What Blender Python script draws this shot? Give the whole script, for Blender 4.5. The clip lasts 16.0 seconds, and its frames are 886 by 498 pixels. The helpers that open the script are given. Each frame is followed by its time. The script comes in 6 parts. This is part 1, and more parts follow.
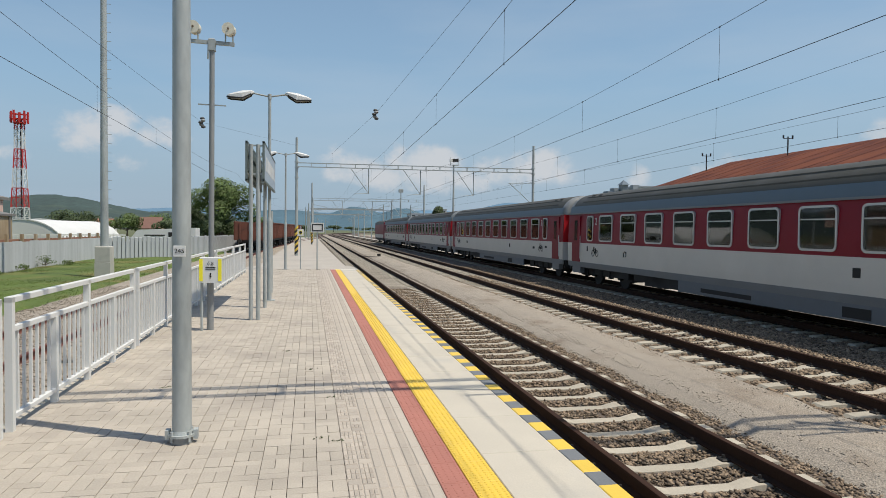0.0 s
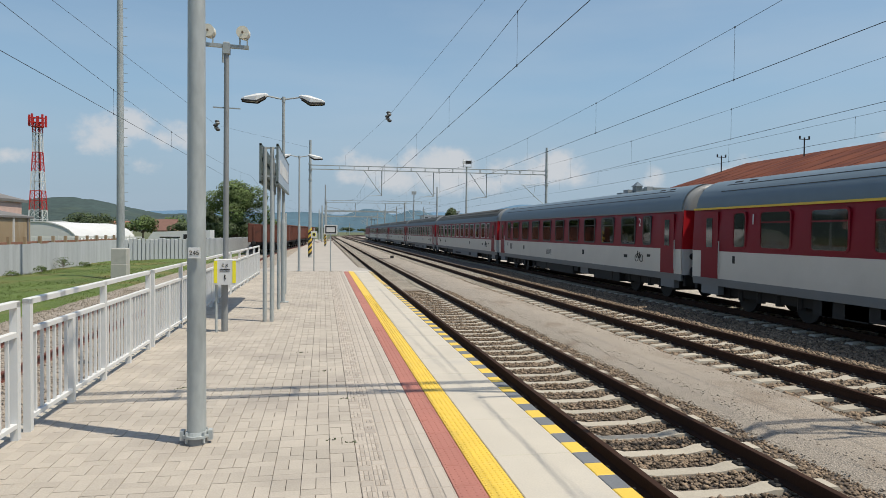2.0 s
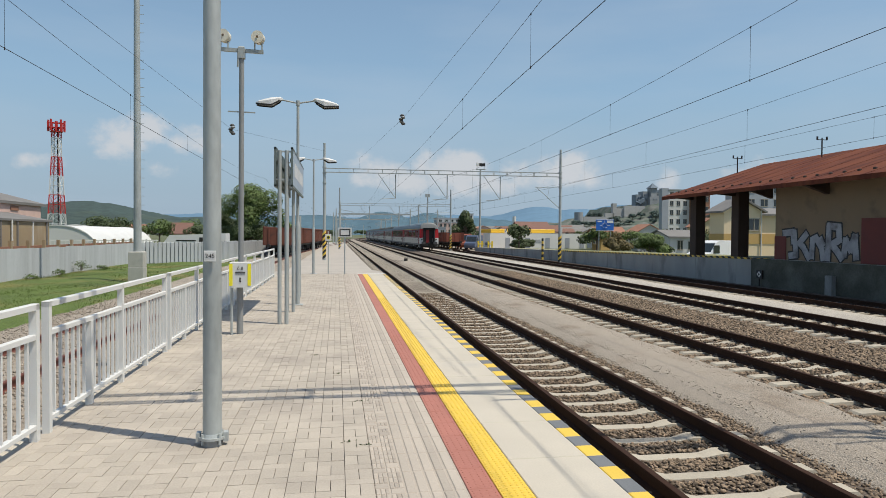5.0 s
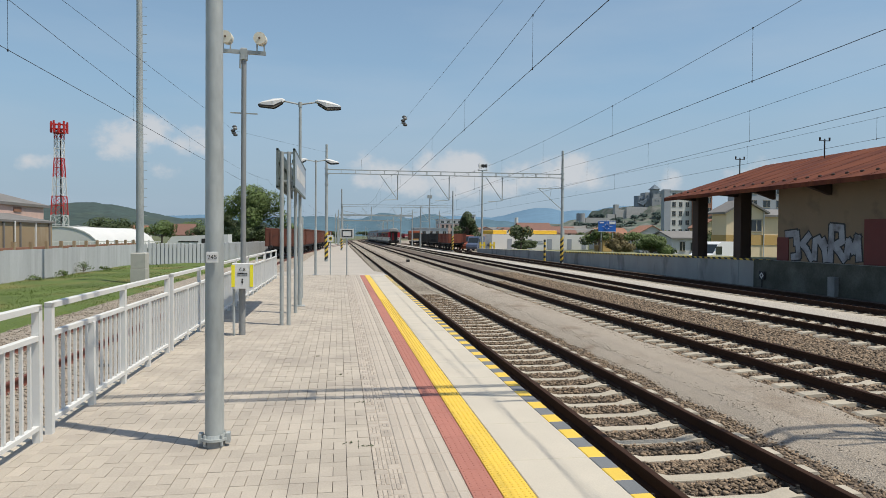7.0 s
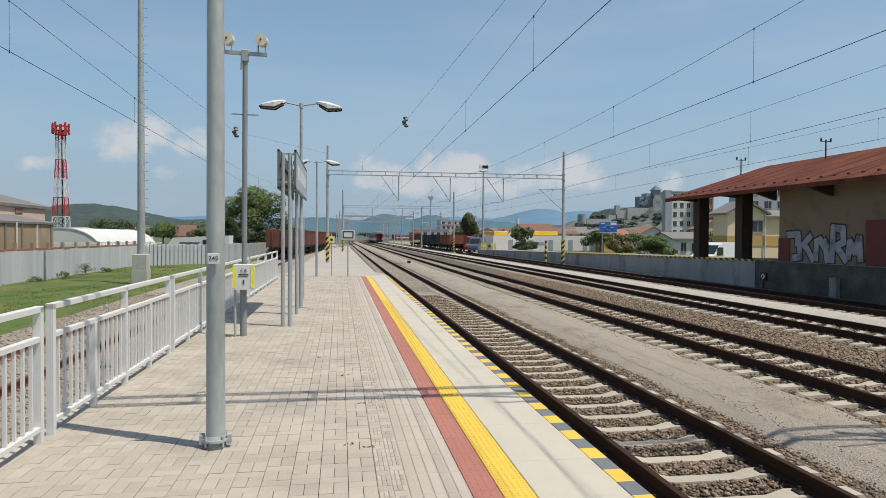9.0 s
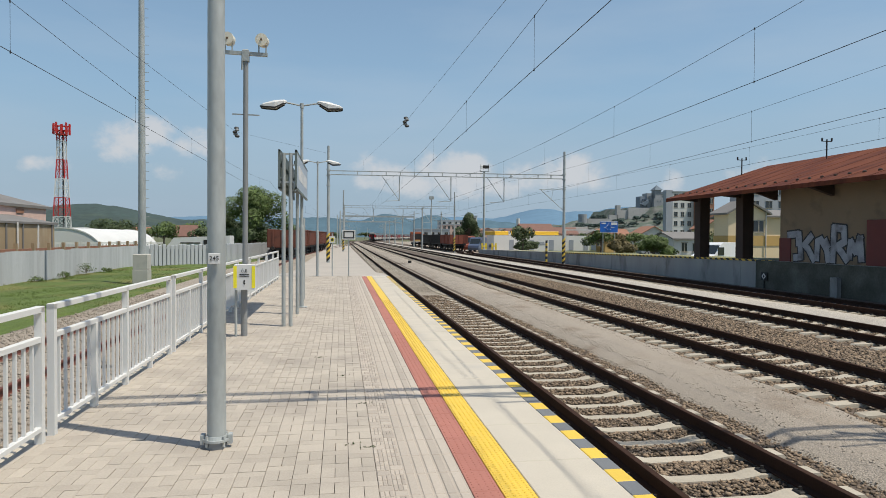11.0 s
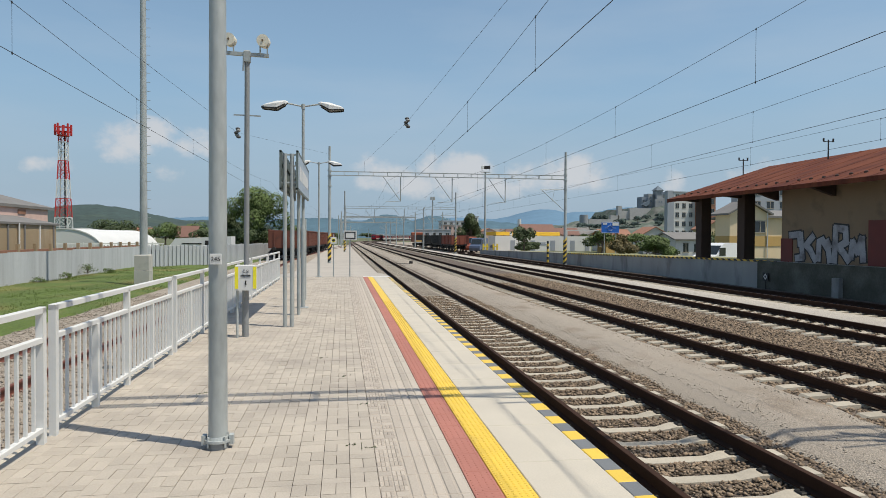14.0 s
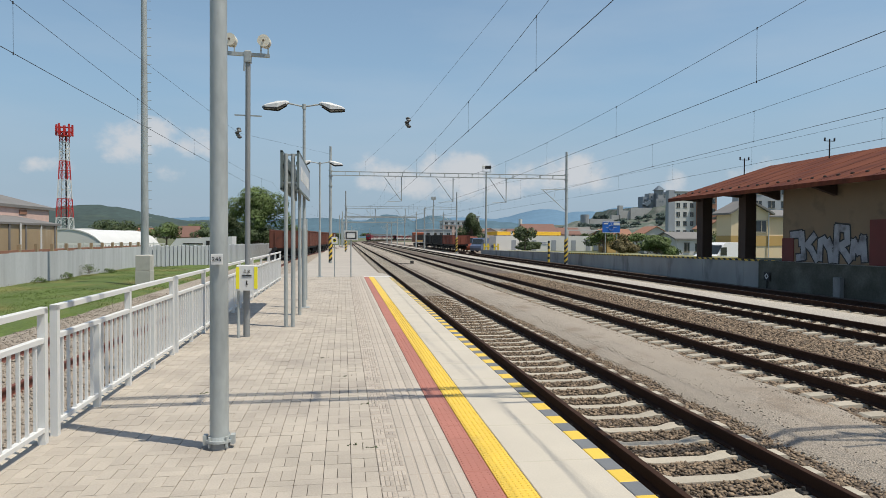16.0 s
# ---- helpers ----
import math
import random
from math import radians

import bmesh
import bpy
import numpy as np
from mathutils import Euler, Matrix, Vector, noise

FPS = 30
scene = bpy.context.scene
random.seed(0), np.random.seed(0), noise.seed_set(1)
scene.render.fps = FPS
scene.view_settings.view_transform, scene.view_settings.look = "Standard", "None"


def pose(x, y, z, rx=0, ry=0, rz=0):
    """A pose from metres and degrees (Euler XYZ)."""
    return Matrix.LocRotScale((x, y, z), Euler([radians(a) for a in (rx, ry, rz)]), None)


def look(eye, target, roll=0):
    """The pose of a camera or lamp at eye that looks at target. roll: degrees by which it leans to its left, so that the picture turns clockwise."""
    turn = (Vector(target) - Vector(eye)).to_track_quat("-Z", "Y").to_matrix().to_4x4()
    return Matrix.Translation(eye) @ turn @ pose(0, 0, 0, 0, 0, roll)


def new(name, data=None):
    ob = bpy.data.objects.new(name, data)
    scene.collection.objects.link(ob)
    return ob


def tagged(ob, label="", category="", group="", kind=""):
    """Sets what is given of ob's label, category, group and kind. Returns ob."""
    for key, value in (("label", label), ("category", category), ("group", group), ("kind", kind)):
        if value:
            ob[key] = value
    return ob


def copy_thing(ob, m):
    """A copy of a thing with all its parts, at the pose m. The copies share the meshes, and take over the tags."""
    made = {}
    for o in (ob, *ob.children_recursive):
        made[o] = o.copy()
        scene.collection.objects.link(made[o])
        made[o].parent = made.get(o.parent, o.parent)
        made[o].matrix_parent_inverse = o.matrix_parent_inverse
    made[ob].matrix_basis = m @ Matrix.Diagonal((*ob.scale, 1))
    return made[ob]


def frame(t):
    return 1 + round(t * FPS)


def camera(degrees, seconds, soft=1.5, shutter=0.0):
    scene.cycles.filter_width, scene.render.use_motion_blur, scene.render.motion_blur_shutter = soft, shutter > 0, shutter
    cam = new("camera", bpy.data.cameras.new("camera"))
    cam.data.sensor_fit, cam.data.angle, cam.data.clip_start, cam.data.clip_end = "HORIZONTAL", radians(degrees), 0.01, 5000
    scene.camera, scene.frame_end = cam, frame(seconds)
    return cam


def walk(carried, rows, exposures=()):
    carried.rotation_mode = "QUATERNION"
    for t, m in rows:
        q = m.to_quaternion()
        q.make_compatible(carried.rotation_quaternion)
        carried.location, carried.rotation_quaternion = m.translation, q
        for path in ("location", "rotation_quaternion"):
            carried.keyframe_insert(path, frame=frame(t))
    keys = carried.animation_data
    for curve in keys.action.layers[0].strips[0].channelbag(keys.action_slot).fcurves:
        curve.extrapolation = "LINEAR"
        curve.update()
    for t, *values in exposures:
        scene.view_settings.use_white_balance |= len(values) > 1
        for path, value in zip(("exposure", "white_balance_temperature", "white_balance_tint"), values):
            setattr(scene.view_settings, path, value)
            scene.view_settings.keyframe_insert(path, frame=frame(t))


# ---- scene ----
cam = camera(67.2, 16.0, soft=0.6)
EYE = (0.0, 0.0, 1.726)
CAMERA_ROWS = [  # seconds, heading to the right of the track, tilt, roll
    (0.0, 11.332, -1.608, 0.563),
    (0.5, 10.762, -1.516, 0.607),
    (1.0, 10.558, -1.509, 0.474),
    (1.5, 10.382, -1.494, 0.474),
    (2.0, 10.216, -1.453, 0.528),
    (2.5, 9.982, -1.370, 0.546),
    (3.0, 9.724, -1.357, 0.443),
    (3.5, 9.434, -1.326, 0.394),
    (4.0, 9.240, -1.280, 0.389),
    (6.5, 8.885, -1.198, 0.353),
    (7.0, 8.848, -1.146, 0.364),
    (7.5, 8.818, -1.128, 0.361),
    (8.0, 8.784, -1.133, 0.330),
    (8.5, 8.765, -1.120, 0.305),
    (9.0, 8.755, -1.057, 0.326),
    (11.5, 8.662, -1.060, 0.276),
    (12.0, 8.633, -1.052, 0.242),
    (12.5, 8.617, -1.044, 0.252),
    (13.0, 8.607, -1.035, 0.260),
    (13.5, 8.599, -1.027, 0.266),
    (14.0, 8.588, -1.009, 0.283),
    (14.5, 8.580, -1.002, 0.295),
    (15.0, 8.561, -1.021, 0.289),
    (15.5, 8.527, -1.027, 0.265),
    (16.0, 8.504, -1.020, 0.224),
]


def camera_pose(heading, tilt, roll):
    h, p = radians(heading), radians(tilt)
    aim = (EYE[0] + math.sin(h) * math.cos(p), EYE[1] + math.cos(h) * math.cos(p), EYE[2] + math.sin(p))
    return look(EYE, aim, roll)


walk(cam, [(t, camera_pose(h, p, r)) for t, h, p, r in CAMERA_ROWS])

# ---- light ----
SUN_TO = Vector((0.87, -0.49, 0)).normalized()  # where the sun stands, over the ground
SUN_UP = radians(64.3)
sun = new("sun", bpy.data.lights.new("sun", "SUN"))
sun.data.energy, sun.data.angle, sun.data.color = 4.5, radians(0.55), (1.0, 0.93, 0.80)
sun_dir = SUN_TO * math.cos(SUN_UP) + Vector((0, 0, math.sin(SUN_UP)))
sun.matrix_world = look(sun_dir * 100, (0, 0, 0))
scene.view_settings.exposure = 0.0


def make_world():
    w = bpy.data.worlds.new("sky")
    scene.world = w
    w.use_nodes = True
    nt = w.node_tree
    nt.nodes.clear()
    N, L = nt.nodes.new, nt.links.new
    out, bg = N("ShaderNodeOutputWorld"), N("ShaderNodeBackground")
    sky = N("ShaderNodeTexSky")
    sky.sky_type, sky.sun_disc = "NISHITA", False
    sky.sun_elevation, sky.sun_rotation = SUN_UP, math.atan2(SUN_TO.x, SUN_TO.y)
    sky.altitude, sky.air_density, sky.dust_density, sky.ozone_density = 200, 1.35, 0.8, 1.2
    co = N("ShaderNodeTexCoord")
    sep = N("ShaderNodeSeparateXYZ")
    L(co.outputs["Generated"], sep.inputs[0])
    # cumulus heads low over the hills: (azimuth, elevation, half width, half height) in degrees
    def calc(op, p, q=0.0):
        n = N("ShaderNodeMath")
        n.operation = op
        for i, v in ((0, p), (1, q)):
            if isinstance(v, (int, float)):
                n.inputs[i].default_value = v
            else:
                L(v, n.inputs[i])
        return n.outputs[0]

    az = calc("MULTIPLY", calc("ARCTAN2", sep.outputs["X"], sep.outputs["Y"]), 57.296)
    el = calc("MULTIPLY", calc("ARCSINE", sep.outputs["Z"]), 57.296)
    mp = N("ShaderNodeMapping")
    mp.inputs["Scale"].default_value = (1.0, 1.0, 1.35)
    L(co.outputs["Generated"], mp.inputs[0])
    n1 = N("ShaderNodeTexNoise")
    n1.inputs["Scale"].default_value, n1.inputs["Detail"].default_value, n1.inputs["Roughness"].default_value = 13, 11, 0.6
    L(mp.outputs[0], n1.inputs["Vector"])
    lump = calc("MULTIPLY", calc("SUBTRACT", n1.outputs["Fac"], 0.5), 6.5)
    heads = [(-17.0, 7.0, 2.9, 1.6), (-14.6, 8.0, 1.8, 1.4), (-11.8, 7.2, 1.9, 1.5), (-13.8, 5.2, 1.9, 1.0), (-21.5, 5.0, 2.2, 0.8), (3.6, 5.2, 3.0, 1.5), (9.2, 5.6, 3.4, 2.1), (6.2, 4.4, 4.5, 1.2),
             (16.6, 5.3, 2.6, 1.5), (20.0, 5.4, 2.9, 1.6), (12.5, 4.2, 3.6, 1.1), (27.6, 4.8, 1.3, 1.3), (34.0, 4.5, 4.0, 1.6), (-32, 5.5, 5.0, 2.0), (48, 6, 6, 2.2), (-48, 6, 6, 2.4), (75, 7, 8, 2.5), (-80, 7, 9, 2.6), (110, 6, 9, 2.5), (-115, 7, 9, 2.6), (150, 7, 9, 2.8), (-155, 6, 9, 2.4)]
    cover = None
    for a0, e0, wa, we in heads:
        dx = calc("DIVIDE", calc("SUBTRACT", az, a0), wa)
        dy = calc("DIVIDE", calc("SUBTRACT", el, e0), we)
        f = calc("SUBTRACT", 0.95, calc("ADD", calc("MULTIPLY", dx, dx), calc("MULTIPLY", dy, dy)))
        cover = f if cover is None else calc("MAXIMUM", cover, f)
    body = calc("ADD", calc("MAXIMUM", cover, -3.0), lump)
    edge = N("ShaderNodeMapRange")
    edge.interpolation_type = "SMOOTHSTEP"
    edge.inputs["From Min"].default_value, edge.inputs["From Max"].default_value = -0.15, 1.5
    edge.inputs["To Max"].default_value = 0.78
    L(body, edge.inputs["Value"])
    # thin streaks of high cloud
    mp2 = N("ShaderNodeMapping")
    mp2.inputs["Scale"].default_value = (1.0, 1.4, 5.0)
    mp2.inputs["Rotation"].default_value = (0.15, 0.1, 0.3)
    L(co.outputs["Generated"], mp2.inputs[0])
    n2 = N("ShaderNodeTexNoise")
    n2.inputs["Scale"].default_value, n2.inputs["Detail"].default_value = 2.6, 9
    L(mp2.outputs[0], n2.inputs["Vector"])
    r2 = N("ShaderNodeMapRange")
    r2.inputs["From Min"].default_value, r2.inputs["From Max"].default_value = 0.42, 0.8
    r2.inputs["To Max"].default_value = 0.40
    L(n2.outputs["Fac"], r2.inputs["Value"])
    # haze towards the horizon
    hz = N("ShaderNodeMapRange")
    hz.inputs["From Min"].default_value, hz.inputs["From Max"].default_value = 0.0, 0.55
    hz.inputs["To Min"].default_value, hz.inputs["To Max"].default_value = 0.85, 0.0
    L(sep.outputs["Z"], hz.inputs["Value"])
    low = N("ShaderNodeMapRange")
    low.inputs["From Min"].default_value, low.inputs["From Max"].default_value = 0.0, 0.20
    low.inputs["To Min"].default_value, low.inputs["To Max"].default_value = 0.75, 0.0
    L(sep.outputs["Z"], low.inputs["Value"])
    src = sky.outputs[0]
    for fac, col in ((hz.outputs[0], (2.5, 4.25, 6.2, 1)), (low.outputs[0], (3.25, 4.0, 4.7, 1)), (r2.outputs[0], (4.2, 5.1, 6.1, 1)), (edge.outputs[0], (6.0, 6.05, 6.2, 1))):
        mx = N("ShaderNodeMix")
        mx.data_type = "RGBA"
        L(fac, mx.inputs["Factor"]), L(src, mx.inputs[6])
        mx.inputs[7].default_value = col
        src = mx.outputs[2]
    L(src, bg.inputs["Color"])
    bg.inputs["Strength"].default_value = 0.107
    L(bg.outputs[0], out.inputs[0])


make_world()


# ---- mesh helpers ----
class Shape:
    """Vertices and faces gathered for one mesh."""

    def __init__(self):
        self.v, self.f = [], []

    def add(self, vs, fs):
        o = len(self.v)
        self.v += [tuple(p) for p in vs]
        self.f += [tuple(i + o for i in f) for f in fs]
        return self

    def box(self, x0, x1, y0, y1, z0, z1, bevel=0.0):
        if bevel <= 0:
            vs = [(x, y, z) for z in (z0, z1) for x, y in ((x0, y0), (x1, y0), (x1, y1), (x0, y1))]
            return self.add(vs, [(3, 2, 1, 0), (4, 5, 6, 7), (0, 1, 5, 4), (1, 2, 6, 5), (2, 3, 7, 6), (3, 0, 4, 7)])
        b = bevel
        vs = [(x0, y0, z0), (x1, y0, z0), (x1, y1, z0), (x0, y1, z0), (x0, y0, z1 - b), (x1, y0, z1 - b), (x1, y1, z1 - b), (x0, y1, z1 - b),
              (x0 + b, y0 + b, z1), (x1 - b, y0 + b, z1), (x1 - b, y1 - b, z1), (x0 + b, y1 - b, z1)]
        return self.add(vs, [(3, 2, 1, 0), (0, 1, 5, 4), (1, 2, 6, 5), (2, 3, 7, 6), (3, 0, 4, 7), (4, 5, 9, 8), (5, 6, 10, 9), (6, 7, 11, 10), (7, 4, 8, 11), (8, 9, 10, 11)])

    def rod(self, a, b, r0, r1=None, n=10, caps=True):
        r1 = r0 if r1 is None else r1
        a, b = Vector(a), Vector(b)
        d = (b - a).normalized()
        u = d.orthogonal().normalized()
        w = d.cross(u)
        vs = []
        for p, r in ((a, r0), (b, r1)):
            for i in range(n):
                t = 2 * math.pi * i / n
                vs.append(p + (u * math.cos(t) + w * math.sin(t)) * r)
        fs = [(i, (i + 1) % n, n + (i + 1) % n, n + i) for i in range(n)]
        if caps:
            fs += [tuple(range(n))[::-1], tuple(range(n, 2 * n))]
        return self.add(vs, fs)

    def bar(self, a, b, w, h):
        """A square bar from a to b, w wide and h high."""
        a, b = Vector(a), Vector(b)
        d = (b - a).normalized()
        up = Vector((0, 0, 1)) if abs(d.z) < 0.95 else Vector((0, 1, 0))
        s = d.cross(up).normalized() * w / 2
        t = s.cross(d).normalized() * h / 2
        vs = [p + i * s + j * t for p in (a, b) for i, j in ((-1, -1), (1, -1), (1, 1), (-1, 1))]
        return self.add(vs, [(3, 2, 1, 0), (4, 5, 6, 7), (0, 1, 5, 4), (1, 2, 6, 5), (2, 3, 7, 6), (3, 0, 4, 7)])

    def prism(self, outline, axis, lo, hi):
        """An outline of (u, v) pairs drawn out along an axis: x: (y, z), y: (x, z), z: (x, y)."""
        put = {"x": lambda u, v, w: (w, u, v), "y": lambda u, v, w: (u, w, v), "z": lambda u, v, w: (u, v, w)}[axis]
        n = len(outline)
        vs = [put(u, v, w) for w in (lo, hi) for u, v in outline]
        fs = [(i, (i + 1) % n, n + (i + 1) % n, n + i) for i in range(n)]
        return self.add(vs, fs + [tuple(range(n))[::-1], tuple(range(n, 2 * n))])

    def sweep(self, outline, path, closed=True):
        """An outline of (side, up) pairs along a path of points, which stays level."""
        n, base = len(outline), []
        for i, p in enumerate(path):
            a, b = Vector(path[max(i - 1, 0)]), Vector(path[min(i + 1, len(path) - 1)])
            d = (b - a).normalized()
            s = Vector((d.y, -d.x, 0)).normalized()
            base += [Vector(p) + s * u + Vector((0, 0, v)) for u, v in outline]
        fs = []
        m = n if closed else n - 1
        for i in range(len(path) - 1):
            fs += [(i * n + j, i * n + (j + 1) % n, (i + 1) * n + (j + 1) % n, (i + 1) * n + j) for j in range(m)]
        if closed:
            fs += [tuple(range(n))[::-1], tuple(range((len(path) - 1) * n, len(path) * n))]
        return self.add(base, fs)

    def strip(self, rows):
        """A sheet through rows of points."""
        n = len(rows[0])
        fs = [(i * n + j, i * n + j + 1, (i + 1) * n + j + 1, (i + 1) * n + j) for i in range(len(rows) - 1) for j in range(n - 1)]
        return self.add([p for r in rows for p in r], fs)

    def ball(self, c, rx, ry, rz, n=8, m=6, jitter=0.0, rng=None):
        vs, fs = [], []
        for i in range(m + 1):
            t = math.pi * i / m
            for j in range(n):
                k = 1 + (rng.uniform(-jitter, jitter) if rng else 0)
                a = 2 * math.pi * j / n
                vs.append((c[0] + rx * k * math.sin(t) * math.cos(a), c[1] + ry * k * math.sin(t) * math.sin(a), c[2] + rz * k * math.cos(t)))
        for i in range(m):
            for j in range(n):
                fs.append((i * n + j, (i + 1) * n + j, (i + 1) * n + (j + 1) % n, i * n + (j + 1) % n))
        return self.add(vs, fs)

    def mesh(self, name, material, smooth=False):
        me = bpy.data.meshes.new(name)
        me.from_pydata(self.v, [], self.f)
        bm = bmesh.new()
        bm.from_mesh(me)
        if len(bm.faces) < 60000:
            bmesh.ops.recalc_face_normals(bm, faces=bm.faces)
        bm.to_mesh(me)
        bm.free()
        me.materials.append(material)
        if smooth:
            me.polygons.foreach_set("use_smooth", [True] * len(me.polygons))
            me.set_sharp_from_angle(angle=radians(38))
        me.update()
        return me


def part(name, shape, material, parent, label="", smooth=False):
    data = shape if isinstance(shape, bpy.types.Mesh) else shape.mesh(name, material, smooth)
    ob = new(name, data)
    ob.parent = parent
    if label:
        ob["label"] = label
    return ob


def thing(name, label, category, at=None, group="", kind="", shape=None, material=None, smooth=False):
    ob = new(name, shape.mesh(name, material, smooth) if shape else None)
    if at is not None:
        ob.matrix_world = at
    return tagged(ob, label, category, group, kind)


# ---- materials ----
def mat(name, color, rough=0.7, metal=0.0, vary=0.12, scale=2.0, grain=0.10, fine=60.0, bump=0.0, bump_scale=None, second=None, second_at=(0.55, 0.7),
        second_scale=1.0, each=0.0, island=0.0, stretch=(1, 1, 1), spec=0.5, coords="Object"):
    """A painted or grown surface: broad stains, fine grain, a second colour in patches, relief."""
    m = bpy.data.materials.new(name)
    m.use_nodes = True
    nt = m.node_tree
    N, L = nt.nodes.new, nt.links.new
    b = nt.nodes["Principled BSDF"]
    b.inputs["Roughness"].default_value, b.inputs["Metallic"].default_value = rough, metal
    b.inputs["Specular IOR Level"].default_value = spec
    co = N("ShaderNodeTexCoord")
    mp = N("ShaderNodeMapping")
    mp.inputs["Scale"].default_value = stretch
    if coords == "World":
        geo = N("ShaderNodeNewGeometry")
        L(geo.outputs["Position"], mp.inputs[0])
    else:
        L(co.outputs["Object"], mp.inputs[0])

    def noise_node(s, detail=5):
        n = N("ShaderNodeTexNoise")
        n.inputs["Scale"].default_value, n.inputs["Detail"].default_value = s, detail
        L(mp.outputs[0], n.inputs["Vector"])
        return n.outputs["Fac"]

    def math_node(op, a, c):
        n = N("ShaderNodeMath")
        n.operation = op
        for i, v in ((0, a), (1, c)):
            if isinstance(v, (int, float)):
                n.inputs[i].default_value = v
            else:
                L(v, n.inputs[i])
        return n.outputs[0]

    broad, finen = noise_node(scale), noise_node(fine, 3)
    gain = math_node("ADD", 1.0, math_node("MULTIPLY", math_node("SUBTRACT", broad, 0.5), 2.6 * vary))
    gain = math_node("ADD", gain, math_node("MULTIPLY", math_node("SUBTRACT", finen, 0.5), 2.6 * grain))
    if each:
        info = N("ShaderNodeObjectInfo")
        gain = math_node("ADD", gain, math_node("MULTIPLY", math_node("SUBTRACT", info.outputs["Random"], 0.5), 2 * each))
    if island:
        geo2 = N("ShaderNodeNewGeometry")
        gain = math_node("ADD", gain, math_node("MULTIPLY", math_node("SUBTRACT", geo2.outputs["Random Per Island"], 0.5), 2 * island))
    base = None
    if second:
        mx = N("ShaderNodeMix")
        mx.data_type = "RGBA"
        mr = N("ShaderNodeMapRange")
        mr.inputs["From Min"].default_value, mr.inputs["From Max"].default_value = second_at
        L(noise_node(second_scale, 7), mr.inputs["Value"])
        L(mr.outputs[0], mx.inputs["Factor"])
        mx.inputs[6].default_value, mx.inputs[7].default_value = (*color, 1), (*second, 1)
        base = mx.outputs[2]
    vm = N("ShaderNodeVectorMath")
    vm.operation = "SCALE"
    if base is None:
        vm.inputs[0].default_value = color
    else:
        L(base, vm.inputs[0])
    L(gain, vm.inputs["Scale"])
    L(vm.outputs[0], b.inputs["Base Color"])
    if bump:
        bn = N("ShaderNodeBump")
        bn.inputs["Strength"].default_value, bn.inputs["Distance"].default_value = 1.0, bump
        L(noise_node(bump_scale or fine, 4), bn.inputs["Height"])
        L(bn.outputs[0], b.inputs["Normal"])
    rr = math_node("ADD", rough - 0.08, math_node("MULTIPLY", broad, 0.16))
    L(rr, b.inputs["Roughness"])
    return m


M_paver = mat("paver", (0.405, 0.358, 0.298), 0.85, vary=0.15, scale=1.1, grain=0.14, fine=70, bump=0.0015, each=0.08, coords="World", second=(0.329, 0.289, 0.245), second_at=(0.48, 0.72))
M_paver_rest = mat("paver_rest", (0.405, 0.358, 0.298), 0.85, vary=0.15, scale=1.1, grain=0.14, fine=70, bump=0.0015, island=0.08, coords="World", second=(0.329, 0.289, 0.245), second_at=(0.48, 0.72))
M_joint = mat("joint_sand", (0.240, 0.212, 0.178), 0.95, vary=0.2, scale=3, grain=0.2, fine=120)
M_groove = mat("guide_paver", (0.392, 0.343, 0.289), 0.85, vary=0.14, scale=1.5, grain=0.12, island=0.15, coords="World")
M_redpave = mat("red_paver", (0.374, 0.151, 0.116), 0.85, vary=0.14, scale=1.5, grain=0.12, island=0.06)
M_yellow = mat("yellow_paint", (0.694, 0.472, 0.062), 0.6, vary=0.10, scale=2.5, grain=0.08, second=(0.534, 0.374, 0.089), second_at=(0.6, 0.8))
M_concrete = mat("concrete", (0.490, 0.445, 0.369), 0.85, vary=0.10, scale=1.4, grain=0.08, fine=70, bump=0.0012, second=(0.418, 0.392, 0.347))
M_old_block = mat("weathered_block", (0.42, 0.41, 0.37), 0.9, vary=0.14, scale=1.5, grain=0.1, second=(0.33, 0.33, 0.30), second_scale=1.2)
M_greypaint = mat("grey_block", (0.151, 0.160, 0.169), 0.8, vary=0.15, grain=0.12)
M_rail = mat("rail_steel", (0.040, 0.021, 0.014), 0.85, 0.0, spec=0.15, vary=0.3, scale=1.5, grain=0.25, fine=40)
M_rail_red = mat("rusty_rail", (0.13, 0.042, 0.028), 0.75, vary=0.3, grain=0.2)
M_railtop = mat("rail_top", (0.10, 0.085, 0.075), 0.5, 0.25, vary=0.2)
M_sleeper = mat("sleeper_concrete", (0.383, 0.343, 0.276), 0.9, vary=0.18, scale=3, grain=0.15, fine=50, bump=0.002, each=0.10, second=(0.303, 0.258, 0.205))
M_wood_sleeper = mat("wooden_sleeper", (0.320, 0.276, 0.231), 0.9, vary=0.25, grain=0.25, each=0.15)
M_stone = mat("ballast_stone", (0.190, 0.140, 0.095), 0.9, vary=0.12, scale=0.6, grain=0.2, fine=40, island=0.62, coords="World")
M_bed = mat("ballast_bed", (0.116, 0.089, 0.069), 0.95, vary=0.25, scale=0.5, grain=0.5, fine=22, bump=0.03, bump_scale=26, coords="World")
M_gravel = mat("fine_gravel", (0.311, 0.269, 0.219), 0.95, vary=0.13, scale=0.35, grain=0.8, fine=55, bump=0.02, bump_scale=50, coords="World", second=(0.240, 0.194, 0.149))
M_white_gravel = mat("pale_limestone_gravel", (0.417, 0.384, 0.337), 0.95, vary=0.12, scale=0.4, grain=0.7, fine=45, bump=0.02, bump_scale=40, coords="World")
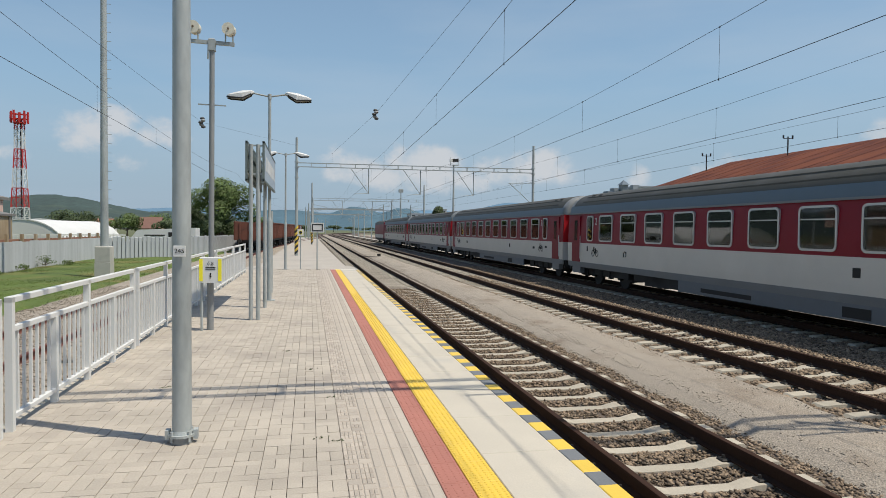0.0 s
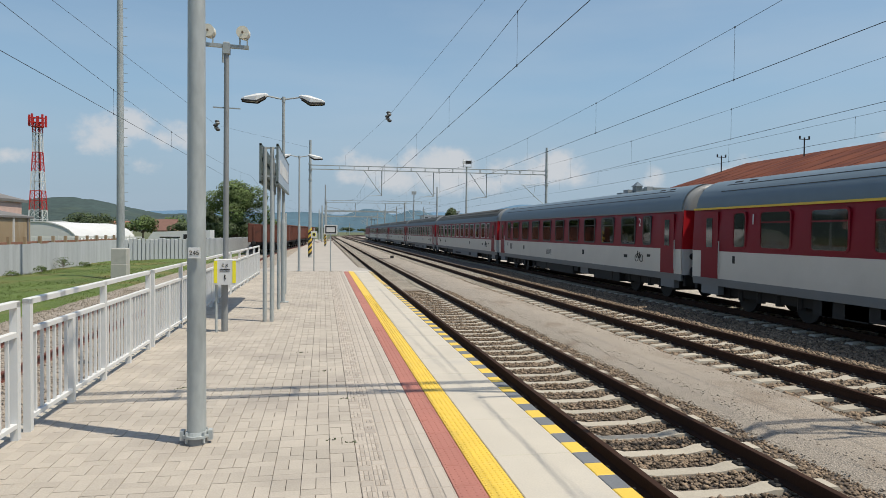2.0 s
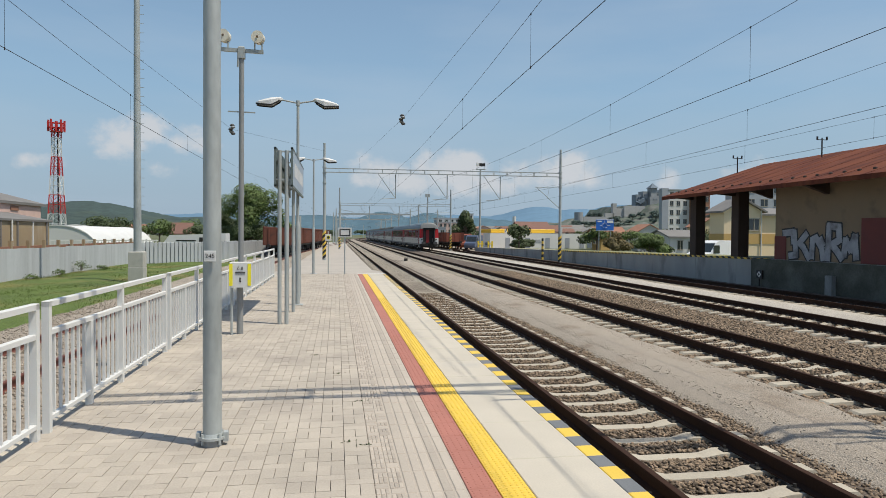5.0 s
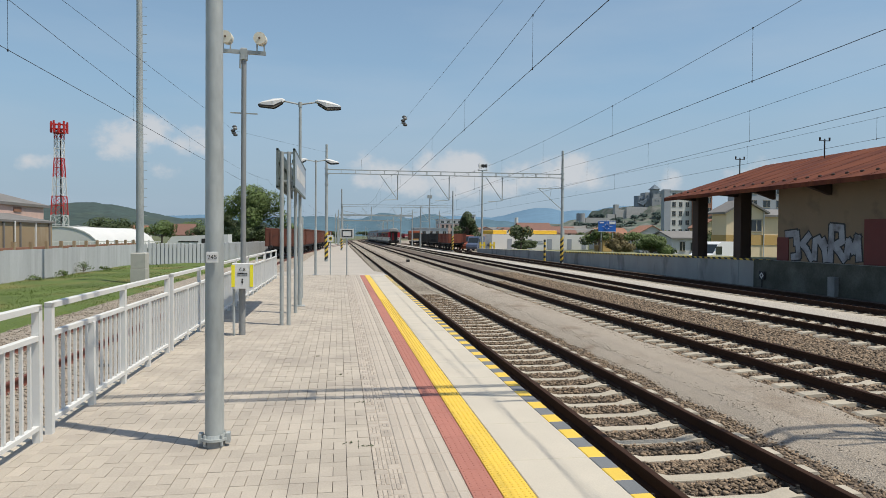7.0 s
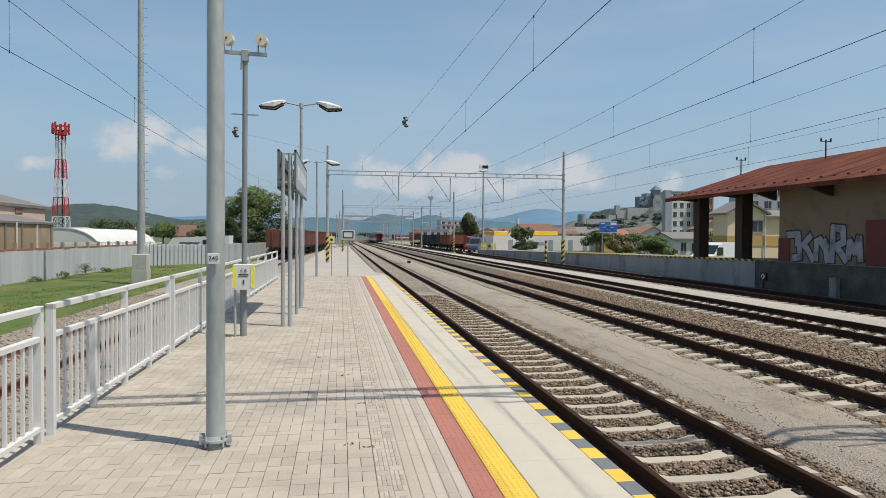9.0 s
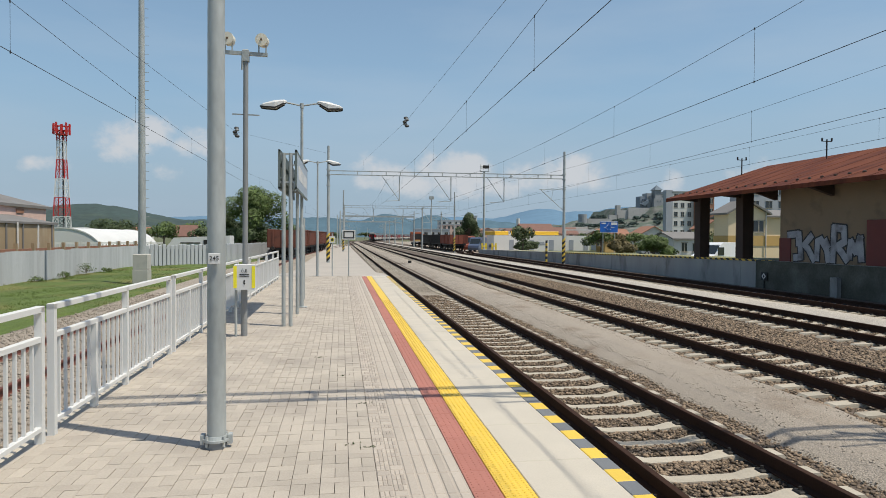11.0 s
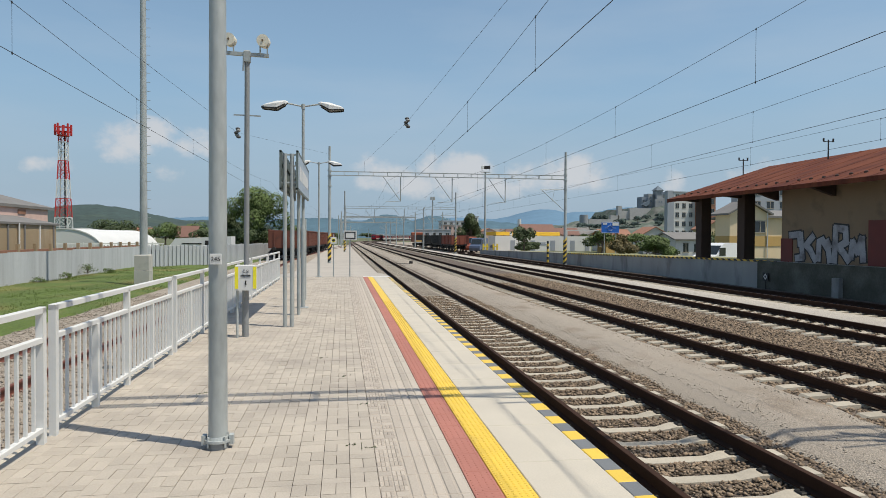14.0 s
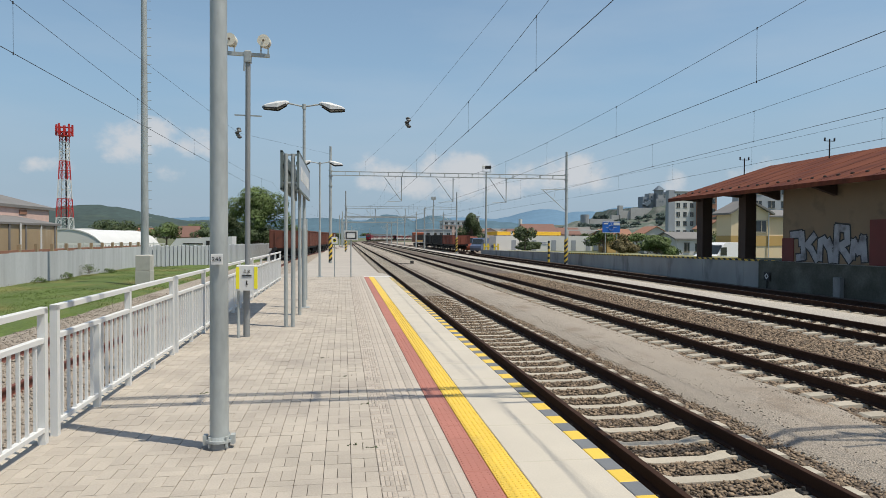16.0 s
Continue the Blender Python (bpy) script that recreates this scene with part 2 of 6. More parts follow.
M_grass = mat("grass", (0.085, 0.125, 0.022), 0.9, vary=0.35, scale=0.5, grain=0.5, fine=14, bump=0.04, bump_scale=12, coords="World", second=(0.160, 0.151, 0.045), second_at=(0.5, 0.7), second_scale=0.35)
M_field = mat("far_ground", (0.089, 0.102, 0.040), 0.95, vary=0.3, scale=0.02, grain=0.3, fine=0.4, coords="World", second=(0.178, 0.160, 0.107), second_scale=0.03)
M_galv = mat("galvanised_steel", (0.365, 0.392, 0.387), 0.5, 0.1, vary=0.16, scale=3, grain=0.16, fine=22, second=(0.267, 0.289, 0.285), second_at=(0.5, 0.75), second_scale=2.5, stretch=(1, 1, 0.35))
M_galv_dark = mat("weathered_steel", (0.240, 0.249, 0.249), 0.6, 0.1, vary=0.15, scale=3, grain=0.1)
M_white = mat("white_paint", (0.641, 0.641, 0.623), 0.5, vary=0.05, scale=2, grain=0.03)
M_black = mat("black_paint", (0.02, 0.02, 0.022), 0.6, vary=0.2)
M_dark = mat("dark_steel", (0.016, 0.015, 0.014), 0.7, vary=0.3, grain=0.2)
M_wire = mat("wire", (0.035, 0.035, 0.04), 0.6, 0.3, vary=0.1)
M_tr_red = mat("carriage_red", (0.20, 0.006, 0.016), 0.45, vary=0.10, scale=1.2, grain=0.03, spec=0.25)
M_tr_white = mat("carriage_white", (0.58, 0.55, 0.49), 0.4, vary=0.08, scale=1.2, grain=0.04)
M_tr_grey = mat("carriage_grey", (0.17, 0.18, 0.185), 0.5, vary=0.12, scale=1.5)
M_tr_roof = mat("carriage_roof", (0.062, 0.060, 0.050), 0.65, vary=0.18, scale=1.0, grain=0.08, second=(0.07, 0.07, 0.065))
M_tr_cornice = mat("carriage_cornice", (0.095, 0.135, 0.17), 0.5, vary=0.12, scale=1.0)
M_tr_frame = mat("window_frame_alloy", (0.50, 0.50, 0.49), 0.4, 0.4, vary=0.06)
M_glass = mat("dark_glass", (0.02, 0.026, 0.027), 0.06, vary=0.05, grain=0.0, spec=0.8)


def see_through_glass(name, tint):
    """Clear tinted glass: light passes, and the surface mirrors more at a grazing view."""
    m = bpy.data.materials.new(name)
    m.use_nodes = True
    nt = m.node_tree
    nt.nodes.clear()
    N, L = nt.nodes.new, nt.links.new
    out, mix, clear, gloss, fr = N("ShaderNodeOutputMaterial"), N("ShaderNodeMixShader"), N("ShaderNodeBsdfTransparent"), N("ShaderNodeBsdfGlossy"), N("ShaderNodeFresnel")
    clear.inputs["Color"].default_value = (*tint, 1)
    gloss.inputs["Roughness"].default_value = 0.02
    fr.inputs["IOR"].default_value = 1.85
    L(fr.outputs[0], mix.inputs[0]), L(clear.outputs[0], mix.inputs[1]), L(gloss.outputs[0], mix.inputs[2])
    L(mix.outputs[0], out.inputs[0])
    return m


M_pane = see_through_glass("clear_pane", (0.86, 0.90, 0.88))
M_seat = mat("seat_fabric", (0.05, 0.075, 0.11), 0.9, vary=0.1)
M_lining = mat("pale_lining", (0.42, 0.40, 0.36), 0.7, vary=0.08)
M_rubber = mat("rubber", (0.009, 0.009, 0.009), 0.75, vary=0.2)
M_roof_rust = mat("rusted_sheet", (0.144, 0.047, 0.024), 0.85, spec=0.15, vary=0.38, scale=1.3, grain=0.22, fine=14, second=(0.096, 0.029, 0.018), second_at=(0.45, 0.62), second_scale=1.1, stretch=(0.35, 1.3, 0.35))
M_beige = mat("beige_render", (0.219, 0.163, 0.105), 0.9, vary=0.12, scale=0.8, grain=0.08, bump=0.002, second=(0.144, 0.112, 0.076))
M_dock = mat("dock_concrete", (0.32, 0.325, 0.315), 0.9, vary=0.24, scale=0.8, grain=0.1, second=(0.17, 0.17, 0.165), second_scale=0.9, stretch=(1, 1, 0.4))
M_brownwood = mat("dark_wood", (0.05, 0.032, 0.024), 0.8, vary=0.25, grain=0.2)
# haze is painted into the hill colours, bluer and paler farther off
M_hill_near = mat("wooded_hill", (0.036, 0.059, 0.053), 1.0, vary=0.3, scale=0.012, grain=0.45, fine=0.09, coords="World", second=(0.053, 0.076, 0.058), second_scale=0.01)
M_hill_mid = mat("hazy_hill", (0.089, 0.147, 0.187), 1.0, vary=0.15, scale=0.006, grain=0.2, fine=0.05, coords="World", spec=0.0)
M_hill_far = mat("haze_blue_hill", (0.125, 0.209, 0.294), 1.0, vary=0.08, scale=0.004, grain=0.08, fine=0.03, coords="World", spec=0.0)
M_corr = mat("grey_sheet_fence", (0.409, 0.427, 0.445), 0.7, 0.1, stretch=(1, 1, 0.12), vary=0.24, scale=2.2, grain=0.08, island=0.06)
M_leaf = mat("leaves", (0.080, 0.120, 0.027), 0.75, vary=0.35, scale=0.4, grain=0.2, fine=6, island=0.35)
M_leaf_dark = mat("dark_leaves", (0.049, 0.073, 0.023), 0.75, vary=0.35, scale=0.4, grain=0.2, fine=6, island=0.35)
M_bark = mat("bark", (0.10, 0.075, 0.055), 0.9, vary=0.25, grain=0.2)
M_wagon = mat("rusty_wagon", (0.142, 0.049, 0.031), 0.85, vary=0.3, scale=1.2, grain=0.2, fine=15, second=(0.080, 0.036, 0.027))
M_asphalt = mat("old_platform", (0.392, 0.356, 0.311), 0.95, vary=0.15, scale=0.5, grain=0.2, fine=30, coords="World")

# ---- setting: ground, track beds, platform ----
RAIL = -0.57  # top of the rails; the platform's paving is at 0
TRACKS = {"one": 3.785, "two": 8.55, "three": 13.3, "four": 18.0}


def bend(y):
    """How far the main tracks have swung to the right at y."""
    return 0.0 if y < 270 else (y - 270) ** 2 / 1716


def siding_x(y):
    if y < 60:
        return -5.8
    if y < 110:
        return -5.8 + 0.00075 * (y - 60) ** 2
    return -5.8 + 1.875 + 0.075 * (y - 110)


def line_points(x0, y0, y1, z, step=10.0, fn=None):
    n = max(1, int(abs(y1 - y0) / step))
    ys = [y0 + (y1 - y0) * i / n for i in range(n + 1)]
    return [((fn(y) if fn else x0 + bend(y)), y, z) for y in ys]


def build_ground():
    s = Shape()
    xs = [-4500, -800, -200, -60, -16, -3, 2.0, 21, 60, 200, 800, 4500]
    ys = [-600, -60, -20, 0, 30, 60, 100, 160, 240, 400, 800, 4500]
    s.strip([[(x, y, -0.92 if y < 500 else -1.2) for x in xs] for y in ys])
    thing("ground", "flat open ground with dry grass and bare earth", "ground", kind="structure", shape=s, material=M_field)
    # ballast under the tracks, one broad bed that follows the bend
    s = Shape()
    rows = []
    for y in [-30, -10, 0, 10, 20, 40, 80, 140, 200, 270, 320, 380, 440, 520, 620, 760]:
        b = bend(y)
        rows.append([(2.0 + b, y, -0.90), (2.3 + b, y, -0.80), (20.4 + b, y, -0.80), (21.5 + b, y, -0.9)])
    s.strip(rows)
    thing("track_bed", "brown crushed stone ballast spread under the tracks", "ballast", kind="structure", shape=s, material=M_bed)
    for name, x0, x1, z in (("gravel_path", 5.55, 6.95, -0.70), ("gravel_path", 14.98, 16.35, -0.70), ("gravel_path", 19.4, 20.5, -0.72)):
        s = Shape()
        rng = random.Random(5)
        rows = []
        y = -20.0
        while y < 300:
            j = [rng.uniform(-0.07, 0.07) for _ in range(2)]
            b = bend(y)
            rows.append([(x0 - 0.25 + j[0] + b, y, -0.815), (x0 + j[0] + b, y, z), ((x0 + x1) / 2 + b, y, z + 0.02), (x1 + j[1] + b, y, z), (x1 + 0.25 + j[1] + b, y, -0.815)])
            y += 0.5 if y < 40 else 5
        s.strip(rows)
        # the strip by the dock takes the dark bed colour: dirt plus painted eaves shadow
        thing(name, "pale fine gravel path between the railway tracks" if x0 < 19 else "dirty ballast strip along the loading dock, darkened as shed shade", "gravel path", kind="structure", shape=s, material=M_gravel if x0 < 10 else M_white_gravel if x0 < 19 else M_bed, smooth=True)
    # siding beyond the railing: pale gravel, then grass
    s = Shape()
    s.strip([[(siding_x(y) - 3.0, y, -0.90), (siding_x(y) - 2.4, y, -0.74), (siding_x(y) + 2.4, y, -0.74), (siding_x(y) + 3.0, y, -0.9)] for y in (-20, 0, 20, 40, 60, 80, 100, 130, 170)])
    thing("siding_bed", "pale gravel bed of the disused siding", "gravel", kind="structure", shape=s, material=M_gravel)
    s = Shape()
    rng = random.Random(8)
    rows = []
    for i in range(60):
        y = -20 + i * 2.0
        rows.append([(-40, y, -0.75)] + [(-16.5 + k * 1.0 + (rng.uniform(-0.3, 0.3)), y, -0.72 + rng.uniform(-0.05, 0.08)) for k in range(9)] + [(-8.0 + rng.uniform(-0.25, 0.25), y, -0.84)])
    s.strip(rows)
    thing("grass_verge", "sunlit green grass verge with dry patches", "grass", kind="structure", shape=s, material=M_grass, smooth=True)


build_ground()

PLATFORM_END = 29.2


def build_platform():
    root = thing("platform", "long low railway platform of grey concrete pavers", "platform", kind="structure")
    s = Shape().box(-2.62, 1.98, -14, PLATFORM_END, -0.9, -0.05)
    part("core", s, M_joint, root)
    s = Shape().strip([[(-2.9, y, z), (2.06, y, z)] for y, z in ((PLATFORM_END, -0.01), (33, -0.1), (40, -0.42), (60, -0.5), (110, -0.6), (200, -0.75))])
    part("old_paving", s, M_asphalt, root, "worn pale old platform surface sloping down")
    s = Shape().box(-2.62, -2.545, -14, PLATFORM_END, -0.06, -0.002, 0.006)
    part("border", s, M_concrete, root)
    return root


platform = build_platform()


# ---- tracks ----
RAIL_FORM = [(-0.07, -0.172), (0.07, -0.172), (0.07, -0.155), (0.012, -0.135), (0.012, -0.045), (0.036, -0.035), (0.036, -0.004), (0.03, 0), (-0.03, 0), (-0.036, -0.004), (-0.036, -0.035), (-0.012, -0.045), (-0.012, -0.135), (-0.07, -0.155)]


def sleeper_shape():
    """A concrete sleeper: high under the rails, waisted and lower in the middle, sloping ends."""
    s = Shape()
    xs = [(-1.3, -0.06), (-1.25, -0.015), (-0.95, -0.005), (-0.55, -0.005), (-0.35, -0.045), (0.35, -0.045), (0.55, -0.005), (0.95, -0.005), (1.25, -0.015), (1.3, -0.06)]
    n = len(xs)
    vs = []
    for x, z in xs:
        w = 0.145 if abs(x) > 0.5 else 0.12
        vs += [(x, -w, -0.2), (x, -w + 0.03, z), (x, w - 0.03, z), (x, w, -0.2)]
    fs = []
    for i in range(n - 1):
        a, b = i * 4, i * 4 + 4
        fs += [(a, b, b + 1, a + 1), (a + 1, b + 1, b + 2, a + 2), (a + 2, b + 2, b + 3, a + 3)]
    fs += [(0, 1, 2, 3), (n * 4 - 1, n * 4 - 2, n * 4 - 3, n * 4 - 4)]
    return s.add(vs, fs)


ME_sleeper = sleeper_shape().mesh("sleeper", M_sleeper)
ME_wood = Shape().box(-1.25, 1.25, -0.12, 0.12, -0.2, -0.004, 0.015).mesh("wooden_sleeper", M_wood_sleeper)
CLIP = Shape()
for sx in (-0.753, 0.753):
    for d in (-0.11, 0.11):
        CLIP.box(sx + d - 0.045, sx + d + 0.045, -0.06, 0.06, -0.01, 0.02, 0.01).rod((sx + d, 0, 0.01), (sx + d, 0, 0.055), 0.022, 0.018, 6)
ME_clip = CLIP.mesh("fastening", M_dark)


def build_track(x0, y0, y1, s_end, first, fn=None, wood=False, top=RAIL):
    root = thing("railway_track", "rusty steel rails on wooden sleepers in the gravel siding" if wood else "rusty brown steel rails on pale concrete sleepers", "railway track", kind="structure")
    for side in (-0.753, 0.753):
        path = [(x + side, y, z) for x, y, z in line_points(x0, y0, y1, top, 10, fn)]
        r = part("rail", Shape().sweep(RAIL_FORM, path), M_rail_red if wood else M_rail, root)
    y = first
    far, k = Shape(), 0
    while y < s_end:
        x = fn(y) if fn else x0 + bend(y)
        if -9 < y < 70:
            ob = part("sleeper", ME_wood if wood else ME_sleeper, None, root)
            ob.location = (x, y, top - 0.172)
            if y < 26 and not wood:
                c = part("fastening", ME_clip, None, ob)
        else:
            far.box(x - 1.3, x + 1.3, y - 0.13, y + 0.13, top - 0.36, top - 0.19)
        y += 0.6
    if far.v:
        tagged(part("far_sleepers", far, M_wood_sleeper if wood else M_sleeper, root), kind="stuff")
    return root


def build_tracks():
    build_track(TRACKS["one"], -25, 330, 200, 0.45 - 24)
    build_track(TRACKS["two"], -25, 700, 200, 0.60 - 24)
    build_track(TRACKS["three"], -25, 760, 200, 0.30 - 24)
    build_track(TRACKS["four"], -25, 99, 98, 0.15 - 24)
    build_track(0, -25, 190, 110, 0.2 - 24, siding_x, True, -0.58)


build_tracks()


# ---- railing along the back of the platform ----
def build_railing():
    root = thing("metal_railing", "white painted steel railing section with upright bars", "railing", group="railing along the platform")
    L = 4.02
    for i in range(5):
        y = 0.03 + (L - 0.06) * i / 4
        part("post", Shape().box(-0.03, 0.03, y - 0.03, y + 0.03, -0.05, 1.13 if i % 2 == 0 else 0.84), M_white, root)
    part("handrail", Shape().box(-0.03, 0.03, 0, L, 1.085, 1.135, 0.005), M_white, root)
    part("middle_rail", Shape().box(-0.025, 0.025, 0.06, L - 0.06, 0.84, 0.885, 0.005), M_white, root)
    part("bottom_rail", Shape().box(-0.025, 0.025, 0.06, L - 0.06, 0.10, 0.14, 0.005), M_white, root)
    me = Shape().box(-0.012, 0.012, -0.012, 0.012, 0.13, 0.85).mesh("bar", M_white)
    for i in range(4):
        a, b = 0.03 + (L - 0.06) * i / 4, 0.03 + (L - 0.06) * (i + 1) / 4
        for k in range(1, 7):
            part("bar", me, None, root).location = (0, a + (b - a) * k / 7, 0)
    root.matrix_world = pose(-2.46, 6.14, 0)
    for k, y in enumerate((-10.66, -6.46, -2.26, 1.94, 10.34, 14.54, 18.74, 22.94)):
        copy_thing(root, pose(-2.46, y, 0))
    return root


build_railing()


# ---- catenary gantries, masts and wires ----
def mast(root, x, y, z0, z1, r0, r1, stripes=False):
    s = Shape()
    s.rod((x, y, z0), (x, y, z1), r0, r1, 20)
    m = part("mast", s, M_galv, root, smooth=True)
    k = r0 / 0.0755
    part("foot", Shape().rod((x, y, z0), (x, y, z0 + 0.055), 0.085 * k, 0.08 * k, 20), M_galv_dark, m, smooth=True)
    s = Shape().rod((x, y, z0 + 0.055), (x, y, z0 + 0.075), 0.105 * k, 0.105 * k, 24).rod((x, y, z0 + 0.075), (x, y, z0 + 0.10), 0.088 * k, 0.08 * k, 20)
    for i in range(4):
        a = math.pi / 4 + i * math.pi / 2
        s.rod((x + 0.094 * k * math.cos(a), y + 0.094 * k * math.sin(a), z0 + 0.02), (x + 0.094 * k * math.cos(a), y + 0.094 * k * math.sin(a), z0 + 0.105), 0.011, 0.011, 6)
    for sx in (-1, 1):
        s.box(*sorted((x + sx * 0.09 * k, x + sx * 0.125 * k)), y - 0.03, y + 0.03, z0 + 0.03, z0 + 0.11, 0.004)
    part("base_plate", s, M_galv, m)
    if stripes:
        for i in range(10):
            b = Shape()
            za, zb = z0 + 0.3 + i * 0.22, z0 + 0.3 + (i + 1) * 0.22
            n, tilt = 16, 0.28
            vs = []
            for z in (za, zb):
                for j in range(n):
                    a = 2 * math.pi * j / n
                    vs.append((x + (r0 + 0.012) * math.cos(a), y + (r0 + 0.012) * math.sin(a), z + tilt * 0.5 * math.cos(a)))
            b.add(vs, [(j, (j + 1) % n, n + (j + 1) % n, n + j) for j in range(n)])
            part("hazard_band", b, M_yellow if i % 2 else M_black, m)
    return m


def build_gantry(y, xl, xr, zl, zr, beam_z, top_z, stripes, arms, radius):
    root = thing("catenary_gantry", "galvanised steel catenary gantry spanning the tracks", "gantry", group="catenary gantries")
    mast(root, xl, y, zl, top_z, radius, radius * 0.7, stripes)
    mast(root, xr, y, zr, top_z, radius, radius * 0.7, stripes)
    s = Shape()
    h = 0.32
    for dz in (0, h):
        for dy in (-0.17, 0.17):
            s.bar((xl, y + dy, beam_z - h / 2 + dz), (xr, y + dy, beam_z - h / 2 + dz), 0.042, 0.042)
    n = int((xr - xl) / 1.15)
    for i in range(n):
        a, b = xl + (xr - xl) * i / n, xl + (xr - xl) * (i + 1) / n
        z0, z1 = beam_z - h / 2, beam_z + h / 2
        for dy in (-0.17, 0.17):
            s.bar((a, y + dy, z0), (a, y + dy, z1), 0.04, 0.04)
        s.bar((a, y - 0.17, beam_z - h / 2), (a, y + 0.17, beam_z - h / 2), 0.03, 0.03)
    part("lattice_beam", s, M_galv, root)
    for x in arms:
        s = Shape().rod((x + 0.9, y, beam_z - 0.2), (x + 0.9, y, beam_z - 2.27), 0.045, n=8)
        s.rod((x - 0.58, y, beam_z - 0.2), (x + 0.87, y, beam_z - 2.2), 0.028, n=6)
        s.rod((x - 0.35, y, beam_z - 2.32), (x + 0.9, y, beam_z - 2.25), 0.022, n=6)
        for k in range(3):
            s.rod((x + 0.60 - 0.05 * k, y, beam_z - 1.83 + 0.069 * k), (x + 0.585 - 0.05 * k, y, beam_z - 1.81 + 0.069 * k), 0.07, n=8)
        part("cantilever", s, M_galv, root)
    s = Shape().rod((xr - 0.1, y, beam_z - 2.9), (xr - 2.15, y, beam_z - 1.12), 0.03, n=6).rod((xr - 0.1, y, beam_z - 1.05), (xr - 2.3, y, beam_z - 1.1), 0.026, n=6).rod((xr - 1.0, y, beam_z - 1.1), (xr - 1.2, y, beam_z - 2.2), 0.016, n=5)
    part("side_bracket", s, M_galv, root)
    for x, k in ((xl, 1), (xr, -1)):
        part("beam_clamp", Shape().rod((x, y, beam_z - 0.28), (x, y, beam_z - 0.2), radius * 1.25, n=14).rod((x, y, beam_z + 0.2), (x, y, beam_z + 0.28), radius * 1.25, n=14).rod((x, y, beam_z - 1.1), (x, y, beam_z - 1.02), radius * 1.2, n=14), M_galv, root)
    return root


build_gantry(5.63, -1.0, 19.6, 0.0, -0.85, 7.1, 9.25, False, (3.97, 8.4, 13.07), 0.0755)
build_gantry(56.5, -1.06, 19.4, -0.6, -0.85, 7.02, 9.25, True, (3.97, 8.4, 13.07), 0.14)
build_gantry(101.0, 0.35, 17.2, -0.7, -0.85, 6.15, 8.6, True, (3.9, 8.4, 12.6), 0.14)


def wire_ring(r):
    return [(r * math.cos(i * 1.2566), r * math.sin(i * 1.2566)) for i in range(5)]


def wire(name, pts, r, label):
    s = Shape().sweep(wire_ring(r), pts)
    return thing(name, label, "overhead wire", shape=s, material=M_wire, group="overhead wires")


def build_catenary(x, spans, low, ends, contact, fn=None):
    """A messenger wire that sags between the gantries, a contact wire below it and six droppers a span."""
    for a, b in spans:
        n = 14
        ys = [a + (b - a) * i / n for i in range(n + 1)]
        xs = [fn(y) if fn else x + bend(y) for y in ys]
        mess = [(xs[i], ys[i], low + (ends - low) * (2 * i / n - 1) ** 2) for i in range(n + 1)]
        con = [(xs[i], ys[i], contact(ys[i])) for i in range(n + 1)]
        root = wire("overhead_line", mess, 0.0052, "thin dark messenger and contact wires over a track")
        part("contact_wire", Shape().sweep(wire_ring(0.0068), con), M_wire, root)
        for i in range(2, n, 2):
            d = part("dropper", Shape().rod(mess[i], con[i], 0.0035, n=4, caps=False), M_wire, root)
            for q in (mess[i], con[i]):
                part("clamp", Shape().rod(Vector(q) + Vector((0, 0, 0.02)), Vector(q) - Vector((0, 0, 0.03)), 0.012, n=6), M_wire, d)


SPANS = [(-45.0, 5.63), (5.63, 56.5), (56.5, 101.0), (101.0, 150.0), (150.0, 200.0)]
for x, drop in ((3.785, 0.0), (8.55, -0.05), (13.3, -0.08), (18.0, 0.12)):
    build_catenary(x, SPANS, 5.74 if x < 10 else 5.78, 6.48 if x < 10 else 6.36 if x < 15 else 5.95, lambda y: 5.11 + drop - 0.0105 * (min(max(y, 5), 40) - 8))
build_catenary(-5.8, SPANS, 5.50, 6.2, lambda y: 4.96, siding_x)


# ---- the departing train ----
M_door_dull = mat("dull_red", (0.20, 0.012, 0.014), 0.6, vary=0.15)
M_end_red = mat("end_red", (0.42, 0.012, 0.018), 0.4, vary=0.06)
M_tr_cap = mat("roof_end_grey", (0.23, 0.235, 0.23), 0.5, vary=0.1)
M_end_white = mat("end_white", (0.62, 0.61, 0.58), 0.45, vary=0.06)
M_tr_cornice_light = mat("roof_blue_grey", (0.125, 0.17, 0.205), 0.55, vary=0.1)
M_buffer = mat("buffer_steel", (0.05, 0.05, 0.05), 0.6, vary=0.2)
M_skirt = mat("skirt_grey", (0.13, 0.145, 0.16), 0.5, vary=0.12)
SPEED, ONCOMING = 33.5, 20.0


def side_outline(z0, z1, half=1.425, steps=4):
    """Points up the side of a carriage between two heights over the rail: a slight tumblehome."""
    out = []
    for i in range(steps + 1):
        z = z0 + (z1 - z0) * i / steps
        out.append((half - max(0, (z - 1.9)) ** 2 * 0.05 - max(0, 1.2 - z) ** 2 * 0.12, z))
    return out


def shell(z0, z1, y0, y1, half=1.425, sides=(-1, 1)):
    s = Shape()
    for sg in sides:
        rows = [[(sg * x, y, z) for x, z in side_outline(z0, z1, half)] for y in (y0, y1)]
        inner = [[(sg * (x - 0.06), y, z) for x, z in side_outline(z0, z1, half)] for y in (y0, y1)]
        s.strip(rows), s.strip(inner)
    return s


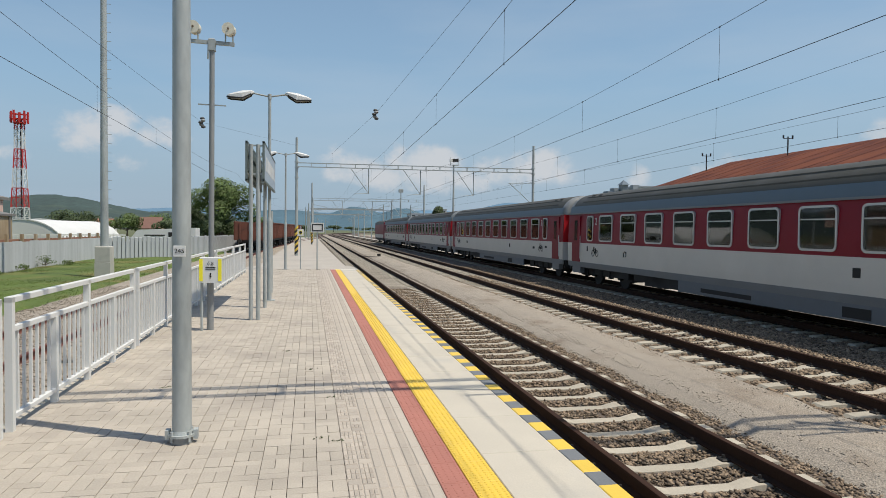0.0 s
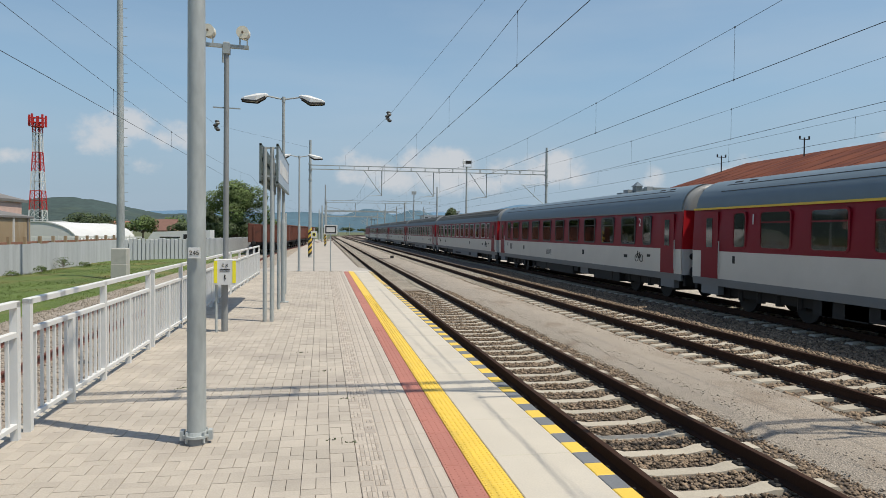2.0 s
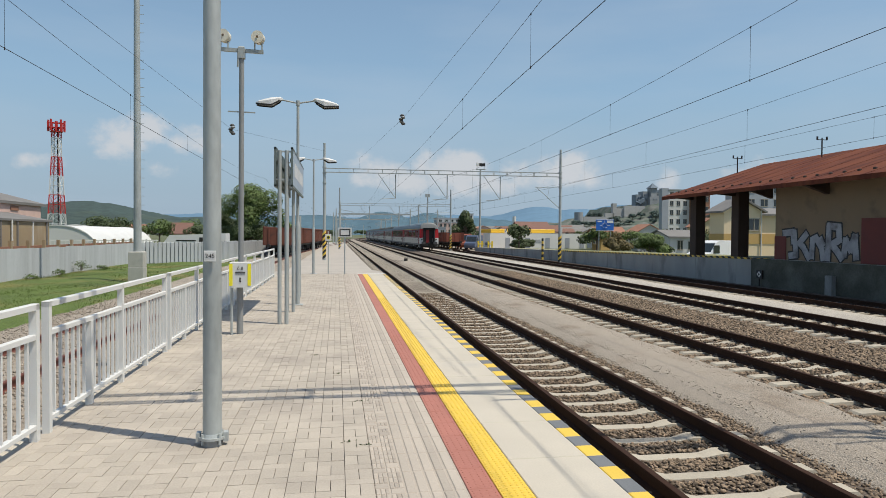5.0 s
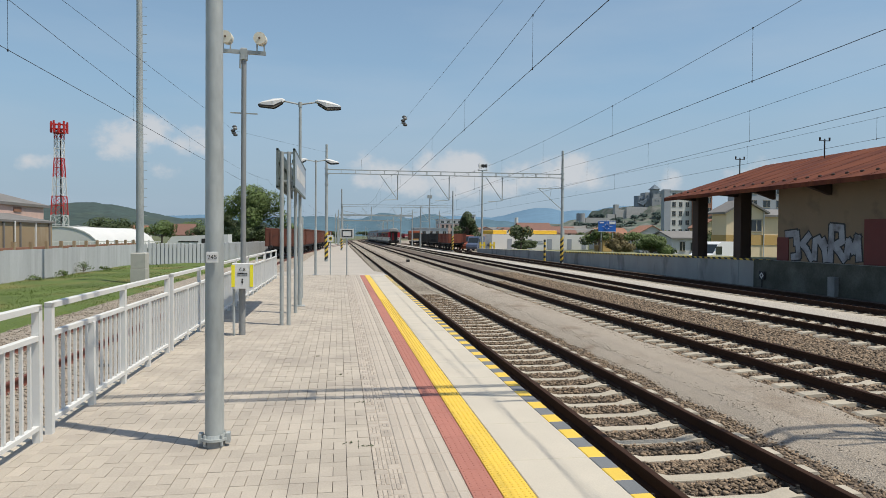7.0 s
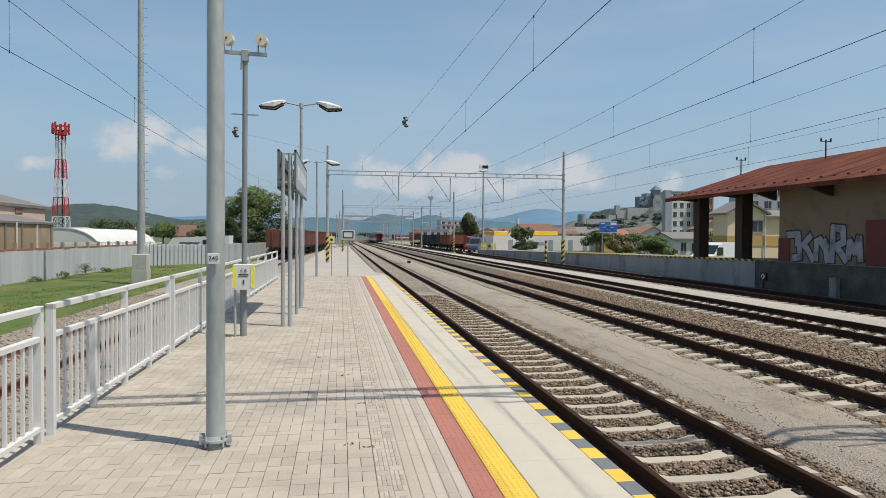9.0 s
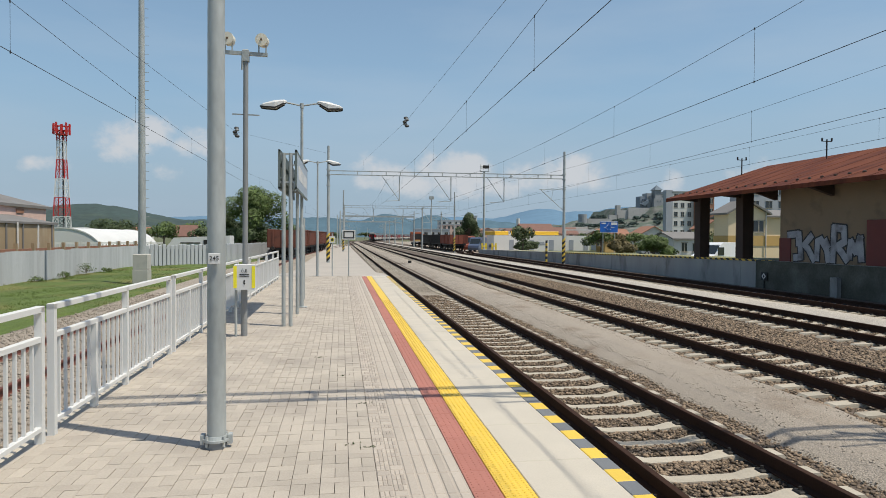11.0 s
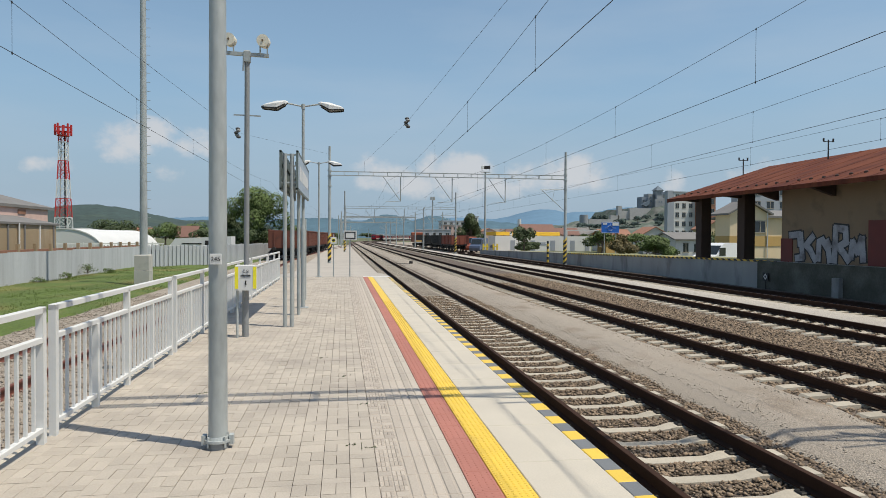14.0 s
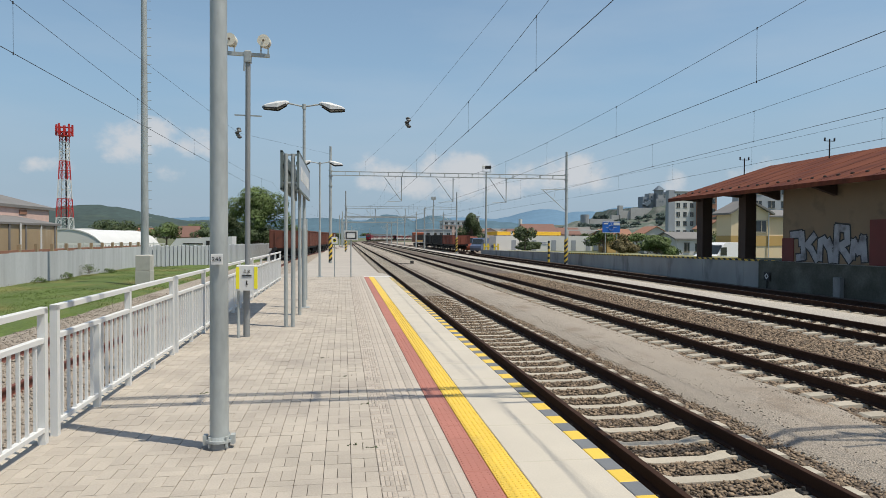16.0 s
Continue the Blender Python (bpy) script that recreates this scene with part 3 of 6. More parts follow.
def build_bogie(root, y):
    b = part("bogie", Shape().box(-1.05, -0.85, y - 1.9, y + 1.9, 0.42, 0.72, 0.03).box(0.85, 1.05, y - 1.9, y + 1.9, 0.42, 0.72, 0.03).box(-1.0, 1.0, y - 0.3, y + 0.3, 0.4, 0.8), M_dark, root)
    for dy in (-1.25, 1.25):
        s = Shape()
        for sx in (-0.75, 0.75):
            s.rod((sx - 0.065, y + dy, 0.46), (sx + 0.065, y + dy, 0.46), 0.46, n=20)
        s.rod((-0.9, y + dy, 0.46), (0.9, y + dy, 0.46), 0.08, n=8)
        part("wheelset", s, M_dark, b, smooth=True)
    for sx in (-1.0, 1.0):
        for dy in (-1.25, -0.4, 0.4, 1.25):
            part("spring", Shape().rod((sx, y + dy, 0.35), (sx, y + dy, 0.85), 0.12, n=8), M_dark, b)


def rounded(cy, cz, w, h, r):
    """A rectangle with round corners, as (y, z) pairs."""
    out = []
    for sy, sz, a0 in ((1, 1, 0), (-1, 1, 90), (-1, -1, 180), (1, -1, 270)):
        for k in range(4):
            a = radians(a0 + 30 * k)
            out.append((cy + sy * (w / 2 - r) + r * math.cos(a), cz + sz * (h / 2 - r) + r * math.sin(a)))
    return out


def side_text(words, size, sg, y, z, parent):
    cu = bpy.data.curves.new("numeral", "FONT")
    cu.body, cu.size, cu.align_x, cu.align_y, cu.extrude = words, size, "CENTER", "CENTER", 0.002
    tmp = new("numeral", cu)
    me = bpy.data.meshes.new_from_object(tmp.evaluated_get(bpy.context.evaluated_depsgraph_get()))
    bpy.data.objects.remove(tmp)
    me.materials.clear()
    me.materials.append(M_white)
    ob = new("class_numeral", me)
    ob.parent = parent
    ob.matrix_local = pose(sg * 1.415, y, z, 90, 0, 90 * sg)


def build_bicycle_sign(root, sg, yc):
    for dy in (-0.19, 0.19):
        n, w = 18, Shape()
        pts = [(sg * x, yc + dy + r * math.cos(2 * math.pi * i / n), 1.38 + r * math.sin(2 * math.pi * i / n)) for x, r in ((1.428, 0.143), (1.438, 0.143), (1.438, 0.117), (1.428, 0.117)) for i in range(n)]
        w.add(pts, [(k * n + i, k * n + (i + 1) % n, (k + 1) % 4 * n + (i + 1) % n, (k + 1) % 4 * n + i) for k in range(4) for i in range(n)])
        part("bicycle_wheel", w, M_dark, root)
    s = Shape()
    for u0, v0, u1, v1 in ((-0.19, 1.38, -0.06, 1.56), (0.19, 1.38, 0.11, 1.64), (-0.06, 1.55, 0.12, 1.55), (0, 1.37, 0.12, 1.55), (-0.08, 1.60, 0, 1.37), (0.05, 1.64, 0.15, 1.64)):
        s.bar((sg * 1.436, yc + u0, v0), (sg * 1.436, yc + u1, v1), 0.02, 0.02)
    part("bicycle_frame", s, M_dark, root)


def build_coach(length, first_class):
    root = thing("passenger_coach", "red and white first class coach with a yellow line" if first_class else "dark red and white passenger coach with grey roof", "train coach", group="coaches of the departing train")
    L = length - 0.7
    a, b = 0.35, 0.35 + L
    count, wide = (10 if length > 26 else 9), (1.2 if first_class else 1.15)
    openings = sorted([(b - 4.0 - (L - 8.0) * i / (count - 1), wide) for i in range(count)] + [(a + 2.45, 0.55), (b - 2.45, 0.55)])
    for sg in (-1, 1):
        s = shell(1.79, 1.935, a, b, sides=(sg,))
        more = [shell(2.925, 3.12, a, b, sides=(sg,))]
        edges = [a] + [e for y, w in openings for e in (y - w / 2 + 0.01, y + w / 2 - 0.01)] + [b]
        more += [shell(1.935, 2.925, e0, e1, sides=(sg,)) for e0, e1 in zip(edges[::2], edges[1::2])]
        for m in more:
            s.add(m.v, m.f)
        part("upper_side", s, M_tr_red, root, "dark red upper side")
        part("lower_side", shell(0.95, 1.79, a, b, sides=(sg,)), M_tr_white, root, "white lower side")
        part("sill", shell(0.72, 0.95, a, b, sides=(sg,)), M_tr_grey, root, "grey sill")
    # roof
    arc = [(1.36 * math.cos(t) ** 0.75 if math.cos(t) > 0 else 0, 3.12 + 0.93 * math.sin(t)) for t in [math.pi / 2 * i / 9 for i in range(10)]]
    prof = arc + [(-x, z) for x, z in arc[::-1][1:]]
    s = Shape().strip([[(x * 0.96 if y in (a, b) else x, y, z - (0.06 if y in (a, b) else 0)) for x, z in prof] for y in (a, a + 0.5, b - 0.5, b)])
    part("roof", s, M_tr_roof, root, "dark grey roof", smooth=True)
    c = Shape()
    for k in (0, 1):
        seg = [(x + 0.012, z + 0.006) for x, z in (arc[:3] if length > 26 else arc[:9])]
        c.strip([[((1 - 2 * k) * x, y, z) for x, z in seg] for y in (a + 0.1, b - 0.1)])
    part("cornice", c, M_tr_cornice if length > 26 else M_tr_cornice_light, root, "blue grey roof edge", smooth=True)
    s = Shape()
    for x in (-1.2, -1.0, 1.0, 1.2):
        zz = 3.12 + 0.93 * (1 - min(1, abs(x) / 1.36) ** 2.6) ** 0.5
        s.bar((x, a + 1.2, zz + 0.0), (x, b - 1.2, zz + 0.0), 0.03, 0.05)
    part("roof_ribs", s, M_tr_roof, root)
    me_vent = Shape().box(-0.9, -0.6, -0.18, 0.18, 3.80, 3.93, 0.03).mesh("roof_vent", M_dark)
    for y in (a + 1.6, a + 2.3, b - 2.3, b - 1.6):
        part("roof_vent", me_vent, None, root).location = (0, y, 0)
    s = Shape().box(-1.42, -1.36, a, b, 3.07, 3.13).box(1.36, 1.42, a, b, 3.07, 3.13)
    part("gutter", s, M_yellow if first_class else M_tr_grey, root, "yellow line" if first_class else "")
    # ends with gangway bellows, buffers and lamps
    for y, d in ((a, -1), (b, 1)):
        o = [(-1.40, 0.72), (1.40, 0.72), (1.42, 1.79), (1.36, 3.12)] + [(x, z - 0.05) for x, z in prof[1:-1]] + [(-1.36, 3.12), (-1.42, 1.79)]
        part("end_wall", Shape().prism([(1.42, 1.79), (1.36, 3.10), (-1.36, 3.10), (-1.42, 1.79)], "y", y + d * 0.005, y + d * 0.03), M_end_red, root, "bright red end wall")
        dome = [[(x * k, y + d * e, 3.10 + (z - 3.12) * k) for x, z in prof] for k, e in ((1.004, -0.35), (0.995, -0.12), (0.97, 0.0), (0.93, 0.06), (0.86, 0.09), (0.6, 0.12), (0.02, 0.13))]
        part("roof_end", Shape().strip(dome), M_tr_cap, root, "pale grey rounded roof end", smooth=True)
        # flat black sheet painted in for the shade inside the gangway
        part("end_shade", Shape().prism([(-0.86, 0.75), (0.86, 0.75), (0.86, 3.3), (-0.86, 3.3)], "y", y + d * 0.031, y + d * 0.045), M_rubber, root)
        for sx in (-1, 1):
            part("corner_panel", Shape().box(*sorted((sx * 1.41, sx * 0.80)), *sorted((y + d * 0.005, y + d * 0.03)), 0.92, 1.79), M_end_white, root)
            part("tail_lamp", Shape().rod((sx * 1.05, y + d * 0.05, 1.55), (sx * 1.05, y + d * 0.10, 1.55), 0.11, n=14), M_dark, root)
            bf = part("buffer", Shape().rod((sx * 0.875, y, 1.06), (sx * 0.875, y + d * 0.55, 1.06), 0.09, n=10), M_dark, root)
            part("buffer_head", Shape().prism([(sx * 0.875 + u, 1.04 + v) for u, v in rounded(0, 0, 0.60, 0.34, 0.12)], "y", *sorted((y + d * 0.55, y + d * 0.60))), M_buffer, bf)
            part("bellows", Shape().rod((sx * 0.72, y + d * 0.20, 0.95), (sx * 0.72, y + d * 0.20, 3.2), 0.15, n=12), M_rubber, root, "black rubber gangway tube")
        part("bellows", Shape().rod((-0.88, y + d * 0.25, 3.1), (0.88, y + d * 0.25, 3.1), 0.16, n=12), M_rubber, root)
        part("end_door", Shape().box(-0.46, 0.02, *sorted((y + d * 0.046, y + d * 0.07)), 1.1, 2.95), M_door_dull, root, "dull dark red gangway door")
        part("door_leaf", Shape().box(0.04, 0.46, *sorted((y + d * 0.046, y + d * 0.06)), 1.1, 2.95), M_rubber, root)
        part("door_bar", Shape().rod((0.52, y + d * 0.12, 1.2), (0.52, y + d * 0.12, 1.75), 0.018, n=6), M_tr_cap, root, "pale grab bar")
        part("hood", Shape().box(-0.92, 0.92, *sorted((y + d * 0.05, y + d * 0.5)), 3.27, 3.33, 0.01), M_tr_cap, root, "pale grey gangway hood")
        for sx in (-1, 1):
            part("hose", Shape().rod((sx * 0.45, y + d * 0.12, 0.95), (sx * 0.52, y + d * 0.25, 0.45), 0.03, n=6).rod((sx * 0.52, y + d * 0.25, 0.45), (sx * 0.36, y + d * 0.2, 0.6), 0.03, n=6), M_rubber, root)
        part("end_beam", Shape().box(-1.3, 1.3, *sorted((y - d * 0.1, y + d * 0.05)), 0.55, 0.92), M_dark, root)
        part("coupling", Shape().box(-0.12, 0.12, y, y + d * 0.4, 0.9, 1.15).rod((0.25, y + d * 0.3, 1.0), (0.3, y + d * 0.35, 0.55), 0.03, n=6).rod((-0.25, y + d * 0.3, 1.0), (-0.3, y + d * 0.35, 0.55), 0.03, n=6), M_dark, root)
    # windows: a rounded frame standing proud, dark glass, a bar across the upper quarter
    def window(y, w, z0=1.93, z1=2.93):
        for sg in (-1, 1):
            xs = sorted((sg * 1.418, sg * 1.432))
            f = part("window", Shape().prism(rounded(y, (z0 + z1) / 2, w, z1 - z0, 0.11), "x", *xs), M_pane, root)
            outer, inner = rounded(y, (z0 + z1) / 2, w + 0.09, z1 - z0 + 0.09, 0.14), rounded(y, (z0 + z1) / 2, w - 0.02, z1 - z0 - 0.02, 0.10)
            k = len(outer)
            vs = [(sg * x, u, v) for x, ring in ((1.36, outer), (1.443, outer), (1.443, inner), (1.428, inner)) for u, v in ring]
            s = Shape().add(vs, [(r * k + i, r * k + (i + 1) % k, (r + 1) * k + (i + 1) % k, (r + 1) * k + i) for r in range(3) for i in range(k)])
            part("window_frame", s, frame_paint, f)
            if w > 0.8:
                part("window_bar", Shape().box(*sorted((sg * 1.43, sg * 1.438)), y - w / 2, y + w / 2, z1 - 0.30, z1 - 0.27), frame_paint, f)
    frame_paint = M_tr_red if first_class else M_tr_frame if length > 26 else M_buffer
    for y, w in openings:
        window(y, w)
    part("floor", Shape().box(-1.3, 1.3, a + 0.1, b - 0.1, 1.12, 1.2), M_seat, root)
    part("inner_ceiling", Shape().box(-1.26, 1.26, a + 0.1, b - 0.1, 3.06, 3.1), M_lining, root)
    for y in (a + 1.75, b - 1.75):
        part("partition", Shape().box(-1.3, 1.3, y - 0.03, y + 0.03, 1.2, 3.06), M_lining, root)
    for i in range(count):
        y = a + 3.3 + (L - 6.6) * i / (count - 1)
        s = Shape()
        for sx in (-1, 1):
            s.box(*sorted((sx * 0.28, sx * 1.22)), y - 0.07, y + 0.07, 1.2, 2.32, 0.05).box(*sorted((sx * 0.28, sx * 1.22)), y - 0.55, y + 0.55, 1.5, 1.66, 0.03)
        part("seat", s, M_seat, root, "dark blue seats back to back")
    for sx in (-1, 1):
        part("luggage_rack", Shape().box(*sorted((sx * 0.85, sx * 1.28)), a + 2.0, b - 2.0, 2.76, 2.79), M_tr_frame, root)
    for y in (a + 0.95, b - 0.95):
        for sg in (-1, 1):
            x = sg * 1.40
            d = part("door", Shape().box(min(x, x + sg * 0.04), max(x, x + sg * 0.04), y - 0.45, y + 0.45, 0.95, 3.0, 0.0), M_tr_red, root, "dark red folding door")
            part("door_window", Shape().box(min(x, x + sg * 0.05), max(x, x + sg * 0.05), y - 0.16, y + 0.16, 1.9, 2.8), M_glass, d)
            part("step", Shape().box(min(x, x - sg * 0.2), max(x, x - sg * 0.2), y - 0.45, y + 0.45, 0.45, 0.72), M_tr_grey, d)
            part("handrail", Shape().rod((x + sg * 0.07, y - 0.55, 1.1), (x + sg * 0.07, y - 0.55, 2.1), 0.018, n=6), M_tr_frame, d)
    build_bogie(root, a + 3.3), build_bogie(root, b - 3.3)
    # boxes under the floor
    for y0, y1, z0, col in ((6.6, 8.6, 0.38, M_dark), (9.4, 10.4, 0.45, M_tr_grey), (11.5, 15.0, 0.32, M_dark), (15.8, 17.6, 0.42, M_dark)):
        k = L / 25.7
        part("underfloor_box", Shape().box(-1.3, 1.3, y0 * k, y1 * k, z0, 0.74, 0.0), col, root)
    part("underframe", Shape().box(-1.2, 1.2, a, b, 0.66, 0.80), M_dark, root)
    gear = random.Random(int(length))
    for i in range(16):
        y = a + 5.6 + (L - 11.2) * (i + gear.uniform(-0.3, 0.3)) / 15
        if length < 26 or y > b - 9.3:
            w = gear.uniform(0.25, 0.75)
            part("equipment_case", Shape().box(-1.28, 1.28, y - w, y + w, gear.uniform(0.3, 0.5), 0.74, 0.0), M_dark, root)
    for y in (a + 1.2, b - 1.2, a + 5.4, b - 5.4):
        part("brake_hose_box", Shape().box(-1.1, 1.1, y - 0.35, y + 0.35, 0.35, 0.74), M_dark, root)
    if length > 26:
        for sx in (-1.37, 1.37):
            part("skirt", Shape().box(sx - 0.03, sx + 0.03, a + 6.0, b - 9.5, 0.36, 0.74), M_skirt, root, "blue grey skirt panel")
            part("skirt_grille", Shape().box(sx - 0.04, sx + 0.04, a + 8.2, a + 9.0, 0.42, 0.66), M_dark, root)
            part("skirt_grille", Shape().box(sx - 0.04, sx + 0.04, a + 12.2, a + 14.6, 0.45, 0.58), M_dark, root)
    # class numerals, a bicycle sign, and lettering too small to read as plain bars
    for sg in (-1, 1):
        for y in (a + 3.05, b - 3.05):
            side_text("1" if first_class else "2", 0.42, sg, y, 2.72, root)
        x0, x1 = sorted((sg * 1.415, sg * 1.432))
        for y, w, z, h in ((a + 2.3, 0.25, 1.45, 0.10), (a + 4.2, 0.3, 1.36, 0.12), (a + 8.6, 0.22, 1.33, 0.22), (b - 2.2, 0.12, 1.45, 0.22)):
            part("lettering", Shape().box(x0, x1, y - w / 2, y + w / 2, z, z + h), M_dark, root)
        if not first_class:
            build_bicycle_sign(root, sg, a + 3.05)
            if length > 26:
                build_bicycle_sign(root, sg, b - 3.0)
            else:
                for dy in (-0.13, 0.13):
                    part("pictogram_bar", Shape().box(x0, x1, b - 3.0 + dy - 0.06, b - 3.0 + dy + 0.06, 1.28, 1.62), M_dark, root)
                for k in range(5):
                    part("side_louvre", Shape().box(x0, x1, b - 10.6, b - 9.8, 1.18 + k * 0.06, 1.205 + k * 0.06), M_buffer, root)
            for ye in (b - 5.75,):
                part("emblem", Shape().sweep([(-0.02, -0.01), (0.02, -0.01), (0.02, 0.01), (-0.02, 0.01)], [(sg * 1.433, ye + 0.10 * math.cos(t), 1.42 + 0.12 * math.sin(t)) for t in [-0.8 + i * 0.42 for i in range(12)]]), M_dark, root)
        elif sg < 0:
            part("side_sign", Shape().box(x0, x1, a + 3.0, a + 3.3, 1.3, 1.6), M_tr_frame, root)
    return root


def build_loco():
    root = thing("electric_locomotive", "red electric locomotive with a white band and raised pantograph", "locomotive", group="locomotives")
    L = 16.5
    part("body", shell(0.9, 3.2, 1.2, L - 1.2), M_tr_red, root)
    part("white_band", shell(0.9, 1.5, 1.2, L - 1.2, 1.44), M_tr_white, root)
    part("roof", Shape().prism([(-1.4, 3.2), (1.4, 3.2), (1.15, 3.65), (0.7, 3.85), (-0.7, 3.85), (-1.15, 3.65)], "y", 1.2, L - 1.2), M_tr_roof, root)
    for y0, y1 in ((1.2, 0.35), (L - 1.2, L - 0.35)):
        s = Shape().add([(-1.42, y0, 0.9), (1.42, y0, 0.9), (1.38, y0, 3.5), (-1.38, y0, 3.5), (-1.3, y1, 0.9), (1.3, y1, 0.9), (1.25, (y0 * 0.5 + y1 * 0.5), 3.4), (-1.25, (y0 * 0.5 + y1 * 0.5), 3.4), (-1.3, y1, 2.0), (1.3, y1, 2.0)],
                        [(4, 5, 9, 8), (8, 9, 6, 7), (0, 4, 8, 7, 3), (1, 2, 6, 9, 5), (3, 7, 6, 2), (0, 1, 5, 4)])
        part("cab", s, M_tr_red, root, "bright red cab front")
        d = 1 if y1 > y0 else -1
        part("windscreen", Shape().add([(-1.1, y1 + d * 0.0, 2.2), (1.1, y1 + d * 0.0, 2.2), (1.1, (y0 + y1) / 2 + d * 0.1, 3.1), (-1.1, (y0 + y1) / 2 + d * 0.1, 3.1)], [(0, 1, 2, 3)]).add([(-1.1, y1 + d * 0.03, 2.2), (1.1, y1 + d * 0.03, 2.2), (1.1, (y0 + y1) / 2 + d * 0.13, 3.1), (-1.1, (y0 + y1) / 2 + d * 0.13, 3.1)], [(0, 1, 2, 3)]), M_glass, root)
        for sx in (-0.9, 0.9):
            part("buffer", Shape().rod((sx, y1, 1.05), (sx, y1 + d * 0.5, 1.05), 0.2, n=10), M_dark, root)
            part("headlight", Shape().rod((sx, y1, 1.6), (sx, y1 + d * 0.06, 1.6), 0.13, n=12), M_white, root)
    build_bogie(root, 4.2), build_bogie(root, L - 4.2)
    part("underframe", Shape().box(-1.3, 1.3, 1.0, L - 1.0, 0.5, 0.95), M_dark, root)
    s = Shape()
    for sx in (-0.6, 0.6):
        s.rod((sx, 4.5, 3.9), (sx * 0.5, 6.2, 4.8), 0.03, n=6).rod((sx * 0.5, 6.2, 4.8), (sx * 0.8, 4.8, 5.5), 0.025, n=6)
    s.bar((-0.9, 4.8, 5.52), (0.9, 4.8, 5.52), 0.25, 0.05)
    part("pantograph", s, M_dark, root)
    return root


def run_rows(x0, offset, speed):
    """Poses of a vehicle whose rear stands at offset at the start, along a track through x0."""
    rows = []
    for i in range(33):
        t = i * 0.5
        y = offset + speed * t
        slope = (bend(y + 15) - bend(y + 11)) / 4
        rows.append((t, pose(x0 + bend(y), y, RAIL, 0, 0, -math.degrees(math.atan(slope)))))
    return rows


COACHES = []


def build_trains():
    long_one, short_first, short = build_coach(26.1, False), build_coach(24.2, True), build_coach(24.3, False)
    loco = build_loco()
    place = [(short_first, -70.9), (short, -46.7)]
    ahead = [-22.4 + 26.1 * i for i in range(5)]
    place.append((long_one, ahead[0]))
    for y in ahead[1:]:
        place.append((copy_thing(long_one, pose(0, 0, 0)), y))
    place.append((loco, ahead[-1] + 26.1))
    for ob, y in place:
        COACHES.append((ob, 13.3, y, SPEED))
    # the second train comes the other way on the next track
    second = copy_thing(loco, pose(0, 0, 0))
    tagged(second, "red electric locomotive hauling an oncoming passenger train")
    COACHES.append((second, 8.55, 680.0, -ONCOMING))
    for i in range(6):
        c = copy_thing(long_one, pose(0, 0, 0))
        tagged(c, "distant dark red and white coach of an oncoming train", group="coaches of the oncoming train")
        COACHES.append((c, 8.55, 680.0 + 16.5 + 26.1 * i, -ONCOMING))


build_trains()


# ---- platform furniture ----
def build_speaker_mast():
    x, y = -1.615, 11.83
    root = thing("loudspeaker_mast", "grey steel mast with two horn loudspeakers on a crossbar", "loudspeaker mast")
    part("pole", Shape().rod((x - 0.03, y, 0), (x - 0.03, y, 0.80), 0.056, n=16).rod((x - 0.015, y, 0.80), (x, y, 4.84), 0.046, 0.042, 16), M_galv_dark, root, smooth=True)
    part("crossbar", Shape().bar((x - 0.36, y, 4.845), (x + 0.36, y, 4.825), 0.05, 0.06).box(x - 0.055, x + 0.055, y - 0.06, y + 0.06, 4.70, 4.90, 0.02).rod((x - 0.06, y - 0.03, 4.55), (x - 0.05, y - 0.05, 4.8), 0.018, n=6), M_galv, root)
    part("thin_arm", Shape().bar((x - 0.225, y, 3.80), (x + 0.225, y, 3.79), 0.02, 0.02), M_galv, root)
    for dx, dz in ((-0.295, 5.06), (0.265, 5.06)):
        s = Shape()
        s.rod((x + dx, y - 0.10, dz), (x + dx + 0.02, y + 0.05, dz), 0.105, 0.10, 18).rod((x + dx + 0.02, y + 0.05, dz), (x + dx + 0.03, y + 0.15, dz - 0.02), 0.10, 0.06, 14)
        h = part("loudspeaker", s, M_cream, root, "cream horn loudspeaker", smooth=True)
        part("horn_mouth", Shape().rod((x + dx, y - 0.112, dz), (x + dx, y - 0.098, dz), 0.018, n=10), M_bakelite, h)
        part("bracket", Shape().box(x + dx - 0.06, x + dx - 0.04, y - 0.02, y + 0.02, 4.83, dz).box(x + dx + 0.06, x + dx + 0.08, y - 0.02, y + 0.02, 4.83, dz), M_galv, h)
    part("conduit", Shape().rod((x - 0.15, y - 0.11, 0), (x - 0.15, y - 0.11, 0.9), 0.022, n=8), M_galv, root)
    box = part("equipment_box", Shape().box(x - 0.17, x + 0.17, y - 0.20, y - 0.07, 0.81, 1.24, 0.01), M_white, root, "white box with yellow side bands")
    for sx in (-0.15, 0.15):
        part("yellow_band", Shape().box(x + sx - 0.028, x + sx + 0.028, y - 0.206, y - 0.198, 0.84, 1.21), M_yellow_bright, box)
    text_part("number", "\u010d.8", 0.08, (x, y - 0.208, 1.13), box)
    part("plate_bars", Shape().box(x - 0.08, x + 0.08, y - 0.206, y - 0.2, 1.06, 1.075).box(x - 0.08, x + 0.08, y - 0.206, y - 0.2, 1.035, 1.045), M_dark, box)
    part("flash_symbol", Shape().add([(x - 0.01, y - 0.207, 0.98), (x + 0.015, y - 0.207, 0.975), (x + 0.005, y - 0.207, 0.93), (x + 0.02, y - 0.207, 0.925), (x - 0.008, y - 0.207, 0.86), (x + 0.002, y - 0.207, 0.905), (x - 0.014, y - 0.207, 0.91)], [(0, 1, 2, 3, 4, 5, 6)]), M_dark, box)


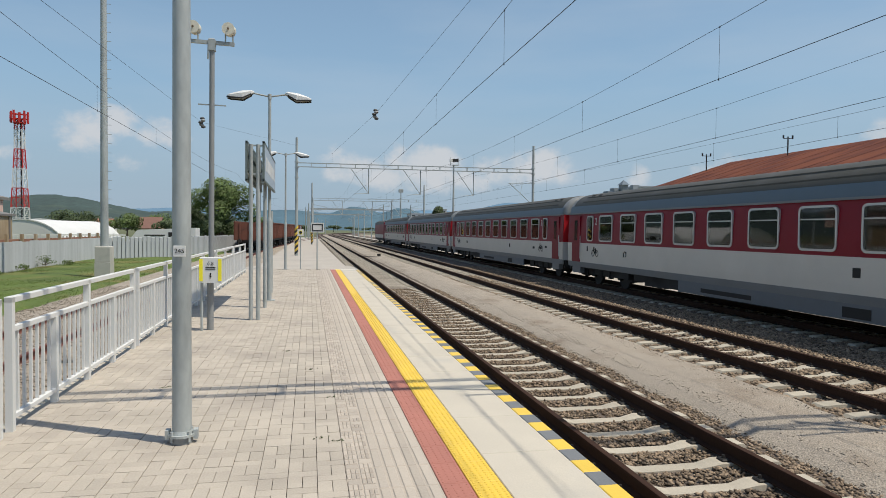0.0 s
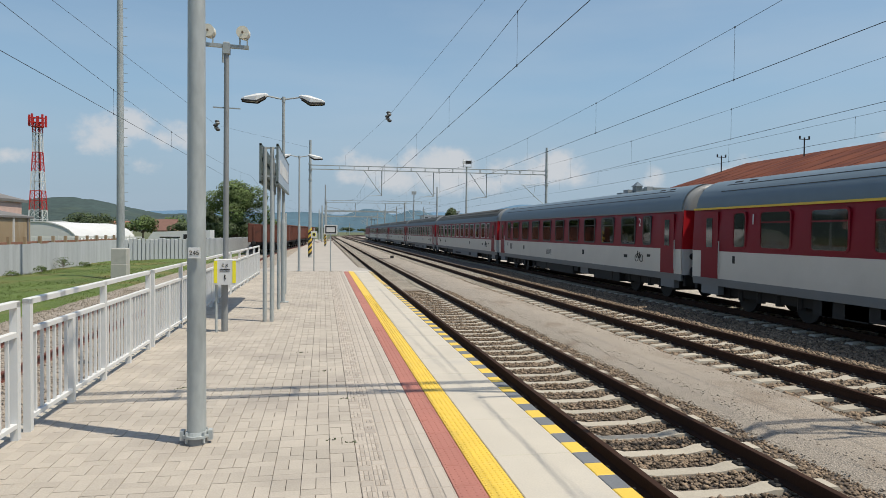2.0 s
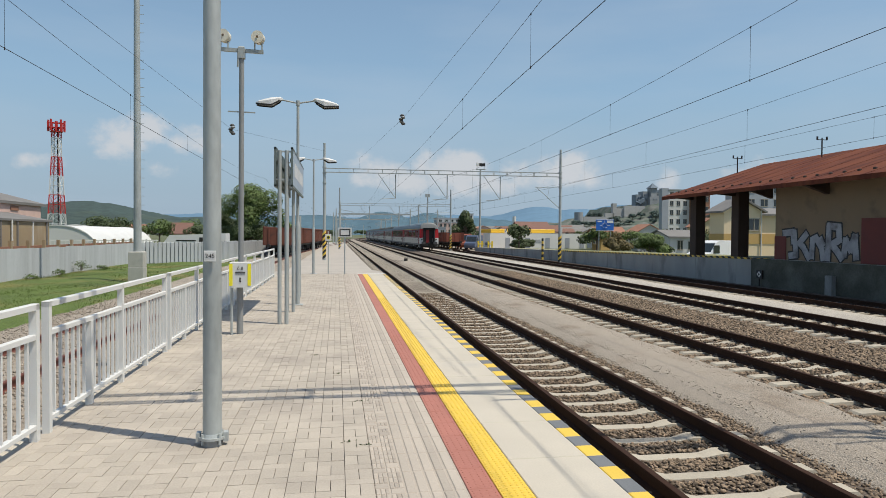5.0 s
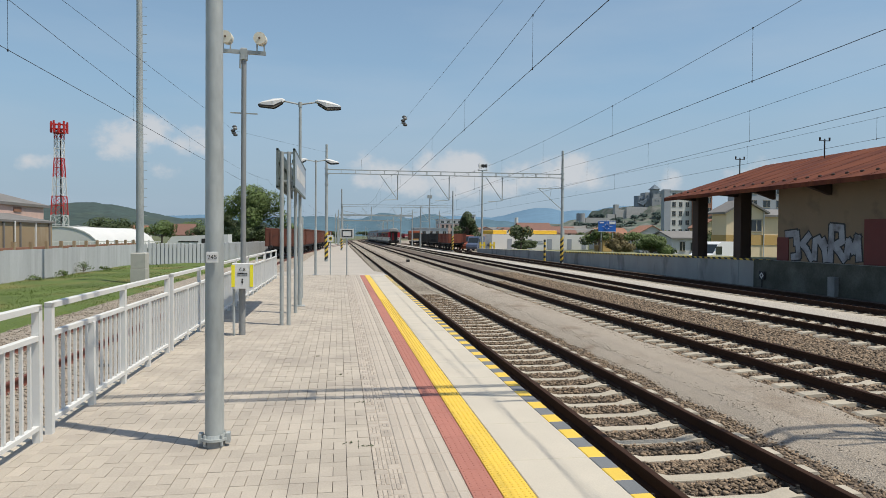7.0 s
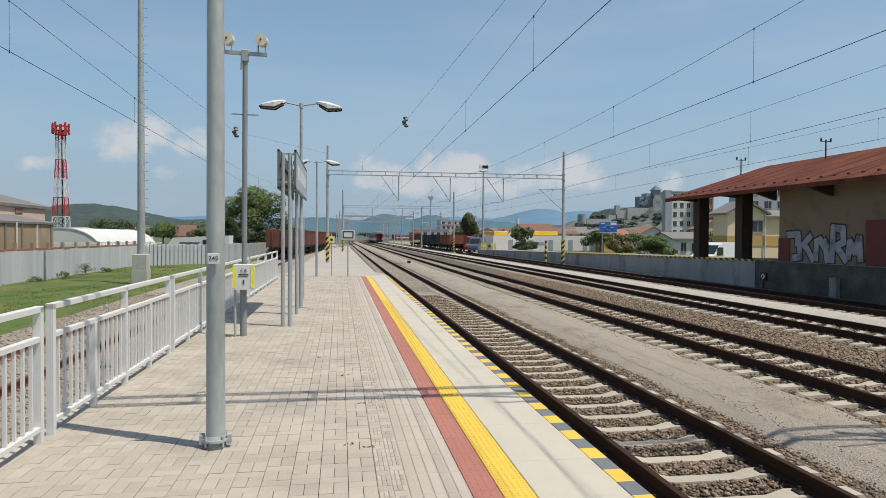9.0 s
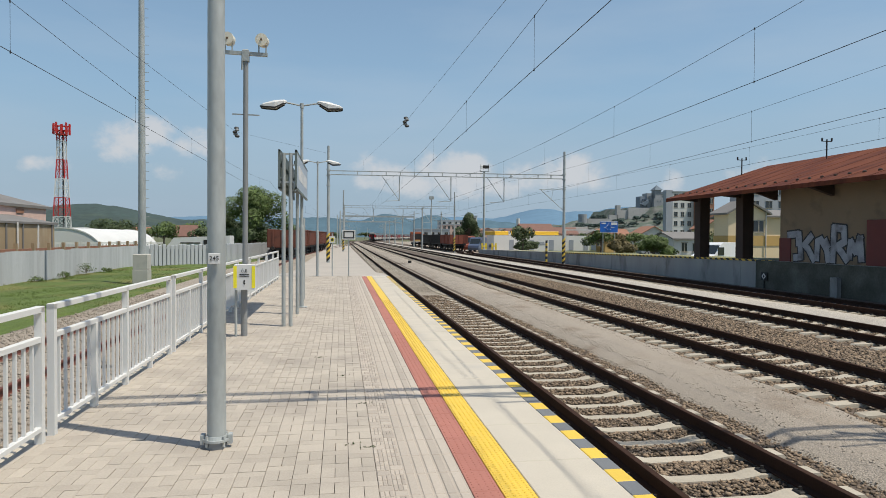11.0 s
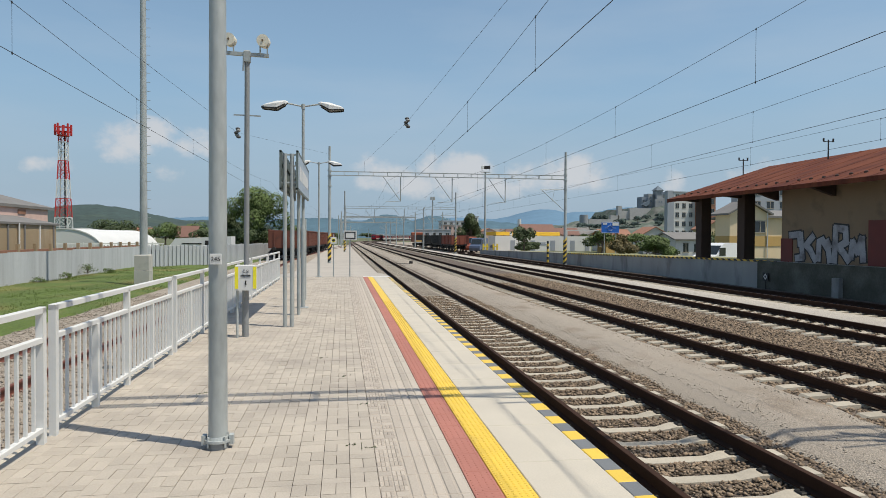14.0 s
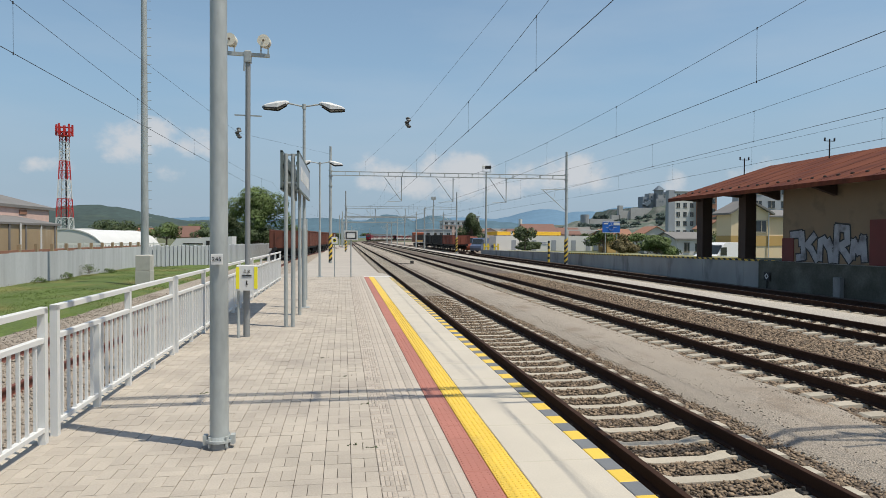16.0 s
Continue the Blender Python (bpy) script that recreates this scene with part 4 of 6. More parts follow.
def text_part(name, words, size, at, parent, material=None):
    """Letters cut from the built-in font, facing the -y side."""
    cu = bpy.data.curves.new(name, "FONT")
    cu.body, cu.size, cu.align_x, cu.align_y, cu.extrude = words, size, "CENTER", "CENTER", 0.001
    tmp = new(name, cu)
    me = bpy.data.meshes.new_from_object(tmp.evaluated_get(bpy.context.evaluated_depsgraph_get()))
    bpy.data.objects.remove(tmp)
    me.materials.clear()
    me.materials.append(material or M_dark)
    ob = new(name, me)
    ob.parent = parent
    ob.matrix_local = Matrix.Translation(at) @ Euler((radians(90), 0, 0)).to_matrix().to_4x4()
    return ob


M_cream = mat("cream_plastic", (0.694, 0.650, 0.534), 0.5, vary=0.12)
M_yellow_bright = mat("bright_yellow", (0.85, 0.75, 0.03), 0.5, vary=0.04)
M_bakelite = mat("brown_plastic", (0.12, 0.08, 0.05), 0.6)
M_blue_sign = mat("blue_sign", (0.015, 0.12, 0.48), 0.45, vary=0.04)
M_sign_back = mat("sign_back", (0.115, 0.145, 0.14), 0.6, vary=0.15)
M_pale_sign = mat("pale_sign", (0.30, 0.36, 0.42), 0.35, vary=0.06)
build_speaker_mast()

# number plate on the near gantry's mast
plate = new("number_plate", Shape().box(-0.045, 0.045, -0.1, -0.088, 1.50, 1.585, 0.003).mesh("number_plate", M_white))
near_mast = [o for o in scene.objects if o.name.startswith("mast") and o.parent and abs(o.data.vertices[0].co.y - 5.63) < 0.3 and o.data.vertices[0].co.x < 0][0]
plate.parent = near_mast
plate.location = (-1.0, 5.63, 0.0)
text_part("numerals", "245", 0.05, (0, -0.103, 1.542), plate)


def build_lamp():
    root = thing("platform_lamp", "grey steel platform lamp post with two white lamp heads", "lamp post", group="platform lamps")
    part("post", Shape().rod((0, 0, 0), (0, 0, 1.9), 0.055, n=14).rod((0, 0, 1.9), (0, 0, 2.0), 0.055, 0.04, 14).rod((0, 0, 2.0), (0, 0, 4.90), 0.038, 0.034, 14), M_galv, root, smooth=True)
    part("base_plate", Shape().box(-0.13, 0.13, -0.13, 0.13, 0, 0.02, 0.004), M_galv, root)
    part("cap", Shape().rod((0, 0, 4.80), (0, 0, 4.92), 0.044, n=14), M_galv, root)
    for sg in (-1, 1):
        a = part("arm", Shape().rod((0, 0, 4.86), (sg * 0.42, 0, 4.935), 0.02, n=8), M_galv, root)
        s = Shape()
        # a sloping cover, broad in the middle, that narrows towards both ends
        secs = [(0.36, 4.925, 4.965, 0.05), (0.42, 4.89, 4.985, 0.10), (0.62, 4.775, 4.965, 0.15), (0.90, 4.79, 4.885, 0.13), (0.97, 4.80, 4.845, 0.09)]
        rows = [[(sg * u, -w, lo), (sg * u, -w, (lo + hi * 2) / 3), (sg * u, -w * 0.5, hi), (sg * u, w * 0.5, hi), (sg * u, w, (lo + hi * 2) / 3), (sg * u, w, lo)] for u, lo, hi, w in secs]
        s.strip(rows)
        s.add(rows[0], [(0, 1, 2, 3, 4, 5)]).add(rows[-1], [(0, 1, 2, 3, 4, 5)])
        part("lamp_head", s, M_white, a, "white lamp head")
        rim = Shape()
        for (u0, l0, h0, w0), (u1, l1, h1, w1) in zip(secs[1:-1], secs[2:]):
            for k in (-1, 1):
                rim.bar((sg * u0, k * w0, l0), (sg * u1, k * w1, l1), 0.02, 0.034)
        part("rim", rim, M_dark, a, "dark lamp rim")
        part("lens", Shape().strip([[(sg * u, -w * 0.95, lo + 0.008), (sg * u, w * 0.95, lo + 0.008)] for u, lo, hi, w in secs[1:]]), M_glass_lens, a)
    root.matrix_world = pose(-0.94, 16.46, 0)
    copy_thing(root, pose(-1.0, 29.1, 0))
    copy_thing(root, pose(-1.05, -3.5, 0))


M_glass_lens = mat("lamp_lens", (0.25, 0.26, 0.25), 0.25, vary=0.1)
build_lamp()


def build_station_board():
    root = thing("station_sign", "tall station sign of two grey boards on four posts", "station sign")
    for y in (13.0, 15.0):
        for x in (-1.08, -0.95):
            part("post", Shape().rod((x, y, 0), (x, y, 3.3), 0.038, n=12), M_galv, root, smooth=True)
        for z in (2.75, 3.28):
            part("brace", Shape().bar((-1.14, y, z), (-0.87, y, z), 0.03, 0.03), M_galv, root)
    for x, m in ((-1.16, M_sign_back), (-0.85, M_pale_sign)):
        b = part("board", Shape().box(x - 0.015, x + 0.015, 12.97, 17.0, 2.64, 3.33), m, root, "pale blue grey sign board")
        d = 1 if x > -1 else -1
        s = Shape()
        for i in range(7):
            y0 = 13.5 + i * 0.45
            s.box(min(x + d * 0.014, x + d * 0.02), max(x + d * 0.014, x + d * 0.02), y0, y0 + 0.30, 2.85, 3.12)
        tagged(part("lettering", s, M_white, b), kind="stuff")
        part("frame", Shape().box(x - 0.02, x + 0.02, 12.94, 12.98, 2.62, 3.35).box(x - 0.02, x + 0.02, 12.94, 17.0, 3.32, 3.36).box(x - 0.02, x + 0.02, 12.94, 17.0, 2.61, 2.65).box(*sorted((x - d * 0.04, x - d * 0.015)), 12.98, 17.0, 3.10, 3.15).box(*sorted((x - d * 0.04, x - d * 0.015)), 12.98, 17.0, 2.80, 2.85), M_sign_back, b)


build_station_board()


def build_small_signs():
    r = thing("track_sign", "small yellow sign with a dark mark on a thin post", "sign")
    part("post", Shape().rod((-0.38, 29.6, -0.05), (-0.38, 29.6, 1.85), 0.025, n=8), M_galv, r)
    part("plate", Shape().box(-0.51, -0.25, 29.55, 29.57, 1.42, 1.72), M_white, r)
    part("panel", Shape().box(-0.45, -0.31, 29.545, 29.55, 1.49, 1.65), M_yellow_bright, r, "yellow panel")
    part("mark", Shape().rod((-0.38, 29.54, 1.57), (-0.38, 29.545, 1.57), 0.06, n=12), M_dark, r)
    r = thing("stop_board", "white rectangular board with a black frame on a thin post", "sign")
    part("post", Shape().rod((0.33, 29.5, -0.05), (0.33, 29.5, 1.6), 0.028, n=8), M_galv, r)
    part("plate", Shape().box(0.05, 0.62, 29.44, 29.47, 1.58, 2.0), M_white, r)
    s = Shape().box(0.10, 0.57, 29.432, 29.44, 1.90, 1.95).box(0.10, 0.57, 29.432, 29.44, 1.63, 1.68).box(0.10, 0.15, 29.432, 29.44, 1.68, 1.9).box(0.52, 0.57, 29.432, 29.44, 1.68, 1.9)
    part("black_frame", s, M_black, r)
    # a thin post behind the station sign
    r = thing("thin_post", "thin grey steel post on the platform", "post", shape=Shape().rod((-1.0, 18.5, 0), (-1.0, 18.5, 2.2), 0.035, n=10), material=M_galv, smooth=True)
    # a drain cover strip and leaf litter near the sign
    r = thing("track_marker", "low white marker between the rails", "marker", shape=Shape().box(6.0, 6.3, 60, 60.2, -0.70, -0.45, 0.02).box(4.3, 6.2, 60.05, 60.12, -0.70, -0.66), material=M_dark)


build_small_signs()


def build_platform_weeds():
    """Tufts that grow in the joints of the paving."""
    rng = random.Random(31)
    spots = [(0.02, 8.3), (0.10, 5.55), (0.24, 5.45), (-0.3, 9.6), (0.25, 6.9), (-1.5, 7.6)]
    me_list = []
    for k in range(3):
        s = Shape()
        for i in range(14):
            a, r = rng.uniform(0, 6.28), rng.uniform(0.0, 0.07)
            x, y, h = r * math.cos(a) * 1.3, r * math.sin(a) * 0.4, rng.uniform(0.005, 0.02)
            dx, dy = rng.uniform(-0.02, 0.02), rng.uniform(-0.02, 0.02)
            s.add([(x - 0.006, y, 0), (x + 0.006, y, 0), (x + dx, y + dy, h)], [(0, 1, 2)])
        me_list.append(s.mesh("weed_tuft", M_leaf_dark))
    for i, (x, y) in enumerate(spots):
        ob = new("weed_tuft", me_list[i % 3])
        ob.matrix_world = pose(x, y, 0.0005, 0, 0, rng.uniform(0, 30))
        tagged(ob, "tiny dark weed tuft in a paving joint", "weed", group="weeds in the paving")


build_platform_weeds()


# ---- surroundings ----
M_redroof = mat("red_roof_tiles", (0.178, 0.093, 0.071), 0.8, vary=0.2, scale=1.2, grain=0.2, fine=12)
M_redsteel = mat("red_mast_paint", (0.50, 0.03, 0.025), 0.5, vary=0.08)
M_sheet = mat("pale_roof_sheet", (0.178, 0.169, 0.160), 0.8, vary=0.2, scale=0.6)
M_panel = mat("yellowed_panel", (0.320, 0.240, 0.142), 0.6, vary=0.25, scale=0.5, grain=0.1, stretch=(1, 1, 0.3), second=(0.409, 0.338, 0.240), second_scale=0.8)
M_tarp = mat("white_tarpaulin", (0.641, 0.641, 0.623), 0.6, vary=0.08, scale=0.5)
M_brick = mat("brown_brick", (0.28, 0.14, 0.09), 0.9, vary=0.2, grain=0.2)
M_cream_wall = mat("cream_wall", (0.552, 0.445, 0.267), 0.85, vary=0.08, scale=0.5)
# cream wall again, its colour raised to look sunlit
M_cream_lit = mat("cream_wall_lit", (0.74, 0.60, 0.40), 0.85, vary=0.08, scale=0.5)
M_ochre_wall = mat("ochre_wall", (0.516, 0.338, 0.125), 0.85, vary=0.08, scale=0.5)
M_pale_wall = mat("pale_wall", (0.587, 0.579, 0.552), 0.85, vary=0.10, scale=0.4)
M_grey_wall = mat("grey_wall", (0.33, 0.35, 0.38), 0.85, vary=0.12, scale=0.3)
M_pink_wall = mat("pink_wall", (0.60, 0.42, 0.36), 0.85, vary=0.10)
M_castle_hill = mat("castle_rock", (0.105, 0.13, 0.11), 1.0, vary=0.3, scale=0.03, grain=0.4, fine=0.2, coords="World", second=(0.155, 0.16, 0.145), second_at=(0.45, 0.6), second_scale=0.06, spec=0.0)
# castle stone, roof and leaf colours have distance haze mixed in
M_castle_pale = mat("castle_pale_stone", (0.392, 0.383, 0.365), 0.95, vary=0.18, scale=0.08, grain=0.15, fine=0.6, coords="World")
M_castle_dark = mat("castle_dark_stone", (0.22, 0.25, 0.28), 0.95, vary=0.18, scale=0.08, grain=0.15, fine=0.6, coords="World")
M_leaf_far = mat("hazy_leaves", (0.089, 0.120, 0.107), 0.9, vary=0.3, scale=0.1, grain=0.2, fine=2, island=0.3, spec=0.1)
M_castle = mat("castle_stone", (0.276, 0.285, 0.289), 0.95, vary=0.2, scale=0.06, grain=0.15, fine=0.6, coords="World")
M_castle_roof = mat("castle_roof", (0.13, 0.165, 0.20), 0.9, vary=0.1)
M_orange = mat("orange_loco", (0.24, 0.065, 0.025), 0.6, vary=0.2)
M_graffiti = mat("silver_spray", (0.30, 0.32, 0.35), 0.7, vary=0.35, scale=1.8, grain=0.2, second=(0.13, 0.13, 0.14), second_at=(0.5, 0.68), second_scale=1.6)
M_red_gate = mat("red_gate", (0.13, 0.028, 0.024), 0.7, vary=0.2)
M_moss = mat("mossy_concrete", (0.072, 0.074, 0.058), 0.95, vary=0.35, scale=0.6, grain=0.25, fine=12, second=(0.12, 0.125, 0.105), second_at=(0.52, 0.7), second_scale=0.7)
M_deck = mat("grassy_earth", (0.20, 0.19, 0.09), 0.95, vary=0.3, scale=0.6, grain=0.3, fine=15, second=(0.12, 0.15, 0.04), second_scale=0.5)
M_frame_dull = mat("dull_frame", (0.34, 0.30, 0.24), 0.7, vary=0.1)
M_leaf_brown = mat("brownish_leaves", (0.134, 0.107, 0.040), 0.75, vary=0.3, scale=0.4, grain=0.2, fine=6, island=0.35)
M_van = mat("van_white", (0.75, 0.76, 0.77), 0.35, vary=0.04)
M_blue_car = mat("blue_paint", (0.07, 0.10, 0.17), 0.4, vary=0.1)
M_farpaint = mat("signal_yellow", (0.75, 0.55, 0.05), 0.6, vary=0.1)


def build_hill(name, label, dist, bumps, floor_deg, az0, az1, material, rough, seed):
    """A long ridge: bumps of (azimuth, half width, elevation) in degrees over a low base, with uneven tree tops."""
    s = Shape()
    noise.seed_set(seed)
    rows = [[], [], [], []]
    n = int((az1 - az0) / 0.2)
    for i in range(n + 1):
        az = az0 + (az1 - az0) * i / n
        e = floor_deg + max(h * math.exp(-((az - c) / w) ** 2) for c, w, h in bumps)
        e += rough * (noise.noise((az * 1.3, seed, 0)) * 1.0 + noise.noise((az * 5.1, seed, 4)) * 0.35)
        for k, (dd, ee) in enumerate(((0.72, 0.0), (0.86, 0.55), (1.0, 1.0), (1.2, 0.8))):
            d = dist * dd
            rows[k].append((d * math.sin(radians(az)), d * math.cos(radians(az)), -2 + dist * math.tan(radians(e)) * ee))
    s.strip(rows)
    thing(name, label, "hill", kind="structure", shape=s, material=material, smooth=True)


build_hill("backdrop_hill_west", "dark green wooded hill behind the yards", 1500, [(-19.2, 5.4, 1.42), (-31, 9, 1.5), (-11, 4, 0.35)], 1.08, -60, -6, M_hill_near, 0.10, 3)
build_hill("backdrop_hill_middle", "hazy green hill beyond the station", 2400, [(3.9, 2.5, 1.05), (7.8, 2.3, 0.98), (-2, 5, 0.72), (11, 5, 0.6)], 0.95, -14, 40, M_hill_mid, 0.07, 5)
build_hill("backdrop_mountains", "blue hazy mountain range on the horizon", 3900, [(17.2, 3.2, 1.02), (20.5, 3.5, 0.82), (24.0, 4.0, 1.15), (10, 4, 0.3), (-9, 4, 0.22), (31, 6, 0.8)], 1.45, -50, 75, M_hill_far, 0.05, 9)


def build_tree(x, y, z, h, w, material, leaves, seed, label="leafy green tree beside the railway yard", category="tree", trunk=True, size=0.3, name="tree", cone=0.0):
    """Trunk and limbs, and a crown of many small leaf clumps gathered round the limb ends."""
    rng = random.Random(seed)
    leaves, size = int(leaves * 2.4), size * 0.62
    root = thing(name, label, category, pose(x, y, z), group="trees and bushes")
    t = Shape()
    top = h * 0.55
    if trunk:
        t.rod((0, 0, -0.1), (0.02 * h, 0, top), 0.035 * h, 0.016 * h, 8)
    ends = []
    for i in range(13):
        a, el = rng.uniform(0, 6.28), rng.uniform(0.1, 1.4)
        r = rng.uniform(0.45, 0.85)
        e = (w / 2 * r * math.cos(a) * math.cos(el) * 1.15, w / 2 * r * math.sin(a) * math.cos(el) * 1.15, h * (0.46 + 0.44 * math.sin(el) * r) if trunk else h * (0.25 + 0.6 * math.sin(el) * r))
        if cone:
            v = i / 12
            e = (w / 2 * (1 - v ** 1.4) * 0.8 * math.cos(a), w / 2 * (1 - v ** 1.4) * 0.8 * math.sin(a), h * (0.18 + 0.66 * v))
        ends.append(e)
        t.rod((0, 0, (top if trunk else h * 0.3) * rng.uniform(0.55, 1.0)), e, 0.012 * h, 0.004 * h, 5)
    part("trunk", t, M_bark, root)
    c = Shape()
    for i in range(leaves):
        e = ends[rng.randrange(len(ends))]
        k = rng.uniform(0.4, 1.0) ** 0.5
        u = Vector((rng.gauss(0, 1), rng.gauss(0, 1), rng.gauss(0, 1))).normalized() * k
        f = 0.21 - 0.08 * cone * e[2] / h
        p = Vector((e[0] + u.x * w * f, e[1] + u.y * w * f, max(0.05 * h, e[2] + u.z * h * 0.15)))
        nrm = (u + Vector((rng.uniform(-0.7, 0.7), rng.uniform(-0.7, 0.7), rng.uniform(-0.2, 0.9)))).normalized()
        a = nrm.orthogonal().normalized()
        b = nrm.cross(a)
        sz = size * rng.uniform(0.5, 1.15)
        c.add([p - a * sz, p + b * sz * 0.6 + nrm * sz * 0.2, p + a * sz, p - b * sz * 0.6 - nrm * sz * 0.15], [(0, 1, 2, 3)])
    part("crown", c, material, root, "crown of small leaves")
    return root


def build_house(name, label, x0, x1, y0, y1, z0, eave, ridge, wall, roof, axis="x", windows=(), category="house"):
    """A gabled house; windows: (face, position along it, sill height, width, height)."""
    root = thing(name, label, category)
    if axis == "x":
        g = [(y0, z0), (y1, z0), (y1, eave), ((y0 + y1) / 2, ridge), (y0, eave)]
        part("wall", Shape().prism(g, "x", x0, x1), wall, root)
        o = 0.35
        m = (y0 + y1) / 2
        for a, b in ((y0 - o, m), (y1 + o, m)):
            ze = eave - (ridge - eave) * o / (m - y0)
            part("roof", Shape().prism([(a, ze), (b, ridge), (b, ridge + 0.16), (a, ze + 0.16)], "x", x0 - o, x1 + o), roof, root)
    else:
        g = [(x0, z0), (x1, z0), (x1, eave), ((x0 + x1) / 2, ridge), (x0, eave)]
        part("wall", Shape().prism(g, "y", y0, y1), wall, root)
        o = 0.35
        m = (x0 + x1) / 2
        for a, b in ((x0 - o, m), (x1 + o, m)):
            ze = eave - (ridge - eave) * o / (m - x0)
            part("roof", Shape().prism([(a, ze), (b, ridge), (b, ridge + 0.16), (a, ze + 0.16)], "y", y0 - o, y1 + o), roof, root)
    for face, p, zs, w, h in windows:
        add_window(root, face, p, zs, w, h, x0, x1, y0, y1)
    return root


def add_window(root, face, p, zs, w, h, x0, x1, y0, y1):
    if face == "south":
        f = part("window", Shape().box(p - w / 2, p + w / 2, y0 - 0.05, y0 - 0.01, zs, zs + h), M_glass, root)
        part("window_frame", Shape().box(p - w / 2 - 0.08, p + w / 2 + 0.08, y0 - 0.09, y0 - 0.01, zs - 0.1, zs).box(p - 0.04, p + 0.04, y0 - 0.08, y0 - 0.05, zs, zs + h).box(p - w / 2 - 0.08, p + w / 2 + 0.08, y0 - 0.09, y0 - 0.01, zs + h, zs + h + 0.08), M_frame_dull, f)
    else:
        f = part("window", Shape().box(x0 - 0.05, x0 - 0.01, p - w / 2, p + w / 2, zs, zs + h), M_glass, root)
        part("window_frame", Shape().box(x0 - 0.09, x0 - 0.01, p - w / 2 - 0.08, p + w / 2 + 0.08, zs - 0.1, zs).box(x0 - 0.08, x0 - 0.05, p - 0.04, p + 0.04, zs, zs + h), M_pale_wall, f)


def build_block(name, label, x0, x1, y0, y1, z0, z1, wall, floors, cols, category="building", side=0):
    """A flat-roofed building with rows of windows."""
    root = thing(name, label, category)
    part("wall", Shape().box(x0, x1, y0, y1, z0, z1), wall, root)
    part("roof", Shape().box(x0 - 0.2, x1 + 0.2, y0 - 0.2, y1 + 0.2, z1, z1 + 0.35), M_grey_wall, root)
    fh = (z1 - z0) / floors
    for f in range(floors):
        for c in range(cols):
            add_window(root, "south", x0 + (x1 - x0) * (c + 0.5) / cols, z0 + fh * (f + 0.3), (x1 - x0) / cols * 0.5, fh * 0.5, x0, x1, y0, y1)
        for c in range(side):
            add_window(root, "west", y0 + (y1 - y0) * (c + 0.5) / side, z0 + fh * (f + 0.3), (y1 - y0) / side * 0.5, fh * 0.5, x0, x1, y0, y1)
    return root


# west side: sheet fences, shed, tents, radio mast
def build_sheet_fence():
    root = thing("sheet_fence", "grey corrugated sheet metal fence, weathered and uneven", "fence")
    rng = random.Random(3)
    y = 20.0
    while y < 55.4:
        w = 1.1
        dz, dx = rng.uniform(-0.03, 0.03), rng.uniform(-0.03, 0.03)
        n = 12
        vs = [(-15.7 + dx + 0.035 * (1 if i % 2 else -1), y - 0.03 + (w + 0.08) * i / n, z) for z in (-0.8, 0.88 + dz) for i in range(n + 1)]
        part("sheet", Shape().add(vs, [(i, i + 1, n + 2 + i, n + 1 + i) for i in range(n)]), M_corr, root)
        y += w + 0.01
    root = thing("slat_fence", "grey fence of upright concrete slats", "fence")
    pts = [(-15.6, 55.6), (-11.0, 58.8), (-7.9, 80.0), (-7.0, 100.0)]
    me = Shape().box(-0.13, 0.13, -0.05, 0.05, -0.8, 0.95, 0.03).mesh("slat", M_corr)
    for k, (a, b) in enumerate(zip(pts[:-1], pts[1:])):
        a, b = Vector((*a, 0)), Vector((*b, 0))
        L = (b - a).length
        n = int(L / (0.32 if k == 0 else 0.36))
        ang = math.atan2(b.y - a.y, b.x - a.x)
        for i in range(n):
            p = a + (b - a) * ((i + 0.5) / n)
            ob = part("slat", me, None, root)
            ob.matrix_local = pose(p.x, p.y, rng.uniform(-0.04, 0.06), rz=math.degrees(ang))
        part("backing", Shape().bar((a.x, a.y + 0.08, -0.1), (b.x, b.y + 0.08, -0.1), 0.04, 1.4), M_corr, root)


build_sheet_fence()


def build_shed():
    root = thing("warehouse_shed", "long low shed with yellowed panels and grey sheet roofs", "shed")
    part("lower_wall", Shape().box(-24, -18, 20, 45.6, -0.9, 2.35), M_panel, root)
    for i in range(14):
        y = 20 + i * 1.93
        part("mullion", Shape().box(-18, -17.93, y, y + 0.12, -0.9, 2.35), M_pale_wall if i % 4 == 0 else M_sheet, root)
    part("lower_roof", Shape().prism([(-17.9, 2.34), (-17.9, 2.46), (-21.0, 3.05), (-21.0, 2.9)], "y", 19, 45.9), M_sheet, root)
    part("upper_wall", Shape().box(-30, -20.6, 20, 50.8, 2.3, 3.55), M_pink_wall, root)
    for i in range(5):
        part("vent", Shape().box(-20.6, -20.55, 28 + i * 4.6, 29 + i * 4.6, 3.1, 3.4), M_brick, root)
    part("upper_roof", Shape().prism([(-20.45, 3.5), (-20.45, 3.68), (-25.5, 5.0), (-31, 3.72), (-31, 3.5), (-25.5, 4.75)], "y", 19, 51.5), M_sheet, root)
    part("gable", Shape().prism([(-20.6, 3.5), (-25.5, 4.75), (-30, 3.5)], "y", 50.8, 50.95), M_brick, root)
    part("drainpipe", Shape().rod((-17.9, 40.5, -0.8), (-17.9, 40.5, 2.4), 0.05, n=8), M_pale_wall, root)
    root = thing("yard_wall", "low brown timber and brick yard wall behind the fence", "wall")
    for i in range(12):
        part("post", Shape().box(-17.0 + i * 0.05, -16.85 + i * 0.05, 38 + i * 1.9, 38.2 + i * 1.9, -0.9, 1.25), M_panel, root)
